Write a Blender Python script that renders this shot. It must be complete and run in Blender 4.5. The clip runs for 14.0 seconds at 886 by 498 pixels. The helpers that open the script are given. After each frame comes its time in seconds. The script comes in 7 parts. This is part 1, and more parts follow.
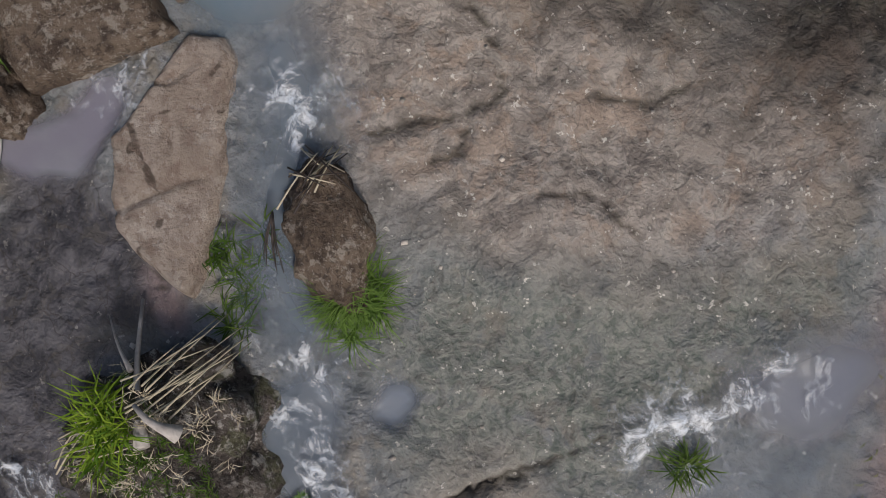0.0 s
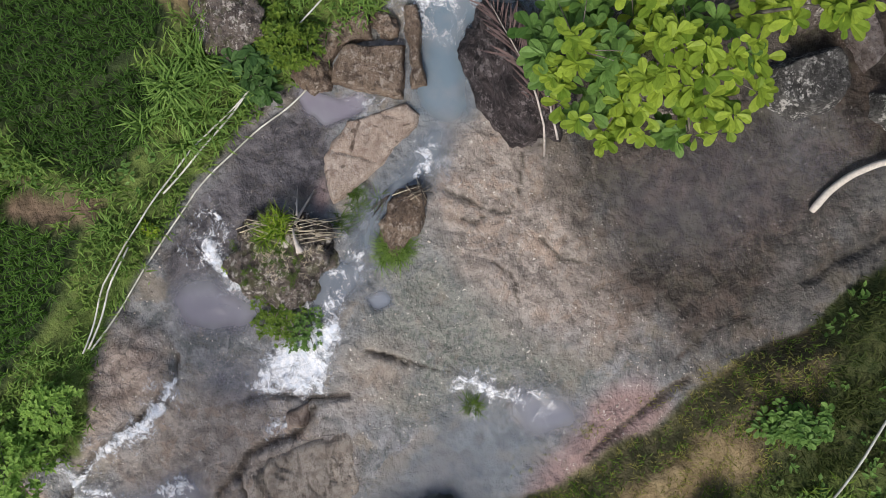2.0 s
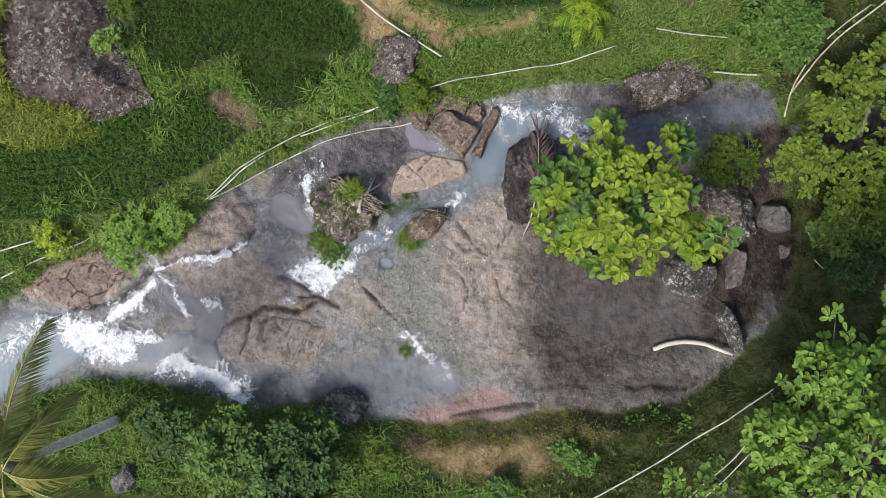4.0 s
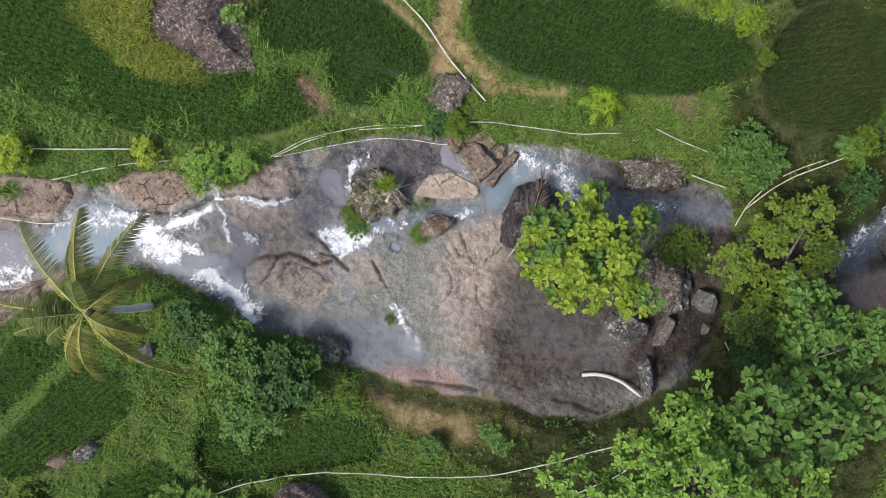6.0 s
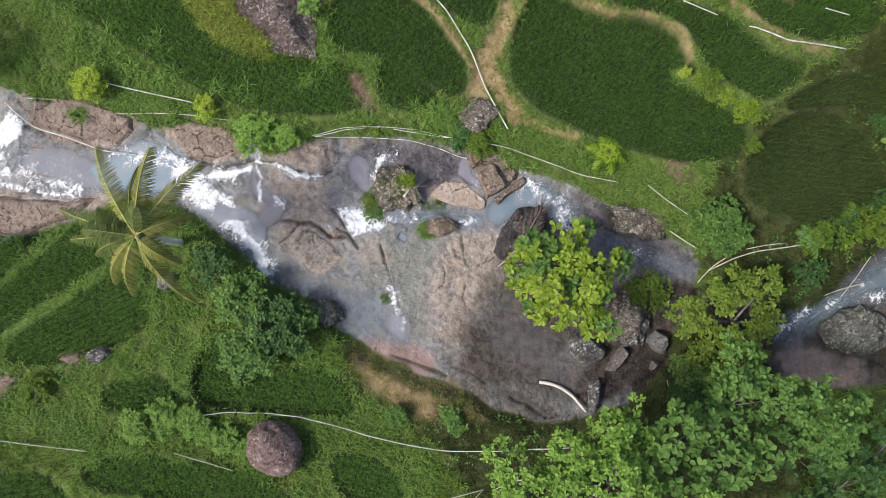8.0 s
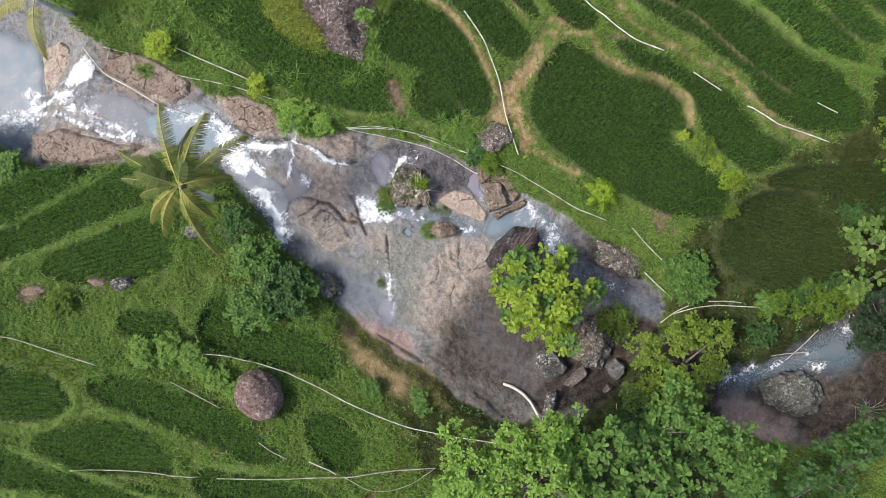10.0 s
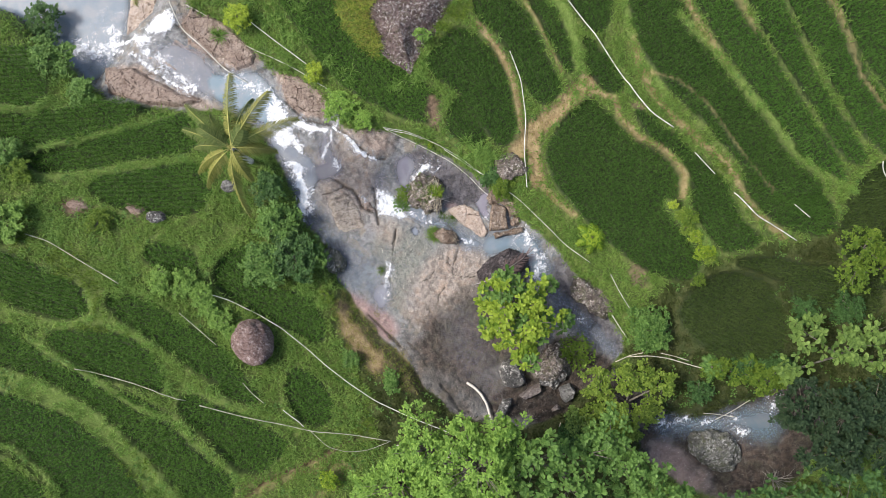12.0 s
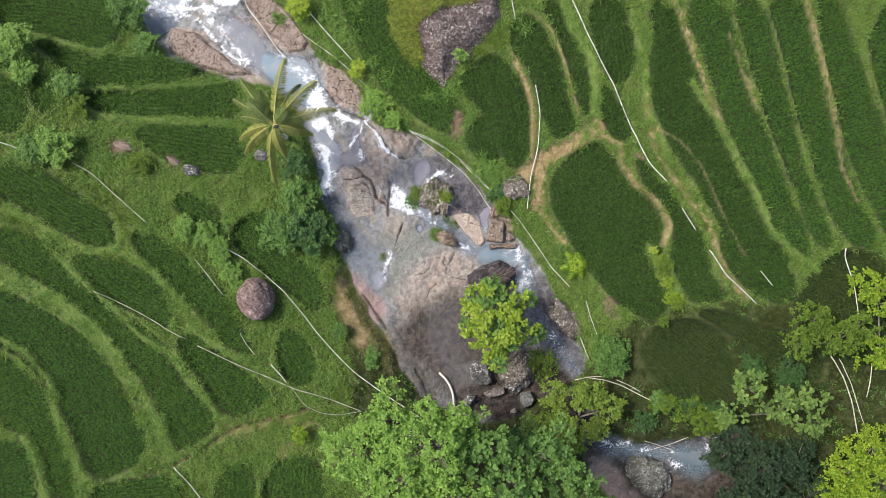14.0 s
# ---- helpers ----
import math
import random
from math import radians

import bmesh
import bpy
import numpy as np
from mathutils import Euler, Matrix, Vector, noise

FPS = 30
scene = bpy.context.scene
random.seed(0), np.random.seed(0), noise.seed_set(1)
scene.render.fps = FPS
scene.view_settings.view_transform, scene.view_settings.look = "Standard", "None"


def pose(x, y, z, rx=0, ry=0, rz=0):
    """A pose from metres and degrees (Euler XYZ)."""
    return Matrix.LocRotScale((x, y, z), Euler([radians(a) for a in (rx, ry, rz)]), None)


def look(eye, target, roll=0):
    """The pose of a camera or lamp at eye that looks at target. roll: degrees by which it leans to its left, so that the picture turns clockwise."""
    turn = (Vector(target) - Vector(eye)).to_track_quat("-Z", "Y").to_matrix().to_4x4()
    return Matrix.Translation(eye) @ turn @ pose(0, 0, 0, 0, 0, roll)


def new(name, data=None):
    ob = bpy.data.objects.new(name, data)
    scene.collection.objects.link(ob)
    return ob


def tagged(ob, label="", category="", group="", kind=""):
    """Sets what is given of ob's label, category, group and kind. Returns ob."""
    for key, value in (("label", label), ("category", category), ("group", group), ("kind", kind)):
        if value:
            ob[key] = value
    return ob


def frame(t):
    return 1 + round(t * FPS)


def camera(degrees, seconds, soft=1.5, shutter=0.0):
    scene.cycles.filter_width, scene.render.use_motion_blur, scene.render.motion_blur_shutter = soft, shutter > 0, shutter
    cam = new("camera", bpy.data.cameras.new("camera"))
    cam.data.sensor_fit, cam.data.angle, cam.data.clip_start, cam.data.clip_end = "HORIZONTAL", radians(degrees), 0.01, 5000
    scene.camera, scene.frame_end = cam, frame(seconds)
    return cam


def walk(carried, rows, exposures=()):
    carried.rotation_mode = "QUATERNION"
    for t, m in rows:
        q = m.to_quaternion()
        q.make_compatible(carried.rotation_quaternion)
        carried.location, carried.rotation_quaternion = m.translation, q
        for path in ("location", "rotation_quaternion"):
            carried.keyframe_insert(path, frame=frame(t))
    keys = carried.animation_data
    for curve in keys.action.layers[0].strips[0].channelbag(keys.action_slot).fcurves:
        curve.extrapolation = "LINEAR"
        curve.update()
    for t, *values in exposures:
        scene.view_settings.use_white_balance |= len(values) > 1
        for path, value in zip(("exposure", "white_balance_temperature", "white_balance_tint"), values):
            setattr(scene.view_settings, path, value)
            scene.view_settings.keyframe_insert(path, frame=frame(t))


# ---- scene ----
cam = camera(66.0, 14.0, soft=0.8)
PATH = [
    (0, -0.138, 0.144, 7.965, -130.61, 0.04, 0.07),
    (0.5, -0.046, 0.067, 10.027, -122.66, -0.38, 0.03),
    (1, -0.038, 0.113, 12.194, -113.80, -0.07, -0.15),
    (1.5, -0.090, 0.202, 14.425, -104.70, 0.22, -0.30),
    (2, 0.020, 0.040, 16.902, -94.01, -0.03, 0.24),
    (2.5, 0.078, 0.042, 19.154, -86.07, 0.06, 0.14),
    (3, 0.138, 0.036, 21.271, -79.58, 0.04, 0.01),
    (3.2, 0.174, 0.050, 22.275, -76.46, 0.02, -0.04),
    (5.3, 0.613, 0.007, 31.005, -52.10, -0.37, 0.44),
    (5.5, 0.571, 0.012, 31.344, -51.30, -0.32, 0.37),
    (6, 0.430, 0.015, 32.648, -47.84, -0.15, 0.16),
    (6.5, 0.366, 0.059, 33.694, -44.95, -0.20, 0.03),
    (7, 0.337, 0.115, 34.739, -42.15, -0.26, -0.07),
    (7.5, 0.199, 0.169, 35.780, -39.29, -0.19, -0.28),
    (8, 0.063, 0.220, 37.039, -35.50, -0.13, -0.45),
    (8.2, 0.040, 0.228, 37.396, -34.72, -0.13, -0.51),
    (10.3, 0.448, -0.393, 42.021, -22.24, 0.42, 0.30),
    (10.5, 0.443, -0.311, 42.574, -20.73, 0.37, 0.21),
    (11, 0.416, -0.099, 43.652, -17.77, 0.22, 0.07),
    (11.5, 0.348, 0.060, 44.706, -14.77, 0.12, -0.06),
    (12, 0.365, 0.226, 46.071, -11.14, 0.03, -0.13),
    (12.5, 0.394, 0.296, 47.146, -8.43, -0.08, -0.15),
    (13, 0.449, 0.325, 48.184, -5.93, -0.05, -0.13),
    (13.5, 0.439, 0.267, 49.283, -3.33, -0.03, -0.15),
    (14, 0.370, 0.255, 50.637, 0.00, -0.01, -0.25),
]
# the clip's camera opens up as dark fields fill its view
EXPOSURES = [(0.0, -0.76), (1.0, -0.44), (2.0, -0.20), (3.2, -0.04), (5.5, 0.06), (8.0, 0.12), (10.5, 0.26), (14.0, 0.36)]
walk(cam, [(t, pose(x, y, z, 0, 0, yaw) @ pose(0, 0, 0, rx, ry, 0)) for t, x, y, z, yaw, rx, ry in PATH], EXPOSURES)

# ---- light: hazy tropical daylight, soft sun from the north-west ----
SUN_FROM = Vector((-0.75, 0.27, 0.95)).normalized()
sky_world = bpy.data.worlds.new("sky")
scene.world = sky_world
sky_world.use_nodes = True
sky_tree = sky_world.node_tree
sky_node = sky_tree.nodes.new("ShaderNodeTexSky")
sky_node.sky_type, sky_node.sun_disc = "NISHITA", False
sky_node.sun_elevation = math.asin(SUN_FROM.z)
sky_node.sun_rotation = math.atan2(SUN_FROM.x, SUN_FROM.y)
sky_node.air_density, sky_node.dust_density = 1.0, 4.0
sky_tree.nodes["Background"].inputs["Strength"].default_value = 0.145
sky_tree.links.new(sky_node.outputs["Color"], sky_tree.nodes["Background"].inputs["Color"])
sun = new("sun", bpy.data.lights.new("sun", "SUN"))
sun.data.energy, sun.data.angle, sun.data.color = 2.9, radians(11), (1.0, 0.95, 0.90)
sun.matrix_world = look(SUN_FROM * 60, (0, 0, 0))


# ---- node helpers ----
class Nodes:
    """A material under construction."""

    def __init__(self, name, rough=0.8, spec=0.3):
        self.mat = bpy.data.materials.new(name)
        self.mat.use_nodes = True
        self.tree = self.mat.node_tree
        self.shader = self.tree.nodes["Principled BSDF"]
        self.shader.inputs["Roughness"].default_value = rough
        self.shader.inputs["Specular IOR Level"].default_value = spec

    def add(self, kind, **inputs):
        node = self.tree.nodes.new(kind)
        for key, value in inputs.items():
            self.put(value, node.inputs[key.replace("_", " ")])
        return node

    def put(self, value, socket):
        if isinstance(value, bpy.types.NodeSocket):
            self.tree.links.new(value, socket)
        elif isinstance(value, tuple) and len(value) == 3 and socket.type == "RGBA":
            socket.default_value = (*value, 1)
        else:
            socket.default_value = value

    def attr(self, name):
        node = self.tree.nodes.new("ShaderNodeAttribute")
        node.attribute_name = name
        return node.outputs["Fac"]

    def place(self):
        return self.add("ShaderNodeNewGeometry").outputs["Position"]

    def island(self):
        return self.add("ShaderNodeNewGeometry").outputs["Random Per Island"]

    def noise(self, scale, detail=3.0, rough=0.55, at=None, out="Fac"):
        return self.add("ShaderNodeTexNoise", Vector=at or self.place(), Scale=scale, Detail=detail, Roughness=rough).outputs[out]

    def cells(self, scale, at=None, feature="F1", out="Distance"):
        node = self.add("ShaderNodeTexVoronoi", Vector=at or self.place(), Scale=scale)
        node.feature = feature
        return node.outputs[out]

    def span(self, value, lo, hi, a=0.0, b=1.0):
        node = self.add("ShaderNodeMapRange")
        for n, v in enumerate((value, lo, hi, a, b)):
            self.put(v, node.inputs[n])
        node.interpolation_type = "SMOOTHSTEP"
        return node.outputs[0]

    def calc(self, op, a, b=0.0):
        node = self.tree.nodes.new("ShaderNodeMath")
        node.operation = op
        self.put(a, node.inputs[0])
        self.put(b, node.inputs[1])
        return node.outputs[0]

    def mix(self, fac, a, b, kind="MIX"):
        node = self.tree.nodes.new("ShaderNodeMix")
        node.data_type, node.blend_type = "RGBA", kind
        self.put(fac, node.inputs[0])
        self.put(a, node.inputs[6])
        self.put(b, node.inputs[7])
        return node.outputs[2]

    def bump(self, height, strength=0.5, distance=0.05):
        node = self.add("ShaderNodeBump", Height=height, Strength=strength, Distance=distance)
        self.put(node.outputs[0], self.shader.inputs["Normal"])

    def colour(self, value):
        self.put(value, self.shader.inputs["Base Color"])
        return self

    def set(self, key, value):
        self.put(value, self.shader.inputs[key])
        return self


def leafy(name, dark, light, tip=None, rough=0.55, translucent=0.25, veins=0.35):
    """Leaves and blades: each its own shade, with fine veins of colour."""
    m = Nodes(name, rough, 0.16)
    c = m.mix(m.island(), dark, light)
    c = m.mix(m.span(m.noise(0.55), 0.35, 0.7, 0.0, 0.55), c, tip or light)
    c = m.mix(m.span(m.noise(9.0), 0.3, 0.7, 0.0, veins), c, tuple(0.55 * v for v in dark))
    m.colour(c)
    thin = m.add("ShaderNodeBsdfTranslucent", Color=c)
    both = m.add("ShaderNodeMixShader")
    m.put(translucent, both.inputs[0])
    m.put(m.shader.outputs[0], both.inputs[1])
    m.put(thin.outputs[0], both.inputs[2])
    m.put(both.outputs[0], m.tree.nodes["Material Output"].inputs["Surface"])
    return m.mat


def rocky(name, base, light, dark, lichen=(0.42, 0.40, 0.36), spots=0.5, rough=0.85, moss=0.0, cracks=0.0, ridges=None):
    m = Nodes(name, rough, 0.25)
    c = m.mix(m.span(m.noise(1.6, 5), 0.35, 0.65), base, light)
    c = m.mix(m.span(m.noise(5.0, 5), 0.45, 0.7), c, dark)
    patch = m.span(m.noise(1.5, 4), 0.42, 0.58, 0.25, 1.0)
    c = m.mix(m.calc("MULTIPLY", m.calc("MULTIPLY", m.span(m.noise(6.0, 6, 0.7), 0.53, 0.60), spots), patch), c, lichen)
    c = m.mix(m.calc("MULTIPLY", m.calc("MULTIPLY", m.span(m.noise(20.0, 5, 0.75), 0.55, 0.61), spots), patch), c, lichen)
    m.colour(c)
    if cracks:
        edge = m.cells(cracks, m.add("ShaderNodeVectorMath", Vector=m.place()).outputs[0], "DISTANCE_TO_EDGE")
        edge = m.calc("ADD", edge, m.span(m.noise(3.0, 5), 0.3, 0.7, -0.03, 0.05))
        c = m.mix(m.span(edge, 0.005, 0.032, 0.85, 0.0), c, tuple(0.4 * v for v in dark))
    if ridges is not None:
        turned = m.add("ShaderNodeMapping", Vector=m.place(), Rotation=(0, 0, -ridges), Scale=(1.5, 3.4, 1.0)).outputs[0]
        c = m.mix(m.span(m.noise(0.9, 6, 0.75, turned), 0.51, 0.57, 0.0, 0.65), c, tuple(0.55 * v for v in dark))
    if moss:
        c = m.mix(m.calc("MULTIPLY", m.span(m.noise(3.4, 6, 0.7), 0.50, 0.60), moss), c, (0.090, 0.105, 0.030))
    c2 = m.mix(m.span(m.noise(11.0, 5, 0.75), 0.53, 0.60, 0.0, 0.7), c, dark)
    m.colour(c2)
    m.bump(m.calc("ADD", m.noise(7.0, 7, 0.7), m.noise(26.0, 5, 0.7)), 1.0, 0.09)
    return m.mat


# ---- materials ----
RICE = leafy("rice leaves", (0.060, 0.140, 0.023), (0.126, 0.246, 0.044), (0.124, 0.236, 0.044), 0.75, 0.42, 0.18)
RICE_DEEP = leafy("deep green rice leaves", (0.046, 0.108, 0.019), (0.098, 0.190, 0.038), (0.098, 0.186, 0.038), 0.75, 0.42, 0.18)
RICE_DULL = leafy("dull rice leaves", (0.044, 0.080, 0.018), (0.082, 0.122, 0.032), (0.086, 0.124, 0.034), 0.75, 0.35, 0.15)
RICE_YOUNG = leafy("young rice leaves", (0.056, 0.140, 0.024), (0.112, 0.230, 0.041), (0.112, 0.228, 0.041), 0.75, 0.42, 0.18)
GRASS = leafy("bank grass", (0.106, 0.196, 0.036), (0.212, 0.334, 0.074), (0.250, 0.354, 0.088), 0.7, 0.4, 0.15)
TALL_GRASS = leafy("long arching grass", (0.078, 0.170, 0.028), (0.270, 0.420, 0.105), (0.205, 0.350, 0.078), 0.6, 0.35, 0.25)
# dull olive grass, its colour lowered to carry shade as well
GRASS_DULL_SHADE = leafy("dark olive grass with painted shade", (0.034, 0.055, 0.013), (0.072, 0.092, 0.025), (0.072, 0.088, 0.025), 0.75, 0.3, 0.2)
HEDGE = leafy("soft green hedge leaves", (0.100, 0.200, 0.036), (0.250, 0.405, 0.088), (0.225, 0.370, 0.080), 0.5)
YELLOW_OLIVE = leafy("yellow olive leaves", (0.075, 0.140, 0.020), (0.250, 0.345, 0.055), (0.225, 0.315, 0.050), 0.45)
LIME_BRIGHT = leafy("bright lime leaves", (0.110, 0.205, 0.022), (0.360, 0.470, 0.060), (0.320, 0.430, 0.052), 0.45, 0.3)
LIME_BALL = leafy("bright lime shrub leaves", (0.190, 0.300, 0.028), (0.450, 0.560, 0.070), (0.400, 0.520, 0.062), 0.45, 0.3)
YELLOW_GRASS = leafy("yellow rock grass", (0.140, 0.195, 0.028), (0.400, 0.460, 0.090), (0.370, 0.420, 0.085), 0.6, 0.3, 0.2)
TREE_LIGHT = leafy("fresh green leaves", (0.088, 0.186, 0.030), (0.290, 0.470, 0.092), (0.262, 0.430, 0.082), 0.45)
LEAF_MUTED = leafy("muted broad leaves", (0.070, 0.130, 0.030), (0.220, 0.330, 0.080), (0.195, 0.300, 0.070), 0.5)
FRESH = leafy("fresh bright shrub leaves", (0.135, 0.270, 0.045), (0.340, 0.530, 0.110), (0.300, 0.490, 0.095), 0.5, 0.3)
GRASS_DRY = leafy("straw-coloured grass", (0.130, 0.140, 0.030), (0.300, 0.270, 0.085), (0.300, 0.290, 0.090))
MOSS_GRASS = leafy("water grass", (0.040, 0.090, 0.012), (0.130, 0.200, 0.030))
LIME = leafy("lime green leaves", (0.075, 0.170, 0.014), (0.350, 0.470, 0.045), (0.290, 0.410, 0.040), 0.45, 0.3)
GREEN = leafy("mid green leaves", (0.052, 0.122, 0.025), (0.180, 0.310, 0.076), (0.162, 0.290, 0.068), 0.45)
DEEP = leafy("dark green leaves", (0.030, 0.076, 0.022), (0.100, 0.192, 0.056), (0.088, 0.176, 0.050), 0.45)
OLIVE = leafy("olive green leaves", (0.060, 0.120, 0.015), (0.180, 0.260, 0.035), (0.150, 0.240, 0.035))
GREY_GREEN = leafy("dull grey green leaves", (0.014, 0.034, 0.015), (0.056, 0.092, 0.042), (0.044, 0.074, 0.034))
PALM = leafy("palm leaflets", (0.170, 0.195, 0.045), (0.430, 0.420, 0.130), (0.450, 0.430, 0.140), 0.45, 0.3, 0.15)
PALM_GREEN = leafy("green palm leaflets", (0.075, 0.125, 0.034), (0.240, 0.290, 0.100), (0.200, 0.250, 0.085), 0.45, 0.3, 0.2)
DEAD = leafy("dead palm leaflets", (0.090, 0.060, 0.060), (0.210, 0.150, 0.140), (0.180, 0.130, 0.120), 0.7, 0.05)
STRAW = leafy("dry straw", (0.420, 0.350, 0.240), (0.740, 0.660, 0.500), (0.640, 0.560, 0.420), 0.7, 0.05)
BOULDER = rocky("lichened boulder", (0.115, 0.092, 0.080), (0.215, 0.178, 0.154), (0.038, 0.031, 0.029), (0.58, 0.54, 0.49), 1.0, moss=0.5)
POOL_ROCK = rocky("mossy speckled pool boulder", (0.120, 0.118, 0.098), (0.210, 0.206, 0.180), (0.045, 0.044, 0.040), (0.56, 0.56, 0.52), 1.0, moss=0.45)
PURPLE_ROCK = rocky("purple brown boulder", (0.110, 0.075, 0.068), (0.190, 0.145, 0.135), (0.038, 0.025, 0.025), (0.56, 0.53, 0.51), 0.9)
HUGE_ROCK = rocky("purple boulder splashed with pale lichen", (0.098, 0.068, 0.063), (0.180, 0.132, 0.125), (0.034, 0.023, 0.023), (0.62, 0.58, 0.56), 0.75, moss=0.25)
FIELD_ROCK = rocky("smooth reddish boulder, pale on top", (0.175, 0.112, 0.098), (0.290, 0.205, 0.185), (0.085, 0.050, 0.044), (0.56, 0.48, 0.46), 0.8)
BLACK_ROCK = rocky("black wet boulder", (0.044, 0.036, 0.038), (0.090, 0.074, 0.075), (0.014, 0.012, 0.013), (0.26, 0.23, 0.23), 0.8, rough=0.55)
GREY_ROCK = rocky("grey speckled boulder", (0.150, 0.148, 0.140), (0.260, 0.255, 0.240), (0.070, 0.068, 0.064), (0.46, 0.46, 0.44), 0.6)
WALL_ROCK = rocky("bare pinkish brown rock", (0.270, 0.195, 0.160), (0.350, 0.262, 0.220), (0.160, 0.112, 0.090), (0.42, 0.35, 0.31), 0.3)
SPECKLED = rocky("dark boulder crusted with white lichen", (0.075, 0.073, 0.070), (0.150, 0.146, 0.138), (0.030, 0.029, 0.028), (0.62, 0.61, 0.58), 1.0)
PINK_BLOCK = rocky("pinkish grey block", (0.200, 0.165, 0.150), (0.320, 0.275, 0.255), (0.105, 0.080, 0.072), (0.50, 0.46, 0.43), 0.6)
SLAB = rocky("brown sandstone slab", (0.180, 0.130, 0.095), (0.290, 0.220, 0.165), (0.080, 0.057, 0.044), (0.52, 0.45, 0.38), 0.75)


def plain(name, a, b, rough=0.6, scale=6.0, bump=0.3, spec=0.3):
    m = Nodes(name, rough, spec)
    m.colour(m.mix(m.span(m.noise(scale, 5), 0.3, 0.7), a, b))
    m.bump(m.noise(scale * 5, 4), bump, 0.01)
    return m.mat


TAN_ROCK = rocky("warm tan bedrock", (0.480, 0.385, 0.315), (0.640, 0.540, 0.460), (0.370, 0.275, 0.220), (0.74, 0.67, 0.60), 0.6, cracks=0.8)
RAPIDS_ROCK = rocky("cracked brown rapids rock", (0.300, 0.228, 0.188), (0.420, 0.335, 0.280), (0.165, 0.118, 0.095), (0.56, 0.48, 0.42), 0.4, cracks=0.9)
RIDGE = [(-4.31, 4.3), (-6.2, 4.02)]
DOME_ROCK = rocky("ridged grey tan rock", (0.400, 0.348, 0.298), (0.500, 0.444, 0.386), (0.285, 0.240, 0.202), (0.46, 0.42, 0.37), 0.4, ridges=math.atan2(RIDGE[1][1] - RIDGE[0][1], RIDGE[1][0] - RIDGE[0][0]))
DEADWOOD = plain("grey dead twigs", (0.16, 0.15, 0.13), (0.36, 0.34, 0.30), 0.8, 5.0, 0.4)
PIPE = plain("weathered white plastic pipe", (0.38, 0.38, 0.33), (0.68, 0.68, 0.62), 0.45, 2.2, 0.1, 0.4)
PIPE_DULL = plain("dirty pale pipe", (0.24, 0.26, 0.17), (0.46, 0.46, 0.36), 0.6, 2.0, 0.15)
BAMBOO = plain("bleached bamboo", (0.34, 0.32, 0.24), (0.56, 0.53, 0.44), 0.6, 4.0, 0.3)
DRIFT = plain("bleached driftwood", (0.56, 0.51, 0.45), (0.72, 0.67, 0.60), 0.75, 16.0, 0.8)
TRUNK_PALE = plain("pale palm trunk", (0.55, 0.53, 0.48), (0.78, 0.76, 0.70), 0.7, 5.0, 0.5)
PALM_RIB = plain("yellow palm rib", (0.32, 0.33, 0.09), (0.50, 0.47, 0.16), 0.5, 4.0, 0.2)
BARK = plain("grey bark", (0.10, 0.088, 0.070), (0.22, 0.20, 0.165), 0.9, 6.0, 0.8)
DARKWOOD = plain("wet dark wood", (0.030, 0.024, 0.022), (0.075, 0.058, 0.050), 0.6, 8.0, 0.6)
PALEROOT = plain("pale grey root", (0.36, 0.32, 0.29), (0.55, 0.50, 0.46), 0.8, 8.0, 0.6)


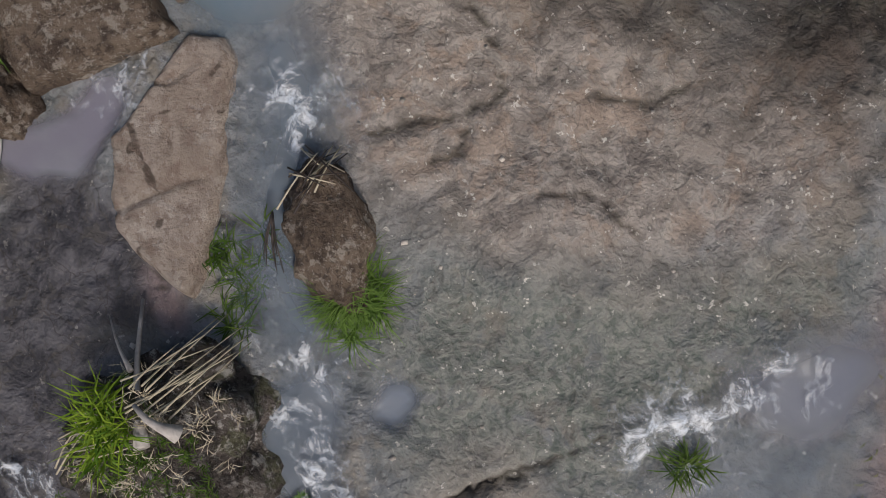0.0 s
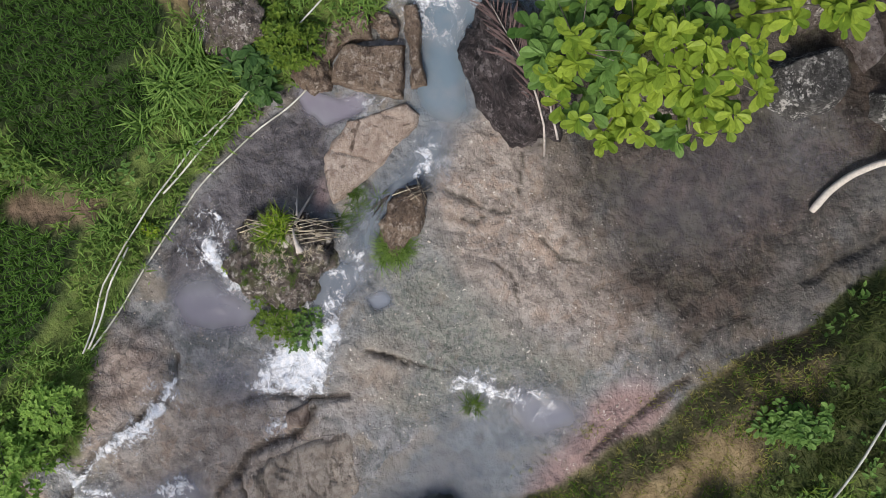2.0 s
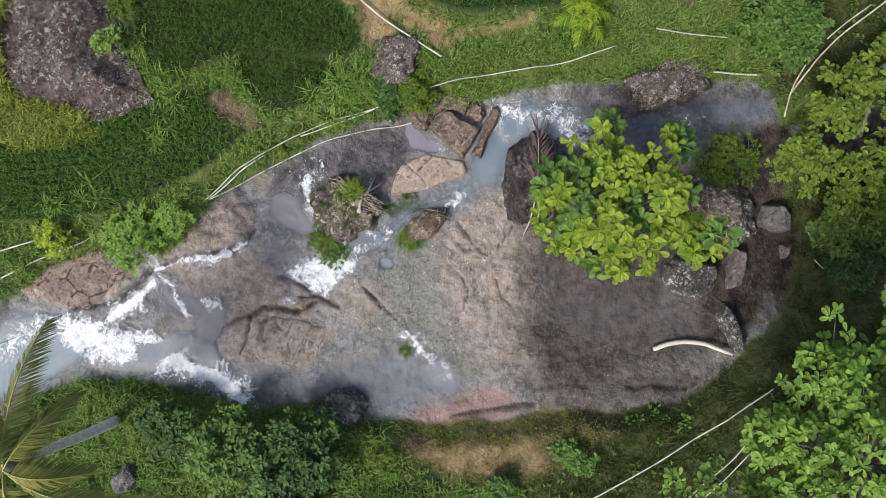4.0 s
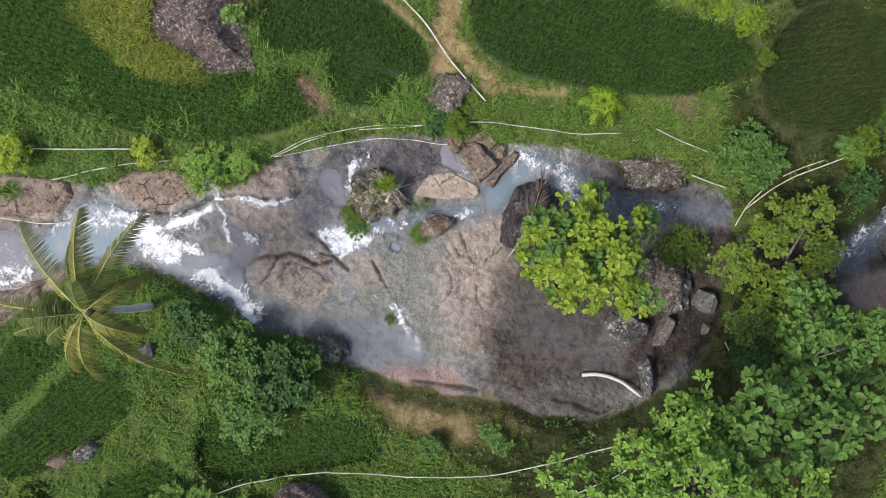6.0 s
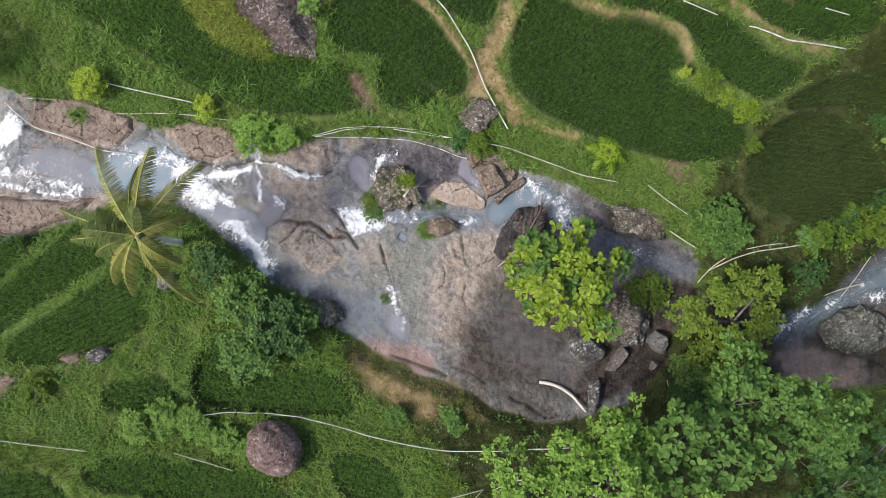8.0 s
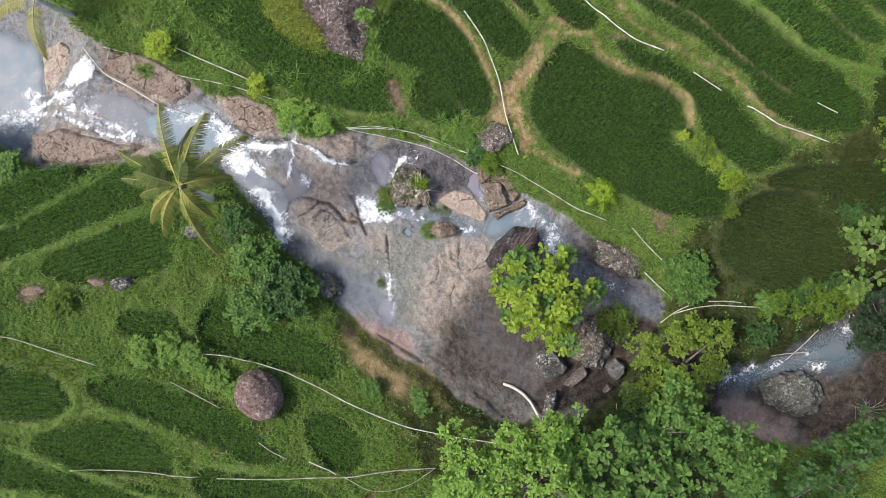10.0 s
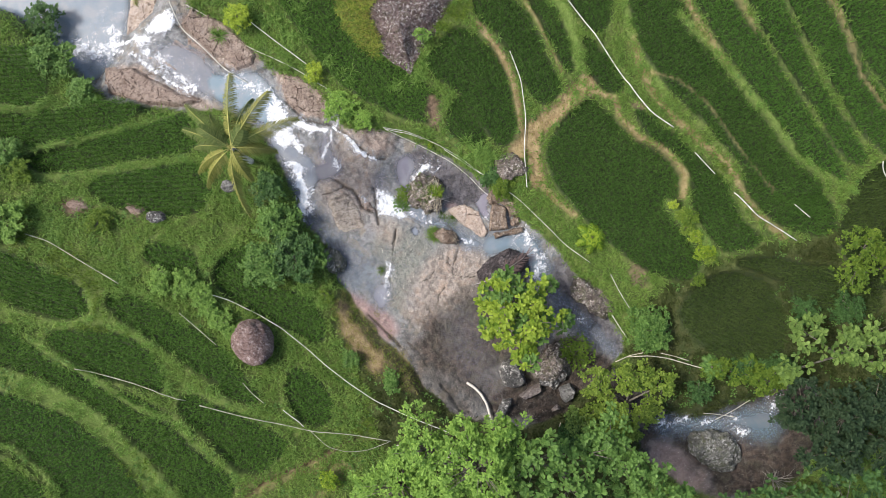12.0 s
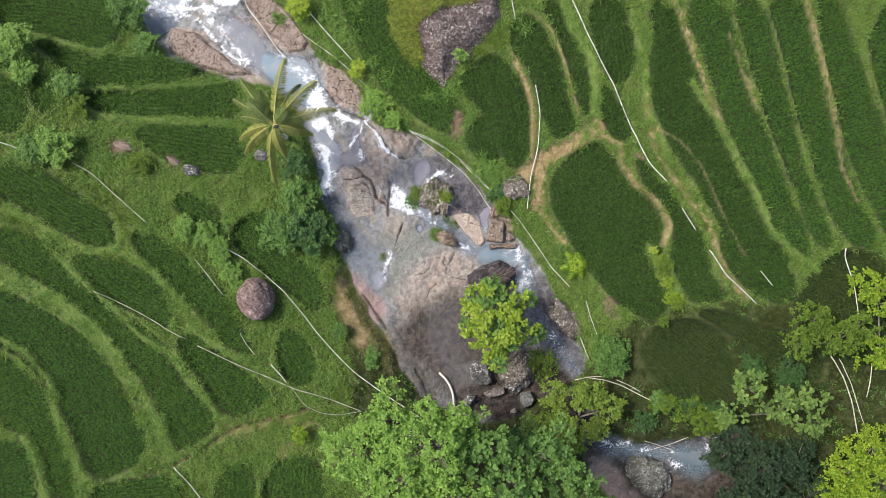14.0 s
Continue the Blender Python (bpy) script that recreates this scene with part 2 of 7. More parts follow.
def ground_material():
    """Riverbed rock, mud, sand, soil and turf on the one sheet of ground, by its zones."""
    m = Nodes("river rock, soil and turf", 0.75, 0.3)
    bent = m.add("ShaderNodeVectorMath", Vector=m.place())
    shift = m.add("ShaderNodeVectorMath")
    shift.operation = "SCALE"
    m.put(m.noise(1.3, 4, 0.6, None, "Color"), shift.inputs[0])
    shift.inputs["Scale"].default_value = 0.7
    m.put(shift.outputs[0], bent.inputs[1])
    at = bent.outputs[0]
    big, mid, fine, grain = m.noise(0.7, 5, 0.6, at), m.noise(2.4, 6, 0.62, at), m.noise(9.0, 4, 0.6, at), m.noise(46.0, 4, 0.65)
    flake = m.noise(3.4, 5, 0.64, at)
    c = m.mix(m.span(mid, 0.40, 0.60), (0.128, 0.136, 0.139), (0.255, 0.260, 0.264))
    # paler bluish patches: wet sky sheen painted into the rock
    c = m.mix(m.span(big, 0.48, 0.60, 0.0, 0.55), c, (0.275, 0.275, 0.285))
    c = m.mix(m.span(m.noise(0.9, 5, 0.6), 0.50, 0.60, 0.0, 0.65), c, (0.262, 0.222, 0.172))
    mossy = m.mix(m.span(fine, 0.36, 0.62), (0.128, 0.142, 0.122), (0.256, 0.258, 0.228))
    c = m.mix(m.calc("MULTIPLY", m.attr("algae"), m.span(mid, 0.34, 0.52, 0.25, 0.95)), c, mossy)
    tan = m.mix(m.span(mid, 0.38, 0.62), (0.235, 0.200, 0.174), (0.385, 0.336, 0.296))
    tan = m.mix(m.span(m.noise(1.6, 6, 0.65, at), 0.50, 0.60, 0.0, 0.55), tan, (0.330, 0.240, 0.180))
    tan = m.mix(m.span(flake, 0.56, 0.62, 0.0, 0.45), tan, (0.430, 0.390, 0.345))
    c = m.mix(m.attr("tan"), c, tan)
    c = m.mix(m.attr("pink"), c, m.mix(mid, (0.250, 0.165, 0.155), (0.340, 0.245, 0.230)))
    # dark brown mud; the same colour paints shade into cracks and the pool
    c = m.mix(m.attr("mud_shade"), c, m.mix(m.span(mid, 0.38, 0.62), (0.024, 0.019, 0.015), m.mix(m.span(big, 0.45, 0.6), (0.074, 0.054, 0.042), (0.060, 0.053, 0.036))))
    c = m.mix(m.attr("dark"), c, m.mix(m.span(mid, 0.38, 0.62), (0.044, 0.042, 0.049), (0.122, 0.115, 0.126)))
    c = m.mix(m.attr("red"), c, m.mix(m.span(mid, 0.38, 0.62), (0.240, 0.180, 0.145), (0.420, 0.340, 0.285)))
    flecks = m.noise(11.0, 3, 0.65)
    split = m.cells(2.4, at, "DISTANCE_TO_EDGE")
    split = m.calc("MULTIPLY", m.attr("crackle"), m.span(split, 0.0, 0.035, 1.0, 0.0))
    c = m.mix(m.calc("MULTIPLY", split, 0.8), c, (0.045, 0.036, 0.032))
    dry = m.span(m.calc("ADD", m.attr("dark"), m.attr("mud_shade")), 0.0, 1.0, 1.0, 0.25)
    c = m.mix(m.span(flake, 0.40, 0.45, 0.36, 0.0), c, (0.110, 0.098, 0.086))
    c = m.mix(m.span(fine, 0.55, 0.64, 0.0, 0.26), c, (0.110, 0.100, 0.092))
    c = m.mix(m.span(m.noise(15.0, 4, 0.65), 0.62, 0.68, 0.0, 0.30), c, (0.060, 0.052, 0.045))
    fleck = m.calc("MULTIPLY", m.span(flecks, 0.63, 0.67), m.calc("MULTIPLY", m.span(m.noise(1.9, 4), 0.42, 0.6, 0.1, 0.9), dry))
    c = m.mix(fleck, c, (0.66, 0.62, 0.56))
    soil = m.mix(m.span(mid, 0.35, 0.65), (0.085, 0.062, 0.040), (0.190, 0.135, 0.090))
    turf = m.mix(m.span(m.noise(1.3, 5), 0.35, 0.65), (0.070, 0.112, 0.024), (0.128, 0.175, 0.042))
    turf = m.mix(m.span(fine, 0.4, 0.65, 0.0, 0.35), turf, (0.070, 0.070, 0.026))
    turf = m.mix(m.attr("lawn"), turf, m.mix(fine, (0.100, 0.160, 0.032), (0.150, 0.210, 0.050)))
    # turf darkened in these zones, shade mixed into its colour
    turf = m.mix(m.attr("darkened"), turf, m.mix(m.span(mid, 0.35, 0.65), (0.038, 0.056, 0.015), (0.070, 0.078, 0.026)))
    path = m.mix(m.span(mid, 0.35, 0.65), (0.215, 0.155, 0.076), (0.345, 0.268, 0.140))
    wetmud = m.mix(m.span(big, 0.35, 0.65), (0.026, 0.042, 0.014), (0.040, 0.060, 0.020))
    land = m.mix(m.attr("soil"), turf, soil)
    land = m.mix(m.attr("path"), land, path)
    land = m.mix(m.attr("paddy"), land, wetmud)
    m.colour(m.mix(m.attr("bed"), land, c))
    m.set("Roughness", m.span(m.attr("wet"), 0.0, 1.0, 0.85, 0.40))
    ledge = m.calc("SNAP", m.noise(1.7, 2.5, 0.55, at), 0.05)
    rise = m.calc("ADD", m.calc("MULTIPLY", m.noise(2.4, 4, 0.55), 1.2), m.calc("MULTIPLY", ledge, 1.3))
    rise = m.calc("ADD", rise, m.calc("MULTIPLY", m.noise(4.2, 5, 0.62), 1.1))
    m.bump(m.calc("ADD", rise, m.calc("ADD", m.calc("MULTIPLY", fine, 0.42), m.calc("MULTIPLY", grain, 0.03))), 1.0, 0.085)
    return m.mat


def water_material():
    m = Nodes("milky river water tinted with sky sheen", 0.30, 0.4)
    # milky tint that also carries the sky's reflection as colour
    c = m.mix(m.attr("blue"), (0.225, 0.210, 0.255), (0.165, 0.240, 0.295))
    c = m.mix(m.span(m.noise(1.1, 4), 0.35, 0.7, 0.0, 0.6), c, (0.285, 0.295, 0.315))
    m.colour(c)
    m.bump(m.noise(5.0, 4), 0.12, 0.05)
    m.set("Alpha", m.attr("cover"))
    return m.mat


def foam_material():
    m = Nodes("white water foam", 0.6, 0.3)
    m.colour(m.mix(m.span(m.noise(5.5, 6, 0.65), 0.38, 0.62), (0.68, 0.73, 0.80), (0.93, 0.94, 0.96)))
    bent = m.add("ShaderNodeVectorMath", Vector=m.place())
    m.put(m.noise(1.1, 3, 0.6, None, "Color"), bent.inputs[1])
    at = bent.outputs[0]
    torn = m.calc("ADD", m.attr("cover"), m.span(m.noise(2.0, 5, 0.65, at), 0.3, 0.7, -0.48, 0.30))
    torn = m.calc("ADD", torn, m.span(m.noise(7.0, 6, 0.72, at), 0.3, 0.7, -0.50, 0.34))
    m.set("Alpha", m.span(torn, -0.05, 1.2, 0.0, 0.96))
    m.bump(m.noise(14.0, 4), 0.6, 0.05)
    return m.mat


GROUND, WATER, FOAM = ground_material(), water_material(), foam_material()


# ---- mesh helpers ----
def mesh_of(name, verts, faces, material, smooth=True):
    me = bpy.data.meshes.new(name)
    me.from_pydata(np.asarray(verts).tolist(), [], faces if isinstance(faces, list) else faces.tolist())
    me.materials.append(material)
    if smooth:
        me.polygons.foreach_set("use_smooth", np.ones(len(me.polygons), bool))
    me.update()
    return me


def values(me, **masks):
    for key, value in masks.items():
        me.attributes.new(key, "FLOAT", "POINT").data.foreach_set("value", np.asarray(value, np.float32).ravel())


def thing(name, label, category, at=(0, 0, 0), group="", kind=""):
    ob = new(name)
    ob.empty_display_size = 0.3
    ob.location = at
    return tagged(ob, label, category, group, kind)


def part(name, me, parent, label=""):
    """A mesh in world coordinates, as a part of a thing."""
    ob = new(name, me)
    ob.parent = parent
    base = parent
    off = Vector((0, 0, 0))
    while base:
        off += Vector(base.location)
        base = base.parent
    ob.location = -off
    return tagged(ob, label) if label else ob


def single(name, me, label, category, group="", kind=""):
    return tagged(new(name, me), label, category, group, kind)


RNG = np.random.default_rng(7)
TABLES = np.random.default_rng(3).random((8, 256, 256))


def lump(x, y, size, octaves=4, seed=0):
    """Smooth noise about 0, within about +-0.5, with features of that size."""
    total, weight = 0.0, 0.0
    for k in range(octaves):
        u, v = x / size * 2**k + 17.3 * seed, y / size * 2**k + 5.1 * seed
        i, j = np.floor(u).astype(int), np.floor(v).astype(int)
        a, b = u - i, v - j
        a, b = a * a * (3 - 2 * a), b * b * (3 - 2 * b)
        tab = TABLES[(seed + k) % 8]
        s = (tab[i % 256, j % 256] * (1 - a) + tab[(i + 1) % 256, j % 256] * a) * (1 - b)
        s += (tab[i % 256, (j + 1) % 256] * (1 - a) + tab[(i + 1) % 256, (j + 1) % 256] * a) * b
        total, weight = total + (s - 0.5) * 0.5**k, weight + 0.5**k
    return total / weight


def ease(v, lo, hi):
    t = np.clip((v - lo) / (hi - lo), 0, 1)
    return t * t * (3 - 2 * t)


def depth_in(x, y, poly):
    """Distance from the edge of a polygon: positive inside, negative outside."""
    p = np.array(poly)
    best, flips = np.full(x.shape, 1e9), np.zeros(x.shape, bool)
    for (x0, y0), (x1, y1) in zip(p, np.roll(p, -1, 0)):
        ex, ey = x1 - x0, y1 - y0
        t = np.clip(((x - x0) * ex + (y - y0) * ey) / (ex * ex + ey * ey + 1e-9), 0, 1)
        best = np.minimum(best, (x - x0 - t * ex) ** 2 + (y - y0 - t * ey) ** 2)
        if y0 != y1:
            flips ^= ((y0 > y) != (y1 > y)) & (x < x0 + (y - y0) * ex / (y1 - y0))
    best = np.sqrt(best)
    return np.where(flips, best, -best)


def off_line(x, y, line):
    """Distance from a polyline."""
    p = np.array(line)
    best = np.full(x.shape, 1e9)
    for (x0, y0), (x1, y1) in zip(p[:-1], p[1:]):
        ex, ey = x1 - x0, y1 - y0
        t = np.clip(((x - x0) * ex + (y - y0) * ey) / (ex * ex + ey * ey + 1e-9), 0, 1)
        best = np.minimum(best, (x - x0 - t * ex) ** 2 + (y - y0 - t * ey) ** 2)
    return np.sqrt(best)


def near_box(poly, margin):
    p = np.array(poly)
    return (XS > p[:, 0].min() - margin) & (XS < p[:, 0].max() + margin), (YS > p[:, 1].min() - margin) & (YS < p[:, 1].max() + margin)


def rounded(poly, times=2):
    """A polygon with its corners cut round."""
    p = np.array(poly)
    for _ in range(times):
        q = np.roll(p, -1, 0)
        p = np.stack([0.75 * p + 0.25 * q, 0.25 * p + 0.75 * q], 1).reshape(-1, 2)
    return p


def zone(mask, poly, soft, strength=1.0, rag=0.5):
    """Lay a soft-edged patch onto a mask over the ground."""
    poly = rounded(poly)
    a, b = near_box(poly, soft + 1)
    w = np.ix_(b, a)
    d = depth_in(GX[w], GY[w], poly) + rag * 2 * lump(GX[w], GY[w], 0.9, 4, 5)
    mask[w] = np.maximum(mask[w], strength * ease(d, -soft, soft))


def streak(mask, line, width, strength=1.0, rag=0.3, soft=False):
    a, b = near_box(line, 2.2 * width + 1)
    w = np.ix_(b, a)
    d = off_line(GX[w], GY[w], line) + rag * 2 * width * lump(GX[w], GY[w], 0.5, 4, 2)
    mask[w] = np.maximum(mask[w], strength * (np.exp(-2.2 * np.maximum(d, 0) ** 2 / width**2) if soft else 1 - ease(d, 0.35 * width, width)))


# ---- the lie of the land ----
def steps_out(fine, fine_to, mid, mid_to, far):
    half = list(np.arange(0, fine_to, fine)) + list(np.arange(fine_to, mid_to, mid))
    while half[-1] < far:
        half.append(half[-1] + max(mid, (half[-1] - mid_to) * 0.35 + mid))
    return np.array([-v for v in half[:0:-1]] + half)


XS = steps_out(0.08, 13.0, 0.2, 38.0, 900.0)
YS = steps_out(0.08, 12.5, 0.2, 30.0, 900.0)
GX, GY = np.meshgrid(XS, YS)

RIVER = [
    [(-32.72, 41.46), (-20.56, 29.21), (-15.99, 25.19), (-14.12, 21.06), (-12.63, 18.97), (-10.36, 16.97), (-8.87, 14.89), (-6.47, 13.22), (-5.32, 11.27), (-4.43, 9.61), (-1.72, 8.77), (0.13, 7.69), (1.84, 6.21), (3.8, 4.41), (5.01, 2.63), (6.32, 1.11), (8.03, -1.34), (9.17, -3.28), (9.86, -5.43), (11.01, -7.37), (11.16, -8.93), (9.22, -10.08), (7.57, -10.96), (6.52, -12.25), (3.78, -12.53), (0.42, -11.45), (-1.1, -10.5), (-2.31, -8.73), (-3.66, -6.34), (-4.84, -4.46), (-6.23, -2.17), (-6.72, -0.47), (-7.36, 1.84), (-8.29, 3.89), (-8.51, 5.3), (-8.94, 7.16), (-9.6, 8.92), (-10.7, 11.04), (-12.04, 12.5), (-14.97, 12.74), (-19, 14.11), (-21.05, 15.72), (-22.96, 18.72), (-25.53, 21.97), (-40.76, 30.04)],
    [(9.98, -9.45), (11.69, -11.28), (12.4, -13.17), (14.47, -13.87), (18.46, -13.68), (20.73, -13.02), (22.92, -12.95), (23.12, -16.94), (21.23, -19.03), (17.96, -19.73), (15.58, -19.77), (12.65, -18.15), (10.87, -15.51), (10.82, -13.13), (8.92, -11.27)],
]
river = np.full(GX.shape, -1e9)
for poly in RIVER:
    river = np.maximum(river, depth_in(GX, GY, poly))
wander = 0.35 * ease(np.minimum(30 - np.abs(GX), 24 - np.abs(GY)), 0, 5)
river = river + 2 * wander * lump(GX, GY, 1.6, 4, 1)
down = (GY - GX) / 1.414
bedline = -0.03 * np.clip(down, -25, 24)
falls = -1.1 * ease(down + 1.2 * lump(GX, GY, 2.0, 3, 6), 24.6, 27.2)
bank = np.maximum(-river, 0)
rise = np.where(GX + GY > 0, 0.15, 0.18)
land = bedline + 0.75 * ease(bank, 0.0, 0.9) + 7.0 * (1 - np.exp(-np.maximum(bank - 0.9, 0) * rise / 7.0))
land += 0.25 * lump(GX, GY, 3.0, 4, 4) * ease(bank, 0.2, 1.5)
bed = bedline + falls + 0.22 * lump(GX, GY, 2.2, 5, 2) + 0.07 * lump(GX, GY, 0.45, 3, 3)
layer = lump(GX, GY, 1.7, 4, 5) / 0.085
layer = np.floor(layer) + ease(layer - np.floor(layer), 0.82, 1.0)
bed += 0.030 * layer
inbed = ease(river, -0.10, 0.10)
height = land * (1 - inbed) + bed * inbed

tan, mud_shade, dark, pink, red, algae, soil, path, crackle = (np.zeros(GX.shape) for _ in range(9))
blank = np.zeros(GX.shape)

# riverbed rock by colour
zone(tan, [(3.33, -0.42), (3.56, -1.52), (2.07, -2.89), (0.67, -3.46), (-0.83, -4.68), (-2.08, -5.08), (-2.82, -3.54), (-2.29, -1.92), (-1.12, -0.57), (0.28, 0.01), (1.84, 0.43)], 0.7)
zone(tan, [(-4.87, 5.38), (-4.09, 3.37), (-4.66, 2.37), (-5.8, 2.77), (-6.69, 4.14), (-6.46, 5.43)], 0.5, 0.8)
zone(tan, [(-3.32, 8.35), (-2.68, 6.01), (-3.34, 4.05), (-4.57, 3.33), (-7.19, 4.42), (-7.18, 8.88)], 0.8, 0.95)
zone(tan, [(-1.95, 2.24), (-2.2, 1.27), (-3.15, 1.2), (-4.19, 2.56), (-3.93, 3.38), (-2.94, 2.81)], 0.5, 0.6)
zone(pink, [(-3.85, -3.61), (-3.53, -4.7), (-4.35, -5.55), (-6.06, -3.77), (-6.94, -1.44), (-5.49, -1.66), (-4.69, -2.88)], 0.4, 1.0, 0.3)
zone(pink, [(2.13, 3.16), (2, 2.75), (1.44, 2.79), (1.02, 3.08), (1.32, 3.34)], 0.15, 0.8, 0.1)
zone(mud_shade, [(3.3, -2.5), (1.5, -2.95), (0.3, -3.6), (-0.9, -3.5), (-2.0, -4.5), (-3.2, -5.6), (-2.85, -7.67), (-0.82, -9.44), (1.43, -9.92), (4.5, -8.0), (5.0, -4.0)], 1.5, 0.96, 0.9)
# dark pool: its mud colour also takes in shade from the trees
zone(mud_shade, [(10.51, -13.88), (11.79, -13.28), (18.99, -12.77), (22.92, -12.95), (23.5, -19.77), (15.52, -20.16), (10.44, -17.03)], 0.6)
zone(mud_shade, RIVER[1], 0.6, 1.0)
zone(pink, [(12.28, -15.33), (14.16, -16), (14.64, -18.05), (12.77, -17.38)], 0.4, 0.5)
zone(mud_shade, [(7.68, -8.23), (7.92, -11.83), (1.28, -12.28), (1.12, -9.94), (2.52, -9.53), (6.68, -7.66)], 0.5)
zone(mud_shade, [(3.71, -8.75), (6.35, -6.74), (8.66, -7.61), (10.59, -9.47), (9.3, -10.86), (6.49, -12.8), (3.65, -12.86)], 0.4)
zone(mud_shade, [(-1.44, -5.04), (0.04, -8.11), (1.27, -12.15), (-0.94, -12.3), (-3.12, -8.33), (-3.95, -5.53)], 1.4, 0.8)
sand = np.zeros(GX.shape)
zone(sand, [(11.2, -14.9), (13.3, -15.4), (14.0, -16.9), (15.2, -18.4), (15.0, -19.1), (13.0, -18.5), (11.1, -16.7)], 0.4)
mud_shade = mud_shade * (1 - 0.82 * sand)
pink = np.maximum(pink, 0.6 * sand)
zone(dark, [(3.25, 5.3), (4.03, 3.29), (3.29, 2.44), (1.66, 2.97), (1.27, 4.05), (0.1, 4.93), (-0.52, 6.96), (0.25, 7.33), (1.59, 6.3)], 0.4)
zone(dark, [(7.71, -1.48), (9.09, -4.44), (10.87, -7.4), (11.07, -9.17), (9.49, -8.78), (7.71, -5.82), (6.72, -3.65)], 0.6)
zone(mud_shade, [(3.47, -2.48), (2.46, -3.98), (1.88, -7.19), (2.52, -9.53), (4.68, -10.97), (6.68, -7.66), (5.41, -2.98)], 1.2, 0.9)
zone(mud_shade, [(1.6, -7.21), (3.58, -9.58), (6.14, -12.14), (4.76, -12.74), (1.6, -11.56), (-0.77, -9.98), (-2.55, -7.42), (-1.36, -7.02)], 1.2, 0.85)
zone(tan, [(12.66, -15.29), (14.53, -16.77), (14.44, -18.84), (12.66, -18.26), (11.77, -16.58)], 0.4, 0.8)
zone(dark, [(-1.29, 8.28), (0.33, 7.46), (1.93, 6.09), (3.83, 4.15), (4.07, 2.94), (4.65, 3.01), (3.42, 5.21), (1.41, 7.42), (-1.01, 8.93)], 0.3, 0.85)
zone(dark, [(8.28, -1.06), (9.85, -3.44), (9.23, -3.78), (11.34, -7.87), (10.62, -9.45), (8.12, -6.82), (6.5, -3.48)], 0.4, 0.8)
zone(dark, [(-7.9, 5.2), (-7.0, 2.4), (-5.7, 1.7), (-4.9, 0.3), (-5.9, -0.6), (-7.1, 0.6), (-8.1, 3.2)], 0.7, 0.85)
zone(red, [(-1.79, 9.26), (-1.21, 7.7), (-2.27, 6.99), (-3.28, 7.72), (-4.33, 9.08), (-4.38, 9.88)], 0.4, 0.9)
zone(red, [(-8.29, 14.49), (-5.03, 12.22), (-5.03, 10.84), (-6.61, 10.64), (-7.99, 12.02), (-8.19, 13.4)], 0.25)
zone(red, [(-13.03, 20.01), (-9.37, 15.77), (-10.06, 14.68), (-11.25, 14.68), (-14.51, 18.53)], 0.3, 0.9)
zone(red, [(-20.01, 17.09), (-17.7, 16.74), (-15.29, 14.42), (-13.12, 13.11), (-15.49, 13.07), (-19.58, 14.66)], 0.3, 0.9)
zone(red, [(-14.21, 18.99), (-11.79, 19.42), (-9.16, 15.88), (-9.72, 14.78), (-12.3, 15.95)], 0.3, 0.9)
zone(red, [(-15.4, 15.28), (-12.63, 12.51), (-12.04, 10.74), (-14.41, 12.32), (-16.19, 14.49)], 0.3, 0.8)
zone(algae, [(0.4, 0.49), (-1.07, -1.2), (-2.86, -2.91), (-3.61, -3.6), (-3.74, -1.7), (-4.1, 1.14), (-3.87, 2.43), (-1.97, 2.56), (-0.61, 1.38)], 0.8)
zone(algae, [(-2.95, 7.58), (-2.66, 5.69), (-4.06, 5.28), (-5.12, 6.8), (-5.21, 8.06)], 0.6, 0.7)

zone(crackle, [(-4.87, 5.38), (-4.09, 3.37), (-4.66, 2.37), (-5.8, 2.77), (-6.69, 4.14), (-6.46, 5.43)], 0.5)
zone(crackle, [(3.25, 5.3), (4.03, 3.29), (3.29, 2.44), (1.66, 2.97), (1.27, 4.05), (0.1, 4.93), (-0.52, 6.96), (0.25, 7.33), (1.59, 6.3)], 0.4, 0.7)
zone(crackle, [(3.12, 2.59), (3.73, 0.72), (3.1, 0.52), (2.26, 1.26), (1.22, 2.46), (1.65, 3.12), (2.61, 3.03)], 0.2, 0.5)
crackle = np.maximum(crackle, 0.8 * red)
zone(crackle, [(2.37, -0.33), (2.19, -2.41), (-0.85, -4.36), (-2.44, -4.47), (-2.29, -1.92), (-0.03, -0.17)], 0.8, 0.35)
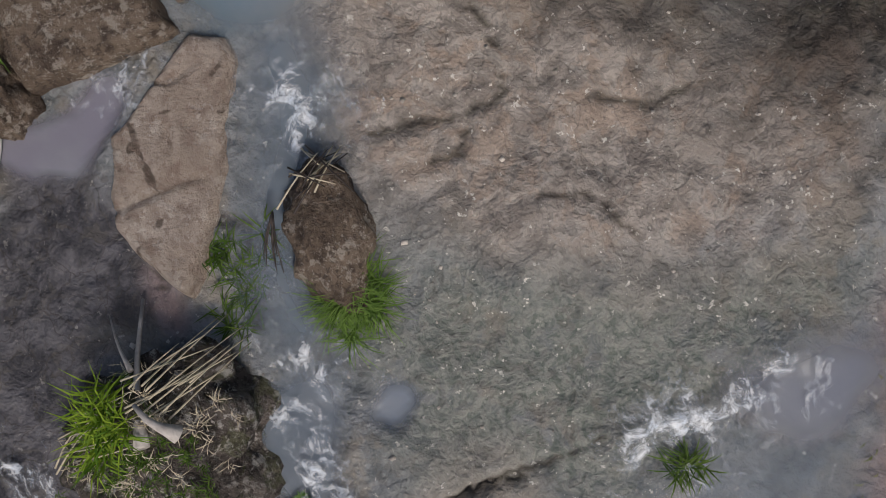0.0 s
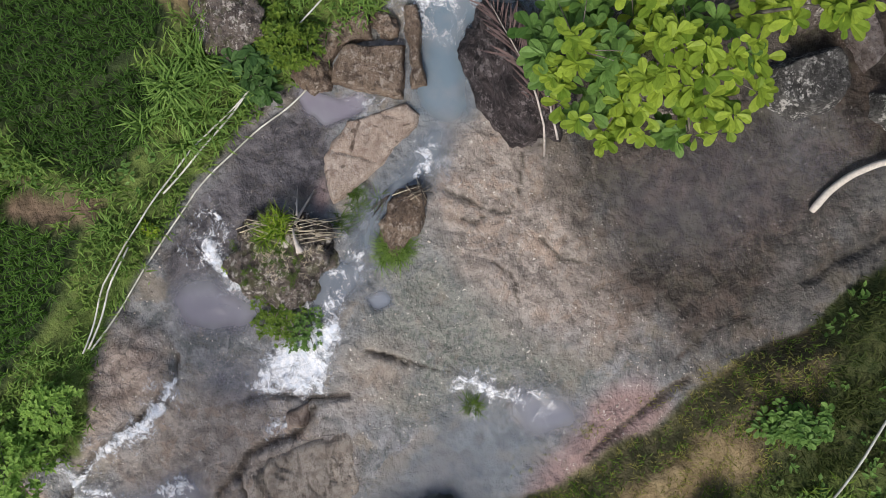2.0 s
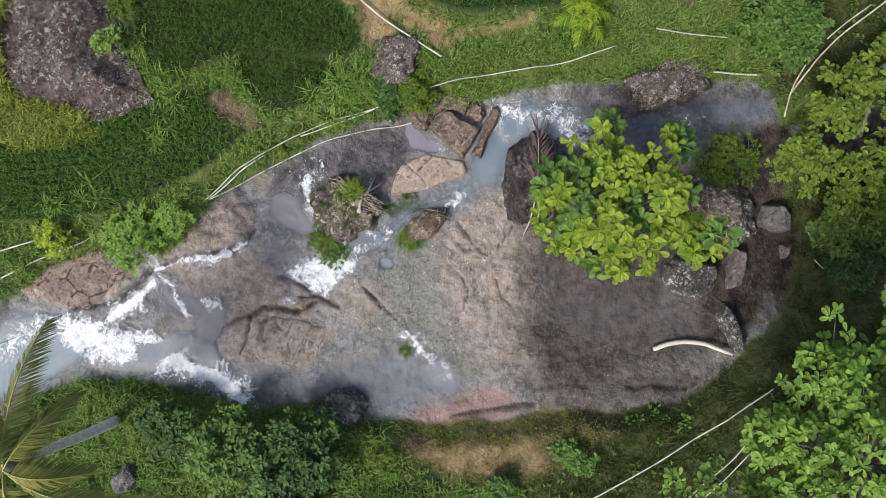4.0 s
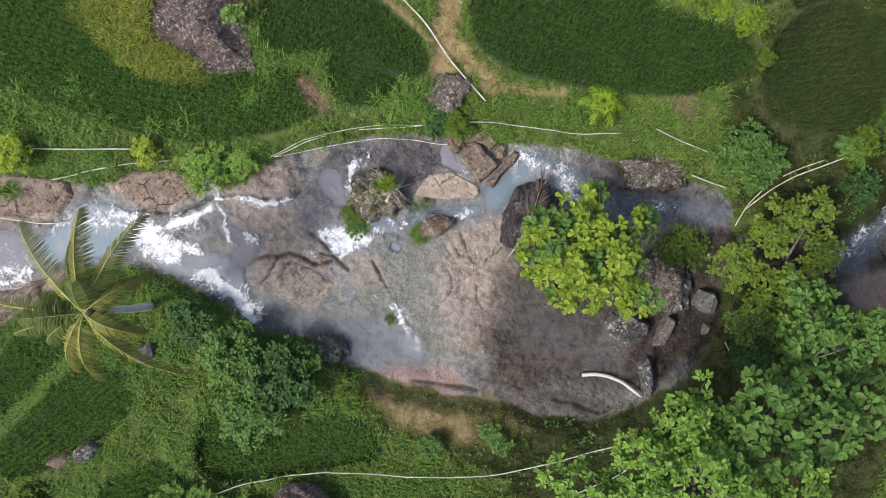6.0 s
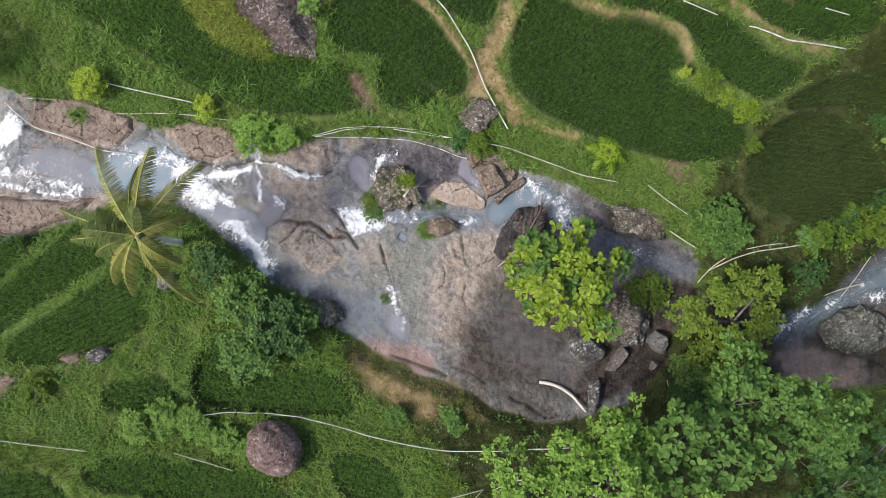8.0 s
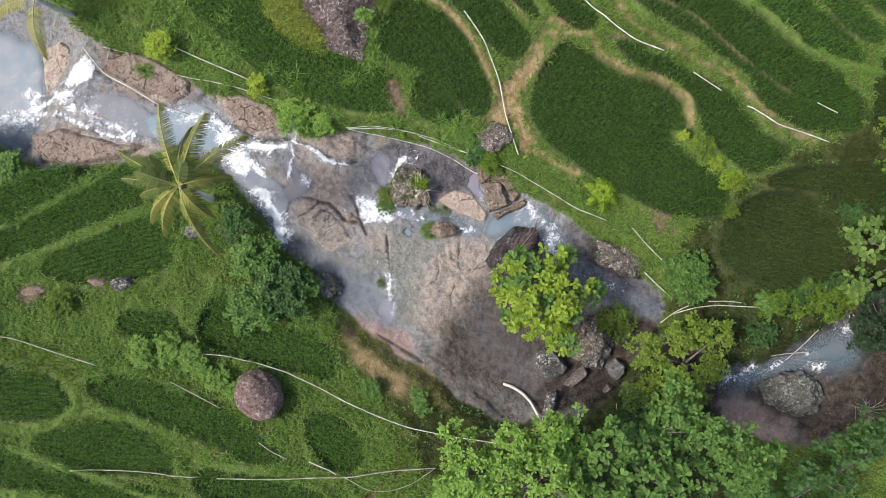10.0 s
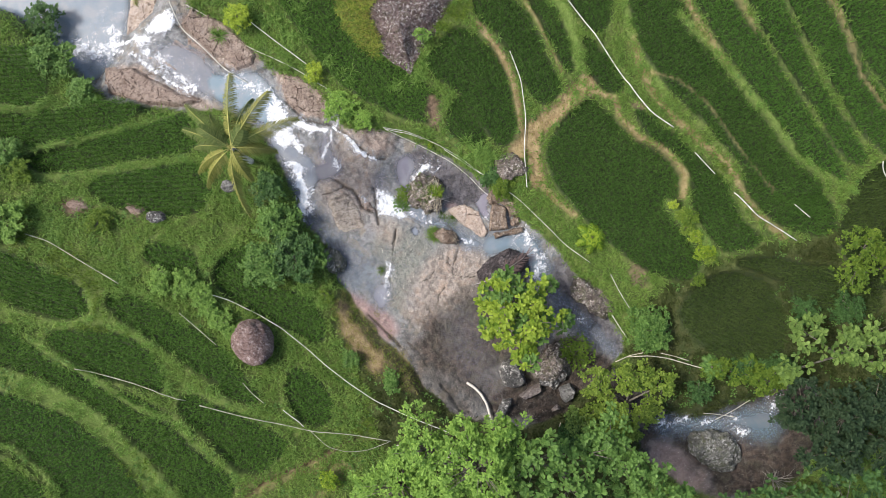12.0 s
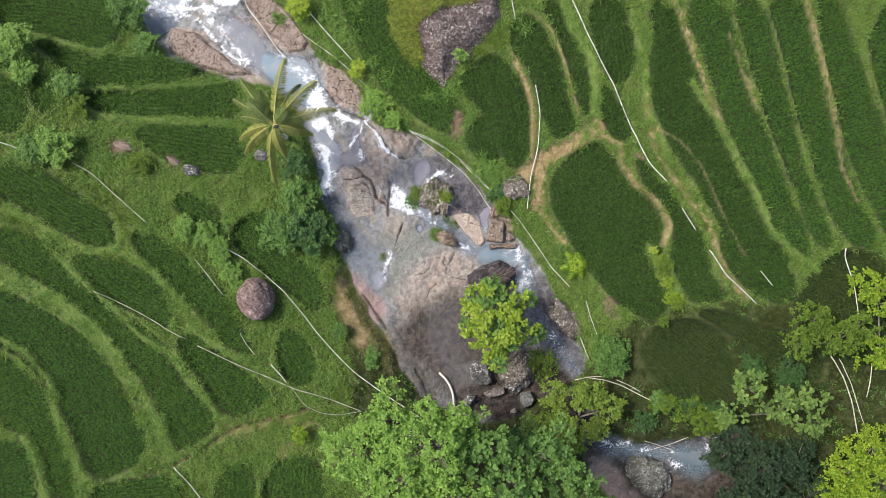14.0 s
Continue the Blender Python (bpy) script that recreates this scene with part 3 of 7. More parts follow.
# ledges, cracks and domes in the rock
CRACKS = [
    ([(1.42, -0.08), (1.17, -0.63), (0.96, -0.87), (0.77, -1.56), (1.02, -1.73)], 0.06, 0.06),
    ([(0.78, -1.01), (0.59, -0.71), (0.71, -0.43)], 0.06, 0.06),
    ([(-2.4, 2.16), (-2.59, 1.47), (-2.88, 0.82), (-3.07, 0.13)], 0.07, 0.07),
    ([(3.03, 1.69), (2.61, 1.88)], 0.05, 0.05),
    ([(2.23, -1.98), (1.8, -1.96), (1.3, -1.85)], 0.06, 0.05),
    ([(0.08, -2.36), (-0.44, -2.79), (-0.55, -3.3)], 0.06, 0.05),
    ([(-0.34, -1.07), (-0.77, -1.54), (-1.49, -1.67)], 0.06, 0.05),
    ([(2.61, 3.11), (2.39, 2.78), (2.48, 2.23), (2.67, 1.76)], 0.08, 0.10),
    ([(1.66, 2.97), (2.34, 2.38), (1.59, 1.69), (0.59, 2.41)], 0.10, 0.06),
    ([(-0.61, 3.61), (-1.04, 2.94), (-0.69, 2.49), (-0.09, 3)], 0.12, 0.15),
    ([(-5.39, -3.08), (-4.33, -4.6), (-3.6, -5.7)], 0.14, 0.16),
    ([(-3.1, -5.49), (-2.4, -6.3), (-2.04, -7.3)], 0.10, 0.10),
    ([(-1.42, -8.7), (-0.92, -9.47), (-0.52, -10.65), (0.05, -10.86)], 0.14, 0.14),
    ([(-8.39, 14.78), (-9.47, 14.49), (-10.66, 14.09)], 0.14, 0.2),
    ([(-7.99, 12.02), (-7, 10.64), (-5.32, 9.95)], 0.14, 0.2),
    ([(-19.2, 14.6), (-17.04, 15.86), (-16.21, 16.13)], 0.12, 0.2),
    ([(-14.6, 19.05), (-13.67, 17.33), (-12.3, 15.95), (-10.93, 14.57)], 0.14, 0.2),
    ([(-17.37, 16.3), (-15.23, 14.8), (-13.86, 13.42)], 0.10, 0.15),
]
CRACKS += [
    ([(-2.2, 6.99), (-2.76, 7.09), (-3.4, 7.62), (-3.92, 8.4), (-4.55, 9.25), (-5.3, 9.8)], 0.12, 0.13),
    ([(-3.72, 3.6), (-3.85, 3.72), (-4.39, 4.16), (-4.53, 4.88), (-4.82, 5.39), (-5.34, 5.76), (-5.65, 6.11), (-6.09, 6.42), (-6.66, 6.68), (-6.94, 6.47), (-7.33, 6.12), (-7.92, 5.76)], 0.15, 0.18),
    ([(-5.41, 5.64), (-6.26, 5.43), (-6.91, 5.44)], 0.10, 0.15),
    ([(-3.41, 5.25), (-3.33, 4.56), (-3.48, 3.68), (-3.46, 2.73)], 0.11, 0.12),
    ([(-2.37, 2.16), (-2.56, 1.61), (-2.83, 1.19)], 0.07, 0.1),
]
for line, width, deep in CRACKS:
    groove = blank.copy()
    streak(groove, line, width, 1.0, 0.5)
    height -= deep * groove * inbed
    # crevice shade painted along the cracks with the mud colour
    mud_shade = np.maximum(mud_shade, 0.85 * np.clip(groove * 2.2 - 1.1, 0, 1))
dome = blank.copy()
zone(dome, [(-1.79, 9.26), (-1.21, 7.7), (-2.11, 7), (-3.28, 7.72), (-4.33, 9.08), (-4.38, 9.88)], 0.4, 1.2)
height += 0.24 * dome * (1 + 1.2 * lump(GX, GY, 0.8, 4, 7))

# pools, runs and chutes
pools, blue = blank.copy(), blank.copy()
POOLS = [
    ([(6.3, 0.26), (7.24, -1.74), (7.16, -3.02), (6.21, -3.08), (5.78, -1.36), (5.25, -0.61), (3.53, -1.04), (3, -0.28), (3.26, 0.61), (5.03, 0.33)], 0.42, 0.88, 0.9),
    ([(3.26, 0.53), (3.17, -0.43), (1.87, -0.04), (1.68, 0.42), (0.97, 1.49), (-0.16, 1.73), (-0.2, 2.36), (0.59, 2.41), (1.76, 1.54), (2.3, 0.7)], 0.40, 0.66, 0.7),
    ([(-0.09, 3), (-0.03, 2.21), (-0.66, 2.01), (-1.51, 2.91), (-1.7, 3.37), (-0.91, 3.42)], 0.2, 0.65, 0.6),
    ([(-0.51, 6.76), (-0.28, 5.86), (-1.17, 4.84), (-1.5, 4.98), (-1.6, 6.4), (-1.15, 6.88)], 0.30, 0.86, 0.1),
    ([(4.26, 3.38), (3.85, 2.48), (3.91, 1.53), (3.04, 2.58), (3.71, 3.27)], 0.10, 0.92, 0.0),
    ([(-1, 2.31), (-0.88, 1.76), (-1.18, 1.53), (-1.48, 1.95)], 0.08, 0.9, 0.5),
    ([(-5.26, 7.58), (-5.12, 6.8), (-5.88, 6.27), (-6.84, 6.36), (-7.38, 7.28), (-6.14, 7.68)], 0.3, 0.7, 0.15),
    ([(-2.21, 6.04), (-2.78, 5.05), (-3.39, 4.69), (-3.45, 5.64), (-2.88, 6.63)], 0.4, 0.5, 0.3),
    ([(-3.7, -1.06), (-3.56, -2.01), (-4.12, -3.08), (-4.78, -2.72), (-5.01, -1.79)], 0.3, 0.85, 0.3),
    ([(-4.03, 0.19), (-3.76, -1.38), (-4.44, -3.02), (-5.81, -1.68), (-6.83, -0.64), (-7.01, 1.89), (-6.26, 2.58), (-5.09, 1.71)], 0.5, 0.40, 0.7),
    ([(-7.2, 5.51), (-7.1, 3.44), (-5.62, 1.76), (-4.23, -0.8), (-4.13, -2.68), (-5.51, -2.09), (-6.4, 0.18), (-7.49, 1.86), (-8.28, 3.83), (-7.99, 5.12)], 0.4, 0.42, 0.7),
    ([(-9.57, 10.44), (-8.09, 9.16), (-6.9, 7.98), (-6.9, 6.4), (-8.48, 4.82), (-8.68, 6.2), (-8.68, 7.78), (-9.77, 9.46)], 0.3, 0.85, 0.5),
    ([(-5.72, 9.56), (-5.72, 8.37), (-5.12, 6.99), (-6.31, 6.99), (-6.7, 8.57)], 0.3, 0.6, 0.3),
    ([(-9.57, 14.58), (-8.58, 12.61), (-8.29, 11.33), (-9.17, 10.44), (-11.05, 11.73), (-13.13, 13.6), (-13.03, 15.28), (-11.05, 14.49)], 0.25, 0.95, 1.0),
    ([(-14.81, 18.23), (-12.04, 15.08), (-13.23, 13.5), (-16.49, 16.56)], 0.3, 0.7, 0.4),
    ([(4.75, -0.1), (6.13, 0.09), (7.31, -1.48), (6.53, -2.67), (8.11, -4.64), (10.28, -7.6), (10.87, -9.37), (9.39, -8.49), (7.61, -5.92), (6.53, -3.85), (6.13, -2.27)], 0.3, 0.48, 0.55),
    ([(-11.7, 14.68), (-9.72, 14.78), (-8.85, 12.68), (-8.27, 11.22), (-10.17, 11.69), (-11.55, 13.08)], 0.25, 0.95, 0.9),
    ([(-15.98, 17.67), (-14.06, 17.39), (-11.87, 13.52), (-13.47, 13.36), (-16.21, 16.13)], 0.3, 0.7, 0.4),
    ([(-28.17, 33.24), (-18.85, 23.61), (-17.28, 22.26), (-18.49, 19.3), (-19.95, 16.82), (-21.65, 16.14), (-26.23, 18.07), (-31.26, 24.91)], 0.5, 1.0, 0.7),
    ([(11.79, -13.28), (14.47, -13.87), (18.4, -14.06), (20.36, -14.16), (20.02, -16.48), (18.09, -16.19), (17.42, -15.3), (14.27, -15.23), (12.36, -14.75)], 0.7, 0.60, 1.0),
    ([(2.41, -7.95), (2.54, -9.85), (1.16, -10.57), (0.92, -9.32), (-0.7, -6.58), (-0.06, -4.31), (1.67, -4.03)], 0.7, 0.15, 0.1),
]
for poly, soft, cover, tint in POOLS:
    one = blank.copy()
    zone(one, poly, soft * 1.3, cover, 0.25)
    blue = np.where(one > pools, tint, blue)
    pools = np.maximum(pools, one)
    height -= 0.10 * one * inbed

# bare soil on the banks, trodden paths
zone(soil, [(-7.44, -2.2), (-6.28, -2.65), (-5, -5.14), (-4.52, -7.14), (-5.34, -7.33), (-6.58, -5.48), (-7.42, -3.85)], 0.3, 0.9)
zone(soil, [(-23.72, 8.26), (-22.35, 8.29), (-21.25, 7.44), (-22.06, 7.03), (-23.46, 7.43)], 0.3)
zone(soil, [(-19.75, 7.28), (-18.72, 6.87), (-18.1, 6.07), (-19.16, 6.08)], 0.3)
zone(soil, [(12.45, -2.98), (13.26, -3.39), (13.05, -5.01), (12.26, -4.61)], 0.4, 0.8)
zone(soil, [(0.22, 11.04), (2.48, 10.34), (2.48, 9.33), (1.25, 9.59)], 0.3, 0.8)
zone(soil, [(-6.83, -1.48), (-6.25, -3.25), (-5.03, -5.55), (-5.67, -5.8), (-7.22, -3.88), (-7.34, -2.44)], 0.3, 0.9)
zone(soil, [(13.34, 9.17), (14.68, 7.51), (15.25, 6.29), (14.49, 6.72)], 0.2, 0.8)
PATHS = [
    ([(11.7, 8.95), (10.75, 8.38), (9.37, 7.52), (7.79, 6.63), (6.58, 5.62)], 0.95, 1.0),
    ([(7.79, 6.63), (7.4, 4.8), (7.55, 3.5)], 0.80, 0.9),
    ([(7.5, 3.9), (7.85, 2.75), (8.5, 1.85), (9.45, 0.65)], 0.38, 0.7),
    ([(6.58, 5.62), (5.98, 4.81), (5.58, 4.61)], 0.6, 0.8),
    ([(5.49, 14.27), (6.5, 12.43), (7.13, 10.04), (7.16, 8.04), (6.99, 6.03)], 0.30, 0.9),
    ([(11.98, 8.42), (13.2, 7.6), (13.41, 6.27), (14.3, 4.83), (15.56, 3.92), (16.3, 2.92), (16.65, 1.92), (16.35, 0.52)], 0.34, 0.84),
    ([(15.02, 11.0), (15.1, 9.22), (15.74, 7.24), (16.55, 5.78), (17.71, 4.25), (18.54, 2.97), (19.28, 2.26), (19.65, 1.27), (19.92, -0.07), (20.53, -1.48), (22.05, -3.25)], 0.42, 0.75),
    ([(15.32, 8.96), (17.27, 7.97), (18.76, 6.21), (20.04, 3.39), (20.82, 1.77), (21.89, -0.28)], 0.22, 0.6),
    ([(16.83, 17.68), (18.16, 14.08), (19.21, 10.96), (20.37, 8.18)], 0.30, 0.8),
    ([(25.64, 17.35), (26.66, 13.5), (27.53, 9.65), (28.26, 5.77), (29.42, 3.42)], 0.28, 0.7),
    ([(20.57, 15.3), (21.54, 12.52), (22.52, 9.75)], 0.25, 0.6),
    ([(6.86, 17.4), (8.28, 16), (9.29, 13.59), (10.3, 9.96)], 0.22, 0.6),
    ([(-14.71, -12.46), (-12.4, -12.14), (-9.64, -11.8), (-8.44, -12.61), (-10.78, -14.13)], 0.9, 0.35),
    ([(-5.47, -1.4), (-4.82, -3.07), (-4, -5.19), (-3.34, -6.83)], 0.35, 0.5),
]
zone(path, [(-7.3, -2.4), (-6.4, -2.9), (-5.2, -5.1), (-4.9, -6.9), (-5.4, -7.0), (-6.4, -5.4), (-7.2, -3.9)], 0.3, 0.75)
for line, width, strength in PATHS:
    streak(path, line, width * 0.8, strength)
    if strength > 0.85:
        streak(soil, line, width * 1.2, 0.6)

# rice terraces
PADDIES = [
    ("tall", [(-6.66, 25.21), (-1.88, 20.31), (-3.47, 18.81), (-3.37, 15.82), (-0.72, 13.06), (2.09, 10.44), (1.9, 9.18), (0.88, 8.68), (-2.08, 10.56), (-4.36, 12.91), (-5.98, 16.31), (-7.14, 19.39), (-9.07, 23.25)]),
    ("tall", [(2.49, 8.75), (3.62, 9.92), (4.44, 8.49), (4.62, 6.45), (3.31, 6.89), (2.41, 7.8)]),
    ("tall", [(1.73, 12.77), (3.78, 14.1), (4.72, 13.99), (5.84, 12.59), (6.66, 10.95), (6.82, 8.69), (6.49, 6.64), (5.55, 6.03), (4.85, 7.46), (4.2, 9.51), (3.38, 10.62), (2.27, 11.36)]),
    ("tall", [(5.61, 16.51), (6.46, 17.04), (7.33, 16.59), (8.26, 14.95), (9.07, 13.07), (9.57, 10.65), (10.08, 9.13), (9.37, 8.5), (8.76, 8.33), (7.94, 9.43), (7.54, 11.67), (6.84, 13.37), (5.62, 14.59)]),
    ("tall", [(7.45, 17.95), (9.23, 17.58), (10.64, 14.51), (11.11, 12.74), (11.14, 10.43), (10.6, 9.78), (9.87, 12.8), (8.98, 15.55)]),
    ("tall", [(11.9, 11.92), (12.74, 11.1), (13.34, 9.97), (14.06, 8.31), (13.11, 8.1), (12.21, 9.08), (11.96, 10.37)]),
    ("tall", [(11.77, 7.9), (12.62, 6.83), (13.36, 5.49), (14.66, 4.15), (15.94, 2.98), (16.47, 1.82), (16.15, 0.28), (15.92, -0.94), (16.49, -2.98), (16.65, -4.26), (15.51, -4.69), (13.88, -4), (11.84, -2.16), (9.88, 0.61), (8.57, 3.05), (8.33, 5.09), (9.22, 6.31), (10.61, 7.29)]),
    ("tall", [(10.73, 17.86), (13.43, 17.74), (14.08, 16.09), (14.3, 14.16), (13.57, 12.31), (12.77, 11.91), (11.73, 13.92)]),
    ("tall", [(15.15, 17.71), (16.61, 17.46), (18.01, 13.72), (19.14, 10.24), (20.91, 6.65), (22.88, 3.07), (24.77, -0.19), (24.92, -2.7), (23.14, -2.11), (20.82, 1.08), (18.99, 4.27), (16.99, 7.05), (15.48, 9.84), (15.24, 13.03), (15.64, 15.42)]),
    ("young", [(17.32, 17.66), (20.18, 17.56), (21.14, 14.1), (22.07, 10.56), (23.55, 6.99), (24.72, 4.23), (25.92, 1.07), (26.39, -0.43), (24.63, 0.76), (22.25, 5.42), (20.35, 9.3), (19.08, 13.25)]),
    ("young", [(20.68, 17.53), (22.63, 17.43), (23.53, 14.43), (24.47, 10.5), (25.26, 6.92), (26.6, 3.43), (27.86, 0.28), (26.5, 0.76), (24.92, 5.01), (22.79, 10.52), (21.8, 14.46)]),
    ("young", [(23.04, 17.77), (25.45, 17.75), (26.35, 13.99), (27.14, 10.47), (28.07, 6.94), (29.17, 4.2), (30.93, 0.28), (28.39, 0.75), (26.44, 5.78), (24.9, 10.88), (23.88, 15.19)]),
    ("young", [(26.05, 17.76), (27.77, 17.67), (28.81, 14.17), (30.01, 10.77), (31.28, 7.26), (32.59, -0.11), (30.98, 1.85), (28.74, 6.34), (27.53, 11.61)]),
    ("young", [(29.35, 16.14), (35.58, 18.24), (38.46, 1.84), (33.38, 2.62), (31.13, 9.2)]),
    ("young", [(17.03, 18.47), (27.47, 18.06), (28.86, 25.65), (18.8, 26.09)]),
    ("darkened", [(14.6, -7.04), (15.5, -5.6), (17.29, -4.9), (19.09, -4.95), (20.6, -6.0), (21.3, -7.62), (21.3, -9.8), (20.4, -10.9), (19.0, -11.0), (17.32, -10.3), (15.6, -9.0)]),
    ("tall", [(14.3, 6.7), (15.21, 5.8), (16.75, 4.15), (18.04, 2.15), (19.0, 0.9), (19.2, -0.32), (19.8, -2.1), (20.8, -3.3), (18.84, -3.4), (17.9, -3.0), (17.1, -1.3), (16.95, 0.4), (17.4, 1.81), (16.6, 3.36), (14.9, 5.0)]),
    ("tall", [(20.2, 1.5), (21.17, 0.2), (22.81, -1.0), (25.1, -1.2), (25.4, -3.1), (24.21, -3.5), (22.49, -2.8), (21.1, -1.37), (20.4, 0.03)]),
    ("darkened", [(18.6, -4.2), (20.94, -4.3), (23.66, -5.5), (25.62, -6.2), (27.6, -7.4), (27.4, -9.3), (23.66, -8.6), (22.1, -7.5), (21.8, -6.1), (20.2, -5.1)]),
    ("darkened", [(25.3, -3.7), (26.64, -1.31), (28.39, 0.28), (31.1, -0.11), (32.7, -2.87), (32.97, -7.66), (29.15, -8.1), (26.09, -6.94)]),
    ("tall", [(-32.03, 18.77), (-24.15, 19.29), (-23.43, 16.97), (-23.82, 15.14), (-25.72, 15.3), (-28.2, 16.13), (-30.27, 16.54), (-31.92, 16.74)]),
    ("tall", [(-29.02, 15.37), (-25.76, 14.5), (-23.27, 14.29), (-20.3, 14.49), (-18.26, 13.94), (-17.5, 13.39), (-19.5, 12.41), (-23.58, 12), (-25.96, 12.16), (-27.33, 14)]),
    ("tall", [(-25.62, 11.57), (-21.6, 11.79), (-17.88, 12.43), (-15.71, 12.83), (-14.49, 11.86), (-14.2, 10.02), (-17.03, 10.05), (-20.35, 10.26), (-23.54, 10.2), (-25.22, 10.74)]),
    ("tall", [(-21.66, 8.99), (-18.11, 9.34), (-14.14, 9.3), (-13.93, 6.03), (-16.41, 5.91), (-18.43, 6.54), (-20.06, 7.19), (-21.31, 8.1)]),
    ("tall", [(-31.21, 6.21), (-28.54, 5.79), (-26.63, 5.03), (-25.33, 3.82), (-22.92, 2.21), (-22.66, 0.68), (-23.39, 0.44), (-25.67, 1.17), (-28.54, 3.18), (-31.1, 4.27)]),
    ("tall", [(-18.8, 3.93), (-17, 4.13), (-15.03, 2.52), (-14.81, 1.91), (-15.82, 1.91), (-17.87, 2.72)]),
    ("tall", [(-14.14, 2.13), (-12.61, 3.07), (-11.81, 1.84), (-11.4, -0.13), (-8.83, -1.03), (-8.21, -3.01), (-8.74, -4.3), (-10.26, -2.8), (-13.12, -0.74), (-14.55, 0.69)]),
    ("tall", [(-25.37, -0.2), (-22.67, -0.59), (-19.6, -1.79), (-18.83, -3.71), (-18.78, -5.22), (-20.35, -4.35), (-22.75, -3.15), (-24.74, -1.63)]),
    ("tall", [(-21.51, 1.4), (-19.27, 0.93), (-16.91, -1.41), (-14.59, -3.43), (-13.78, -5.77), (-13.05, -6.9), (-13.97, -7.19), (-15.62, -5.28), (-18.05, -2.46), (-20.4, -0.44)]),
    ("tall", [(-30.96, 1.79), (-27.82, 0.92), (-26.61, -0.99), (-24.23, -3.02), (-21.03, -5), (-19.15, -6.56), (-17.56, -8.55), (-16.03, -10.93), (-15.61, -12.34), (-17.08, -13.48), (-18.18, -13.47), (-18.99, -11.25), (-20.9, -7.75), (-23.68, -4.57), (-26.93, -2.18), (-30.82, -0.19)]),
    ("young", [(-30.73, -2.28), (-27.92, -3.85), (-25.16, -5.43), (-23.38, -6.97), (-21.8, -10.04), (-20.15, -12.67), (-20.13, -14.15), (-22.43, -15.4), (-23.6, -15.5), (-24.71, -12.71), (-26.28, -9.56), (-27.93, -7.28), (-30.44, -6.05)]),
    ("tall", [(-17.48, -5.87), (-16.01, -6.29), (-14.03, -8.23), (-12.1, -9.75), (-11.94, -10.32), (-13.19, -11.25), (-13.94, -11.53), (-15.15, -10.87), (-16.76, -8.23), (-17.96, -6.62)]),
    ("tall", [(-30.37, -6.89), (-28.42, -8.06), (-26.93, -9.93), (-26.15, -12.57), (-24.97, -15.25), (-24.47, -17.11), (-25.87, -17.11), (-27.22, -13.77), (-28, -12.29), (-30.22, -11.43)]),
    ("young", [(-30.19, -13.05), (-28, -13.35), (-27.4, -15.61), (-27.4, -18.21), (-29.92, -18.15)]),
    ("tall", [(-10.88, -5.57), (-9.35, -6.39), (-8.6, -8.26), (-8.98, -9.36), (-10.39, -9.32), (-11.27, -7.51)]),
    ("tall", [(-14.93, -15.22), (-13.16, -14.73), (-12.78, -16.37), (-12.68, -19.39), (-15.18, -19.31)]),
    ("tall", [(-11.83, -15.32), (-9.19, -14.29), (-8.15, -15.35), (-7.68, -19.58), (-11.74, -19.46)]),
    ("tall", [(-31.57, 12.76), (-29.8, 11.97), (-29.25, 10.42), (-29.85, 8.84), (-31.38, 8.62)]),
    ("tall", [(-28.86, 12.84), (-27.78, 12.46), (-27.36, 10.88), (-28.1, 10.14), (-28.93, 11.32)]),
    ("tall", [(-24.06, -16.42), (-20.31, -15.76), (-18.42, -15.61), (-17.23, -17.37), (-18.31, -20.01), (-23.92, -19.81)]),
]
lawn, bare_mud = blank.copy(), blank.copy()
streak(lawn, [(8.8, 18.72), (9.83, 16.29), (11.07, 13.98), (11.58, 11.4), (11.48, 8.96), (10.94, 8.17)], 0.55, 1.0, 0.4)
streak(lawn, [(-2.91, 9.66), (-1.67, 9), (0.01, 8.22)], 0.4, 0.8, 0.4)
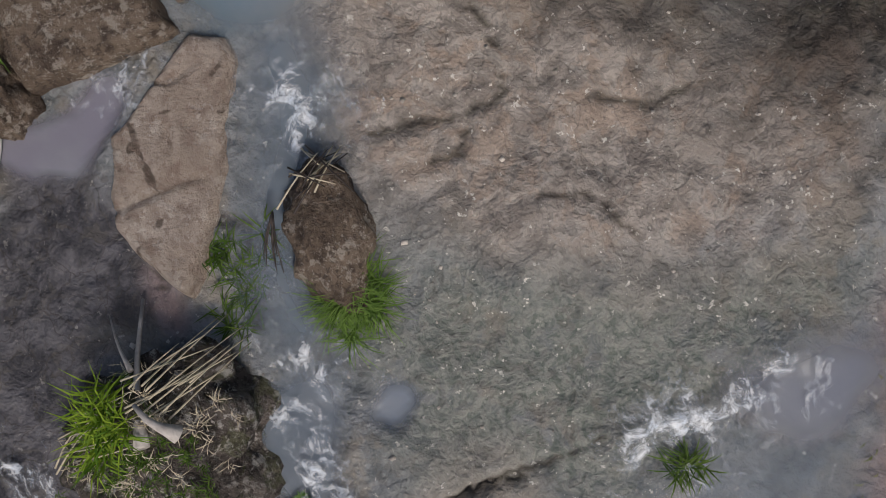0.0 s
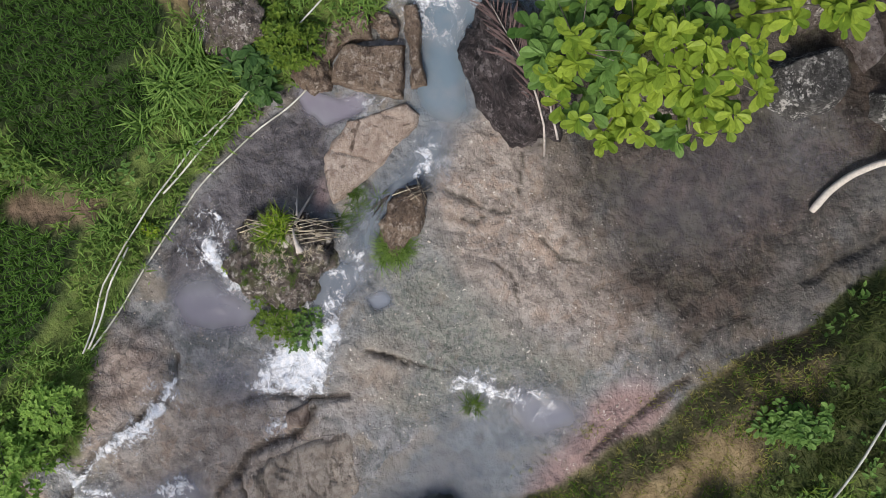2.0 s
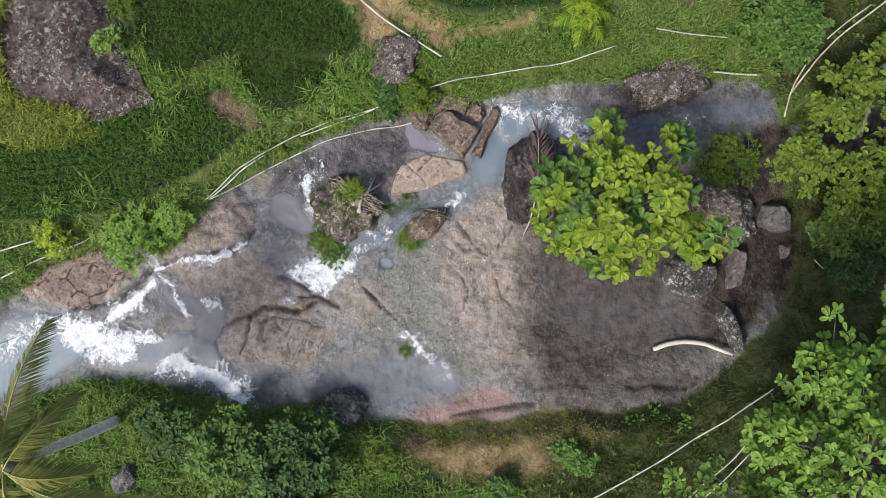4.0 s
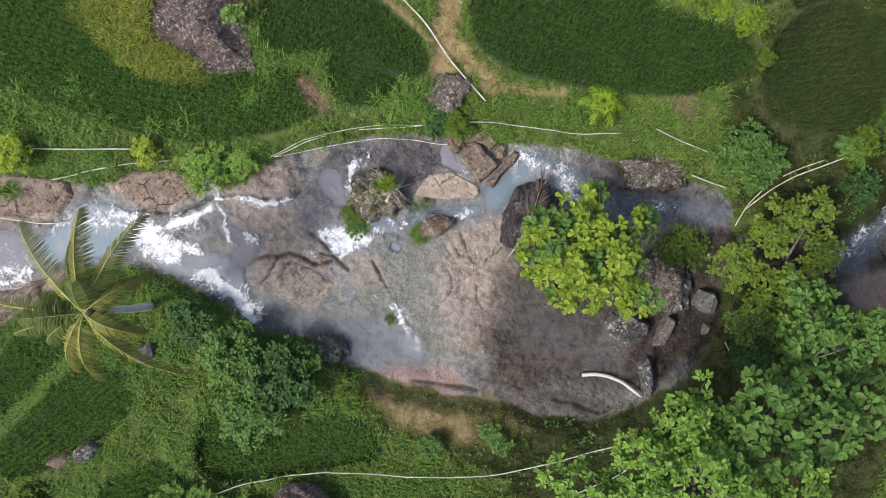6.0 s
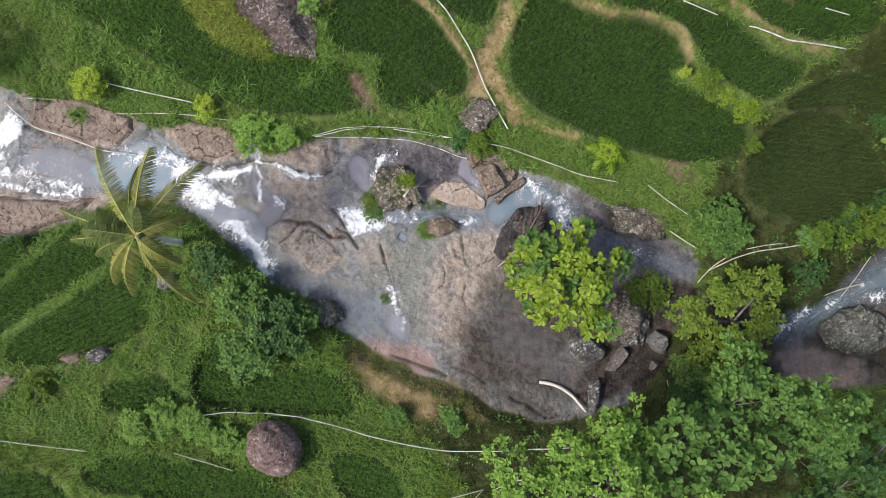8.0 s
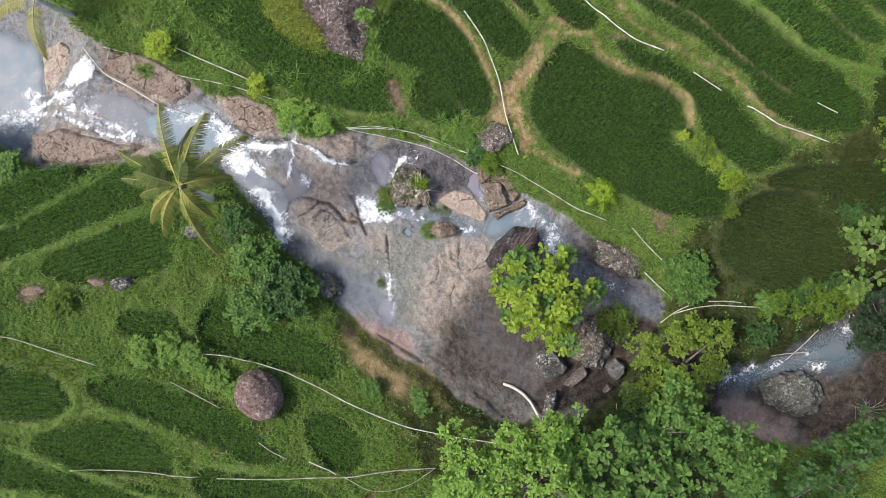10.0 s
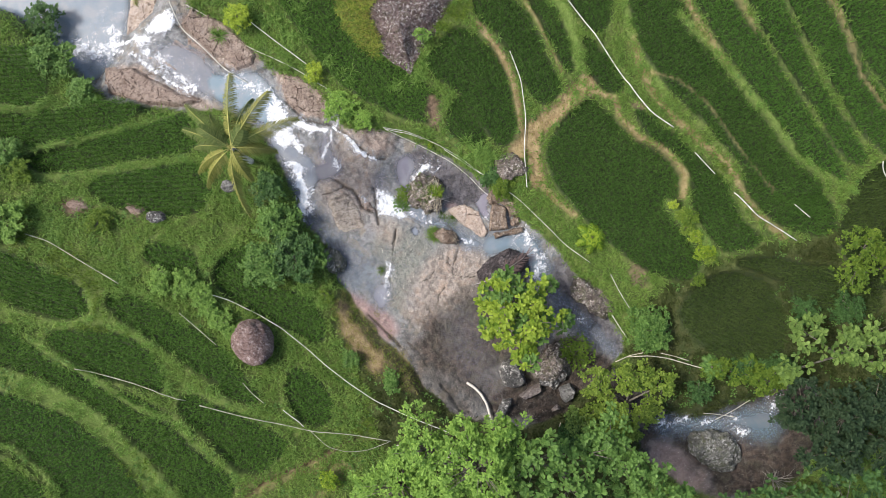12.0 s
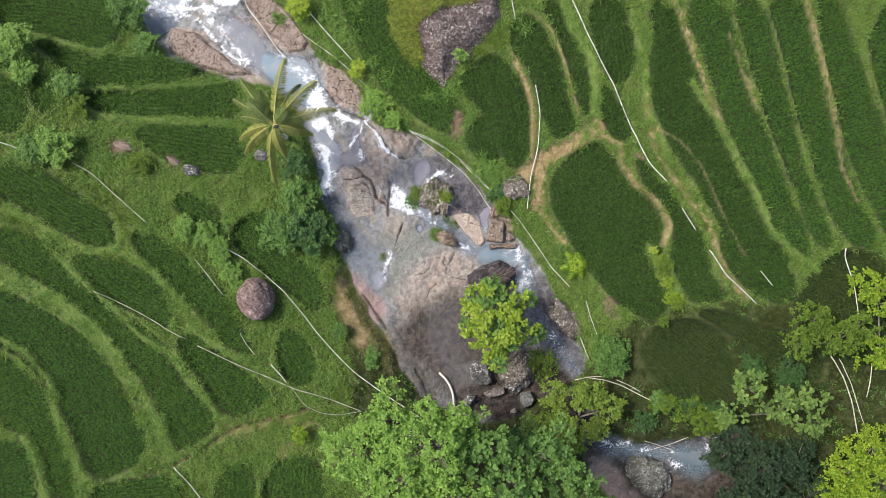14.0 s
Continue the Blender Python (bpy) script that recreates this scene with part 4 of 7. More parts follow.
BUNDS = [
    ([(-31.4, 16.0), (-29.49, 15.86), (-27.11, 15.29), (-24.79, 14.67), (-23.48, 14.8), (-21.65, 14.6)], 0.34),
    ([(-26.5, 12.7), (-25.35, 12.05), (-22.2, 12.0), (-19.5, 12.3), (-17.45, 12.5), (-15.5, 12.7)], 0.32),
    ([(-25.2, 10.3), (-24.43, 10.0), (-22.3, 9.75), (-19.38, 9.6), (-16.46, 9.45), (-14.3, 9.3)], 0.34),
    ([(-30.7, 3.2), (-28.34, 2.2), (-26.32, 0.7), (-24.3, 0.1), (-22.4, 0.3)], 0.40),
    ([(-22.5, 1.9), (-22.34, 0.29), (-20.34, -0.91), (-18.39, -2.92), (-17.99, -4.52), (-16.78, -5.72), (-14.81, -7.13), (-12.87, -8.17), (-11.28, -9.39)], 0.40),
    ([(-26.39, -0.31), (-24.11, -2.48), (-22.05, -4.29), (-20.66, -5.88), (-18.68, -7.07), (-17.48, -8.86), (-15.85, -10.63), (-14.71, -11.86)], 0.30),
    ([(-30.38, -1.6), (-28.15, -2.5), (-25.86, -3.76), (-23.9, -5.4), (-22.2, -7.5), (-20.8, -9.8), (-19.25, -12.2), (-18.4, -14.1)], 0.75),
    ([(-30.15, -5.99), (-28.32, -6.8), (-26.94, -8.57), (-26.13, -9.94), (-26.28, -11.02), (-25.33, -12.98), (-24.48, -14.89), (-23.77, -16.96)], 0.32),
    ([(-14.46, 4.9), (-14.7, 3.9), (-15.3, 3.1), (-15.01, 1.6)], 0.30),
    ([(-12.9, 4.6), (-13.2, 3.6), (-14.3, 3.1)], 0.28),
    ([(-28.2, -12.6), (-27.2, -14.0), (-26.6, -16.5)], 0.35),
]
BUNDS += [
    ([(18.2, 12.0), (20.24, 8.45), (21.51, 5.97), (22.63, 3.95), (23.39, 1.98), (24.51, 0.65), (26.06, -0.58), (26.98, -1.29)], 0.36),
    ([(15.59, 0.3), (16.29, -0.99), (16.88, -2.22), (17.54, -3.65)], 0.55),
]
for line, width in BUNDS:
    streak(lawn, line, width, 0.9, 0.45)
streak(lawn, [(13.93, 16.97), (14.75, 13.42), (15.19, 9.86), (16.39, 7.07)], 0.35, 0.9, 0.4)
zone(bare_mud, [(1.9, 10.65), (2.18, 9.45), (1.86, 7.9), (1.32, 8.01), (1.03, 9.37), (1.2, 10.45)], 0.4)
zone(bare_mud, [(1.17, 10.54), (1.86, 10.65), (2.4, 9.95), (2.07, 9.27), (1.42, 9.59)], 0.2)
soil = np.maximum(soil, bare_mud)
# darker turf and grass: dull weeds, with shade painted in
darkened = blank.copy()
zone(darkened, [(12.8, -5.4), (16.9, -4.4), (21.0, -3.6), (24.5, -3.9), (26.5, -2.2), (32.58, -0.4), (35.07, -10.44), (25.97, -18.67), (13.6, -17.01), (10.71, -10.42)], 1.0)
# shade below the spreading trees, put into the turf colour
zone(darkened, [(3.0, -12.4), (7.6, -10.6), (11.0, -12.0), (11.0, -21.0), (-5.0, -22.0), (-5.5, -15.5)], 0.6)
zone(darkened, [(-4.59, -5.93), (-0.25, -8.93), (3.57, -12.84), (3.98, -15.05), (-4.69, -16.64), (-6.84, -4.97)], 0.8)
straw = blank.copy()
zone(straw, [(-6.58, -1.08), (-5.3, -2.99), (-4.23, -5.07), (-3.26, -6.85), (-3.98, -7.52), (-5.2, -5.45), (-6.56, -3.69), (-7.18, -1.43)], 0.4)
zone(straw, [(-8.05, -1.37), (-5.47, -1.82), (-3.36, -6.44), (-2.08, -8.89), (-3.69, -8.76), (-6.97, -5.88)], 0.5)
soil = np.maximum(soil, 0.6 * straw)
paddy = blank.copy()
ditch = blank.copy()
streak(ditch, [(-20.73, -15.77), (-17.39, -14.44), (-14.01, -12.38), (-10.87, -11.66), (-7.13, -10.65)], 0.16, 1.0, 0.9)
height -= 0.25 * ditch
soil = np.maximum(soil, ditch)
rows_of = []
for kind_of, poly in PADDIES:
    poly = rounded(poly, 1)
    a, b = near_box(poly, 1.5)
    w = np.ix_(b, a)
    d = depth_in(GX[w], GY[w], poly) + (0.1 if kind_of == "darkened" else 0.20 if np.array(poly)[:, 0].mean() > 0 else 0.24) + 0.3 * lump(GX[w], GY[w], 1.2, 3, 6)
    inside = ease(d, -0.12, 0.16) * (1 - lawn[w]) * (1 - 0.9 * path[w])
    level = float((land[w] * (d > 0)).sum() / max((d > 0).sum(), 1)) - 0.12
    ridge = 0.10 * ease(d, -0.6, -0.15)
    height[w] = (height[w] + ridge * (1 - inbed[w])) * (1 - inside) + level * inside
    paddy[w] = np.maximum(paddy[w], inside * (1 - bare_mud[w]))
    rows_of.append((kind_of, poly, level))

ground_verts = np.stack([GX, GY, height], -1).reshape(-1, 3)
nx, ny = len(XS), len(YS)
corner = (np.arange(ny - 1)[:, None] * nx + np.arange(nx - 1)[None]).ravel()
ground_mesh = mesh_of("ground", ground_verts, np.stack([corner, corner + 1, corner + nx + 1, corner + nx], -1), GROUND)
values(ground_mesh, tan=tan, mud_shade=mud_shade, dark=dark, pink=pink, red=red, algae=algae, soil=soil, path=path, paddy=paddy, bed=inbed, crackle=crackle, darkened=darkened, lawn=lawn, wet=np.clip(pools + 0.5 * inbed, 0, 1))
tagged(new("ground", ground_mesh), "rocky riverbed between terraced green rice fields", "ground", kind="structure")


def ground_at(x, y):
    """Height of the ground under points."""
    x, y = np.atleast_1d(np.asarray(x, float)), np.atleast_1d(np.asarray(y, float))
    i = np.clip(np.searchsorted(XS, x) - 1, 0, nx - 2)
    j = np.clip(np.searchsorted(YS, y) - 1, 0, ny - 2)
    a, b = (x - XS[i]) / (XS[i + 1] - XS[i]), (y - YS[j]) / (YS[j + 1] - YS[j])
    low = height[j, i] * (1 - a) + height[j, i + 1] * a
    return low * (1 - b) + (height[j + 1, i] * (1 - a) + height[j + 1, i + 1] * a) * b


def mask_at(mask, x, y):
    i = np.clip(np.searchsorted(XS, x), 0, nx - 1)
    j = np.clip(np.searchsorted(YS, y), 0, ny - 1)
    return mask[j, i]


# ---- water ----
FOAMS = [
    ([(-19.22, 19.58), (-19.72, 18.06)], 0.70, 0.95),
    ([(-19.52, 18.42), (-17.63, 17.33), (-16.81, 16.28), (-15.71, 15.11), (-14.16, 13.89)], 0.20, 1.1),
    ([(-16.59, 17.41), (-15.86, 16.31), (-14.75, 15.13), (-14.1, 14.19)], 0.50, 0.75),
    ([(-19.5, 18.5), (-17.48, 18.5), (-16.57, 18.13)], 0.40, 1.2),
    ([(-17.27, 18.12), (-16.26, 18.38)], 0.30, 0.9),
    ([(-15.31, 18.4), (-16.02, 17.22)], 0.30, 0.75),
    ([(-14.44, 14.88), (-13.96, 14.24)], 0.25, 0.8),
    ([(-11.23, 14.7), (-10.19, 13.46), (-8.92, 11.96)], 0.42, 0.85),
    ([(-9.6, 13.6), (-8.9, 12.6), (-8.23, 11.2)], 0.36, 0.95),
    ([(-8.92, 11.96), (-8.23, 10.85), (-7.49, 10.47), (-6.68, 10.0), (-5.9, 9.7), (-5.27, 9.73)], 0.30, 1.5),
    ([(-5.41, 9.65), (-5.56, 8.91), (-5.96, 8.58), (-6.29, 7.95)], 0.17, 1.0),
    ([(-5.25, 9.68), (-4.63, 9.15), (-4.14, 8.51), (-3.91, 8.02), (-3.5, 7.52), (-3.05, 7.17), (-2.8, 7.05)], 0.21, 1.15),
    ([(-7.98, 9.8), (-7.98, 9.19), (-7.71, 8.49)], 0.22, 1.05),
    ([(-7.8, 9.78), (-7.5, 8.72)], 0.18, 0.8),
    ([(-8.3, 7.9), (-8.05, 7.1), (-8.1, 6.06), (-8.2, 5.31), (-8.45, 4.47)], 0.40, 1.9),
    ([(-8.1, 7.4), (-8.0, 6.2), (-8.15, 5.5)], 0.16, 0.9),
    ([(-0.47, 2.9), (-0.95, 3.06)], 0.14, 0.7),
    ([(6.08, 0.01), (6.47, -1), (6.64, -1.94), (6.33, -2.92)], 0.46, 1.0),
    ([(6.92, -1.29), (6.53, -2.27), (6.33, -3.06)], 0.4, 0.9),
    ([(2.5, 0.56), (2.46, 0.24), (1.92, 0.36)], 0.24, 0.9),
    ([(2.3, 0.4), (1.85, 0.62)], 0.12, 0.9),
    ([(3.84, 1.37), (3.7, 1.83)], 0.22, 0.75),
    ([(0.05, 2.14), (-0.52, 2.31)], 0.24, 0.8),
    ([(-0.87, 2.79), (-1.38, 3.31)], 0.25, 0.55),
    ([(0.35, 5.9), (-0.18, 5.47)], 0.34, 1.05),
    ([(1.24, 5.61), (0.62, 5.41)], 0.16, 0.7),
    ([(-3.22, 0), (-3.42, -0.64), (-3.77, -1.23)], 0.22, 1.0),
    ([(-3.32, -0.88), (-3.94, -1.08)], 0.16, 0.7),
    ([(-3.44, -0.01), (-3.64, -0.8), (-3.93, -1.69)], 0.26, 0.7),
    ([(-4.05, 4.5), (-4.1, 4.1)], 0.18, 0.8),
    ([(8.6, -5.72), (9, -6.51)], 0.15, 0.6),
    ([(12.34, -13.92), (13.45, -14.14), (14.15, -13.88)], 0.24, 0.95),
    ([(15.08, -14.51), (15.67, -14.44)], 0.22, 0.8),
    ([(17.2, -15.1), (17.6, -15.6)], 0.30, 0.95),
    ([(20.3, -13.3), (20.0, -14.4)], 0.3, 0.6),
]
foam = blank.copy()
for line, width, strength in FOAMS:
    streak(foam, line, width, strength * 0.92, 0.7, True)
    streak(foam, line, width * 2.1, strength * 0.42, 0.8, True)
zone(foam, [(-2.32, 4.73), (-1.8, 3.6), (-1.51, 2.86), (-1.85, 2.74), (-2.61, 3.30), (-3.32, 3.45), (-3.2, 4.64), (-3.17, 5.27)], 0.30, 1.3, 0.2)
zone(foam, [(-5.8, 7.69), (-5.3, 7.49), (-5.12, 6.95), (-5.59, 6.69)], 0.22, 1.0, 0.1)
zone(foam, [(-17, 18.85), (-14.95, 20.08), (-14.35, 19.36), (-14.86, 18.38), (-16, 18.47)], 0.3, 1.3, 0.15)
zone(foam, [(-8.69, 12.6), (-8.24, 11.94), (-8.19, 10.8), (-7.98, 9.5), (-8.54, 9.1), (-9.1, 9.3), (-9.6, 10.3), (-9.6, 11.2), (-9.6, 12.2)], 0.4, 1.2, 0.35)
zone(foam, [(-22.6, 19.9), (-20.6, 19.3), (-19.5, 18.6), (-19.95, 18.2), (-21.31, 17.6), (-22.2, 18.5)], 0.7, 1.0, 0.4)
zone(foam, [(-18.0, 18.3), (-16.57, 18.1), (-16.25, 17.16), (-16.63, 16.6), (-17.41, 17.4)], 0.25, 0.9, 0.3)
surface = bedline + falls


def sheet(name, mask, lift, material, label, category, **extra):
    """The part of the ground's grid where a mask holds, lifted to a water surface."""
    keep = mask > 0.02
    cell = keep[:-1, :-1] | keep[1:, :-1] | keep[:-1, 1:] | keep[1:, 1:]
    c = corner[cell.ravel()]
    quads = np.stack([c, c + 1, c + nx + 1, c + nx], -1)
    used, back = np.unique(quads, return_inverse=True)
    verts = np.stack([GX.ravel()[used], GY.ravel()[used], lift.ravel()[used]], -1)
    me = mesh_of(name, verts, back.reshape(-1, 4), material)
    values(me, cover=mask.ravel()[used], **{k: v.ravel()[used] for k, v in extra.items()})
    return tagged(new(name, me), label, category, kind="structure")


water_top = np.maximum(surface + 0.02, height + 0.015)
sheet("water", pools * inbed, water_top, WATER, "milky blue grey river water in rock pools, sky sheen in the tint", "water", blue=blue)
froth = water_top + 0.04 + 0.12 * np.clip(foam, 0, 1) * (0.5 + lump(GX, GY, 0.3, 3, 1))
sheet("foam", foam * ease(river, -0.3, 0.1), froth, FOAM, "white foaming water over small rock ledges", "foam")


# ---- builders for plants ----
def blades(at, per, length, width, lean=0.5, jitter=0.05, seed=0, arch=0.6):
    """Tufts of bent, pointed blades, one tuft at each place."""
    r = np.random.default_rng(seed)
    n = len(at) * per
    base = np.repeat(np.asarray(at, float), per, 0)
    base[:, :2] += r.normal(0, jitter, (n, 2))
    turn = r.uniform(0, 2 * np.pi, n)
    out = np.stack([np.cos(turn), np.sin(turn), 0 * turn], -1)
    side = np.stack([-np.sin(turn), np.cos(turn), 0 * turn], -1)
    size = (length * r.uniform(0.65, 1.2, n))[:, None]
    tilt = np.clip(lean * r.uniform(0.5, 1.5, n), 0, 1.35)[:, None]
    up = np.array([0, 0, 1.0])
    mid = base + size * 0.55 * (np.sin(tilt) * out + np.cos(tilt) * up)
    far = np.clip(tilt + arch * r.uniform(0.6, 1.4, n)[:, None], 0, 2.3)
    tip = mid + size * 0.5 * (np.sin(far) * out + np.cos(far) * up)
    w = side * width * 0.5
    verts = np.stack([base - w * 0.7, base + w * 0.7, mid + w, mid - w, tip], 1).reshape(-1, 3)
    k = np.arange(n) * 5
    faces = np.stack([k, k + 1, k + 2, k + 3], -1).tolist() + np.stack([k + 3, k + 2, k + 4], -1).tolist()
    return verts, faces


def leaves(at, way, length, width, droop=0.2, seed=0, broad=True):
    """Leaves that start at the places and point the given ways, folded along the midrib."""
    r = np.random.default_rng(seed)
    n = len(at)
    way = way / np.linalg.norm(way, axis=1, keepdims=True)
    side = np.cross(way, [0, 0, 1.0]) + r.normal(0, 0.25, (n, 3))
    side -= (side * way).sum(1, keepdims=True) * way
    side /= np.linalg.norm(side, axis=1, keepdims=True) + 1e-9
    face = np.cross(side, way)
    size = (length * r.uniform(0.65, 1.2, n))[:, None]
    wide = size * width / length

    def spot(t, s, lift=0.0):
        p = at + way * size * t + side * wide * s + face * size * lift
        p[:, 2] -= (droop * size[:, 0]) * t * t
        return p

    if broad:
        edge = [(0.22, 0.20), (0.50, 0.40), (0.76, 0.46), (0.94, 0.26)]
        pts = [spot(0, 0), spot(0.5, 0, -0.06), spot(1, 0)] + [spot(t, -s) for t, s in edge] + [spot(t, s) for t, s in edge]
        k = np.arange(n)[:, None] * 11
        faces = (k + [0, 1, 4, 3]).tolist() + (k + [1, 2, 6, 5, 4]).tolist() + (k + [0, 7, 8, 1]).tolist() + (k + [1, 8, 9, 10, 2]).tolist()
        return np.stack(pts, 1).reshape(-1, 3), faces
    pts = [spot(0, 0), spot(0.45, -0.5), spot(1, 0), spot(0.45, 0.5)]
    k = np.arange(n)[:, None] * 4
    return np.stack(pts, 1).reshape(-1, 3), (k + [0, 3, 2, 1]).tolist()


def tube(points, radii, sides=8):
    """A round rod along a line of points, tapering from radius to radius."""
    p = np.asarray(points, float)
    radii = np.broadcast_to(np.asarray(radii, float), (len(p),))
    along = np.gradient(p, axis=0)
    along /= np.linalg.norm(along, axis=1, keepdims=True) + 1e-9
    ref = np.where(np.abs(along[:, 2:3]) > 0.9, [[1.0, 0, 0]], [[0, 0, 1.0]])
    a = np.cross(along, ref)
    a /= np.linalg.norm(a, axis=1, keepdims=True)
    b = np.cross(along, a)
    turn = np.arange(sides) * 2 * np.pi / sides
    ring = p[:, None] + radii[:, None, None] * (np.cos(turn)[None, :, None] * a[:, None] + np.sin(turn)[None, :, None] * b[:, None])
    m = len(p)
    faces = [[i * sides + j, i * sides + (j + 1) % sides, (i + 1) * sides + (j + 1) % sides, (i + 1) * sides + j] for i in range(m - 1) for j in range(sides)]
    faces += [list(range(sides))[::-1], list(range((m - 1) * sides, m * sides))]
    return ring.reshape(-1, 3), faces


def curved(points, count):
    """A smooth line of that many points through the given ones."""
    p = np.asarray(points, float)
    far = np.r_[0, np.cumsum(np.linalg.norm(np.diff(p, axis=0), axis=1))]
    at = np.linspace(0, far[-1], count)
    q = np.stack([np.interp(at, far, p[:, k]) for k in range(p.shape[1])], -1)
    for _ in range(max(1, count // (2 * len(p)))):
        q[1:-1] = 0.25 * q[:-2] + 0.5 * q[1:-1] + 0.25 * q[2:]
    return q


def on_ground(line, lift=0.0, count=40):
    q = curved(line, count)
    z = ground_at(q[:, 0], q[:, 1])
    for _ in range(3):
        z[1:-1] = np.maximum(z[1:-1], 0.25 * z[:-2] + 0.5 * z[1:-1] + 0.25 * z[2:])
    return np.c_[q, z + lift]


def ball_points(r, n, low=-0.25):
    """Random directions, mostly upwards."""
    z = r.uniform(low, 1, n)
    t = r.uniform(0, 2 * np.pi, n)
    s = np.sqrt(1 - z * z)
    return np.stack([s * np.cos(t), s * np.sin(t), z], -1)


def tree(name, label, category, base, lobes, material, leaf=(0.3, 0.16), sprays=40, per=7, trunk=0.12, seed=1, broad=True, group="", bare=0.0, under=None):
    """Trunk, limbs to each lobe of the crown, and leaves in sprays all over the lobes."""
    r = np.random.default_rng(seed)
    bx, by = base
    bz = float(ground_at(bx, by)[0]) - 0.05
    top = np.mean([l[:3] for l in lobes], 0)
    root = thing(name, label, category, (bx, by, bz), group)
    fork = np.array([bx + 0.5 * (top[0] - bx), by + 0.5 * (top[1] - by), bz + 0.5 * (top[2] - bz)])
    sway = np.array([bx + 0.15 * (top[0] - bx), by + 0.2 * (top[1] - by), bz + 0.25 * (top[2] - bz)])
    part("trunk", mesh_of("trunk", *tube(curved([(bx, by, bz - 0.2), sway, fork], 8), np.linspace(trunk, trunk * 0.7, 8), 9), BARK), root)
    all_at, all_way = [], []
    for lx, ly, lz, rx, ry, rz in lobes:
        c, rad = np.array([lx, ly, lz]), np.array([rx, ry, rz])
        bend = (fork + c) / 2 + np.array([0, 0, 0.12 * rz])
        part("limb", mesh_of("limb", *tube(curved([fork, bend, c + [0, 0, 0.2 * rz]], 7), np.linspace(trunk * 0.6, trunk * 0.18, 7), 6), BARK), root)
        count = max(4, int(sprays * rx * ry))
        ways = ball_points(r, count)
        lumpy = np.array([0.80 + 0.85 * noise.noise(Vector(w * 1.7 + c)) for w in ways])
        reach = lumpy * r.uniform(0.7, 1.08, count)
        heads = c + ways * rad * reach[:, None]
        for head, w in list(zip(heads, ways))[: max(2, count // 8)]:
            twig = tube(curved([c, (c + head) / 2 + [0, 0, 0.1], head], 4), np.linspace(trunk * 0.16 + 0.006, 0.006, 4), 4)
            part("twig", mesh_of("twig", *twig, BARK), root)
        turn = r.uniform(0, 2 * np.pi, (count, 1)) + np.arange(per)[None] * 2 * np.pi / per + r.normal(0, 0.25, (count, per))
        flat = np.stack([np.cos(turn), np.sin(turn), r.uniform(0.0, 0.6, (count, per))], -1)
        flat += 0.45 * ways[:, None] * [1, 1, 0.3]
        spread = np.repeat(heads, per, 0) + r.normal(0, 0.12 * leaf[0] + bare, (count * per, 3))
        all_at.append(spread)
        all_way.append(flat.reshape(-1, 3))
    at, way = np.concatenate(all_at), np.concatenate(all_way)
    # some clumps drop lower in a darker green, painting the crown's inner shade
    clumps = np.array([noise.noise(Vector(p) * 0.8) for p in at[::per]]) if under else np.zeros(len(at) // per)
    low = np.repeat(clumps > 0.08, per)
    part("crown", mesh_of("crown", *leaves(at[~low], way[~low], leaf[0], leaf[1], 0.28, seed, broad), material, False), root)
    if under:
        part("lower_crown", mesh_of("lower_crown", *leaves(at[low] - [0, 0, 0.5], way[low], leaf[0] * 1.15, leaf[1] * 1.1, 0.28, seed + 1, broad), under, False), root, "lower leaves, darker green as painted crown shade")
    return root


def frond(start, heading, length, rise, droop, leaflet, pairs, seed, width=0.035, hang=0.32):
    """One feather leaf: its rib, and its leaflets as a second piece."""
    r = np.random.default_rng(seed)
    out = np.array([math.cos(heading), math.sin(heading), 0])
    t = np.linspace(0, 1, 12)
    rib = start + out * (length * t * (1 - 0.12 * t))[:, None] + np.array([0, 0, 1.0]) * (rise * t - droop * t * t)[:, None]
    u = np.repeat(np.linspace(0.14, 0.99, pairs), 2)
    spot = np.stack([np.interp(u, t, rib[:, k]) for k in range(3)], -1)
    lead = np.stack([np.interp(u + 0.02, t, rib[:, k]) - np.interp(u - 0.02, t, rib[:, k]) for k in range(3)], -1)
    lead /= np.linalg.norm(lead, axis=1, keepdims=True)
    side = np.cross(lead, [0, 0, 1.0]) * np.tile([1, -1], pairs)[:, None]
    way = side * 1.1 + lead * (0.45 + 0.6 * u[:, None]) + np.array([0, 0, -hang]) + r.normal(0, 0.12, (2 * pairs, 3))
    long = leaflet * (0.55 + 1.1 * np.sin(np.pi * np.clip(u * 0.92 + 0.08, 0, 1)) ** 0.7 * 0.6)
    way = way / np.linalg.norm(way, axis=1, keepdims=True)
    across = np.cross(way, [0, 0, 1.0])
    across /= np.linalg.norm(across, axis=1, keepdims=True) + 1e-9
    w = across * width / 2
    mid = spot + way * (long * 0.5)[:, None]
    tip = spot + way * long[:, None] - np.array([0, 0, 0.22]) * long[:, None]
    verts = np.stack([spot - w * 0.5, spot + w * 0.5, mid + w, mid - w, tip], 1).reshape(-1, 3)
    k = np.arange(2 * pairs) * 5
    faces = np.stack([k, k + 1, k + 2, k + 3], -1).tolist() + np.stack([k + 3, k + 2, k + 4], -1).tolist()
    return tube(rib, np.linspace(0.024, 0.006, 12) * length / 3, 5), (verts, faces)


# ---- builders for stones ----
ICO = bmesh.new()
bmesh.ops.create_icosphere(ICO, subdivisions=5, radius=1)
ICO_V = np.array([v.co[:] for v in ICO.verts])
ICO_F = [[v.index for v in f.verts] for f in ICO.faces]
ICO.free()


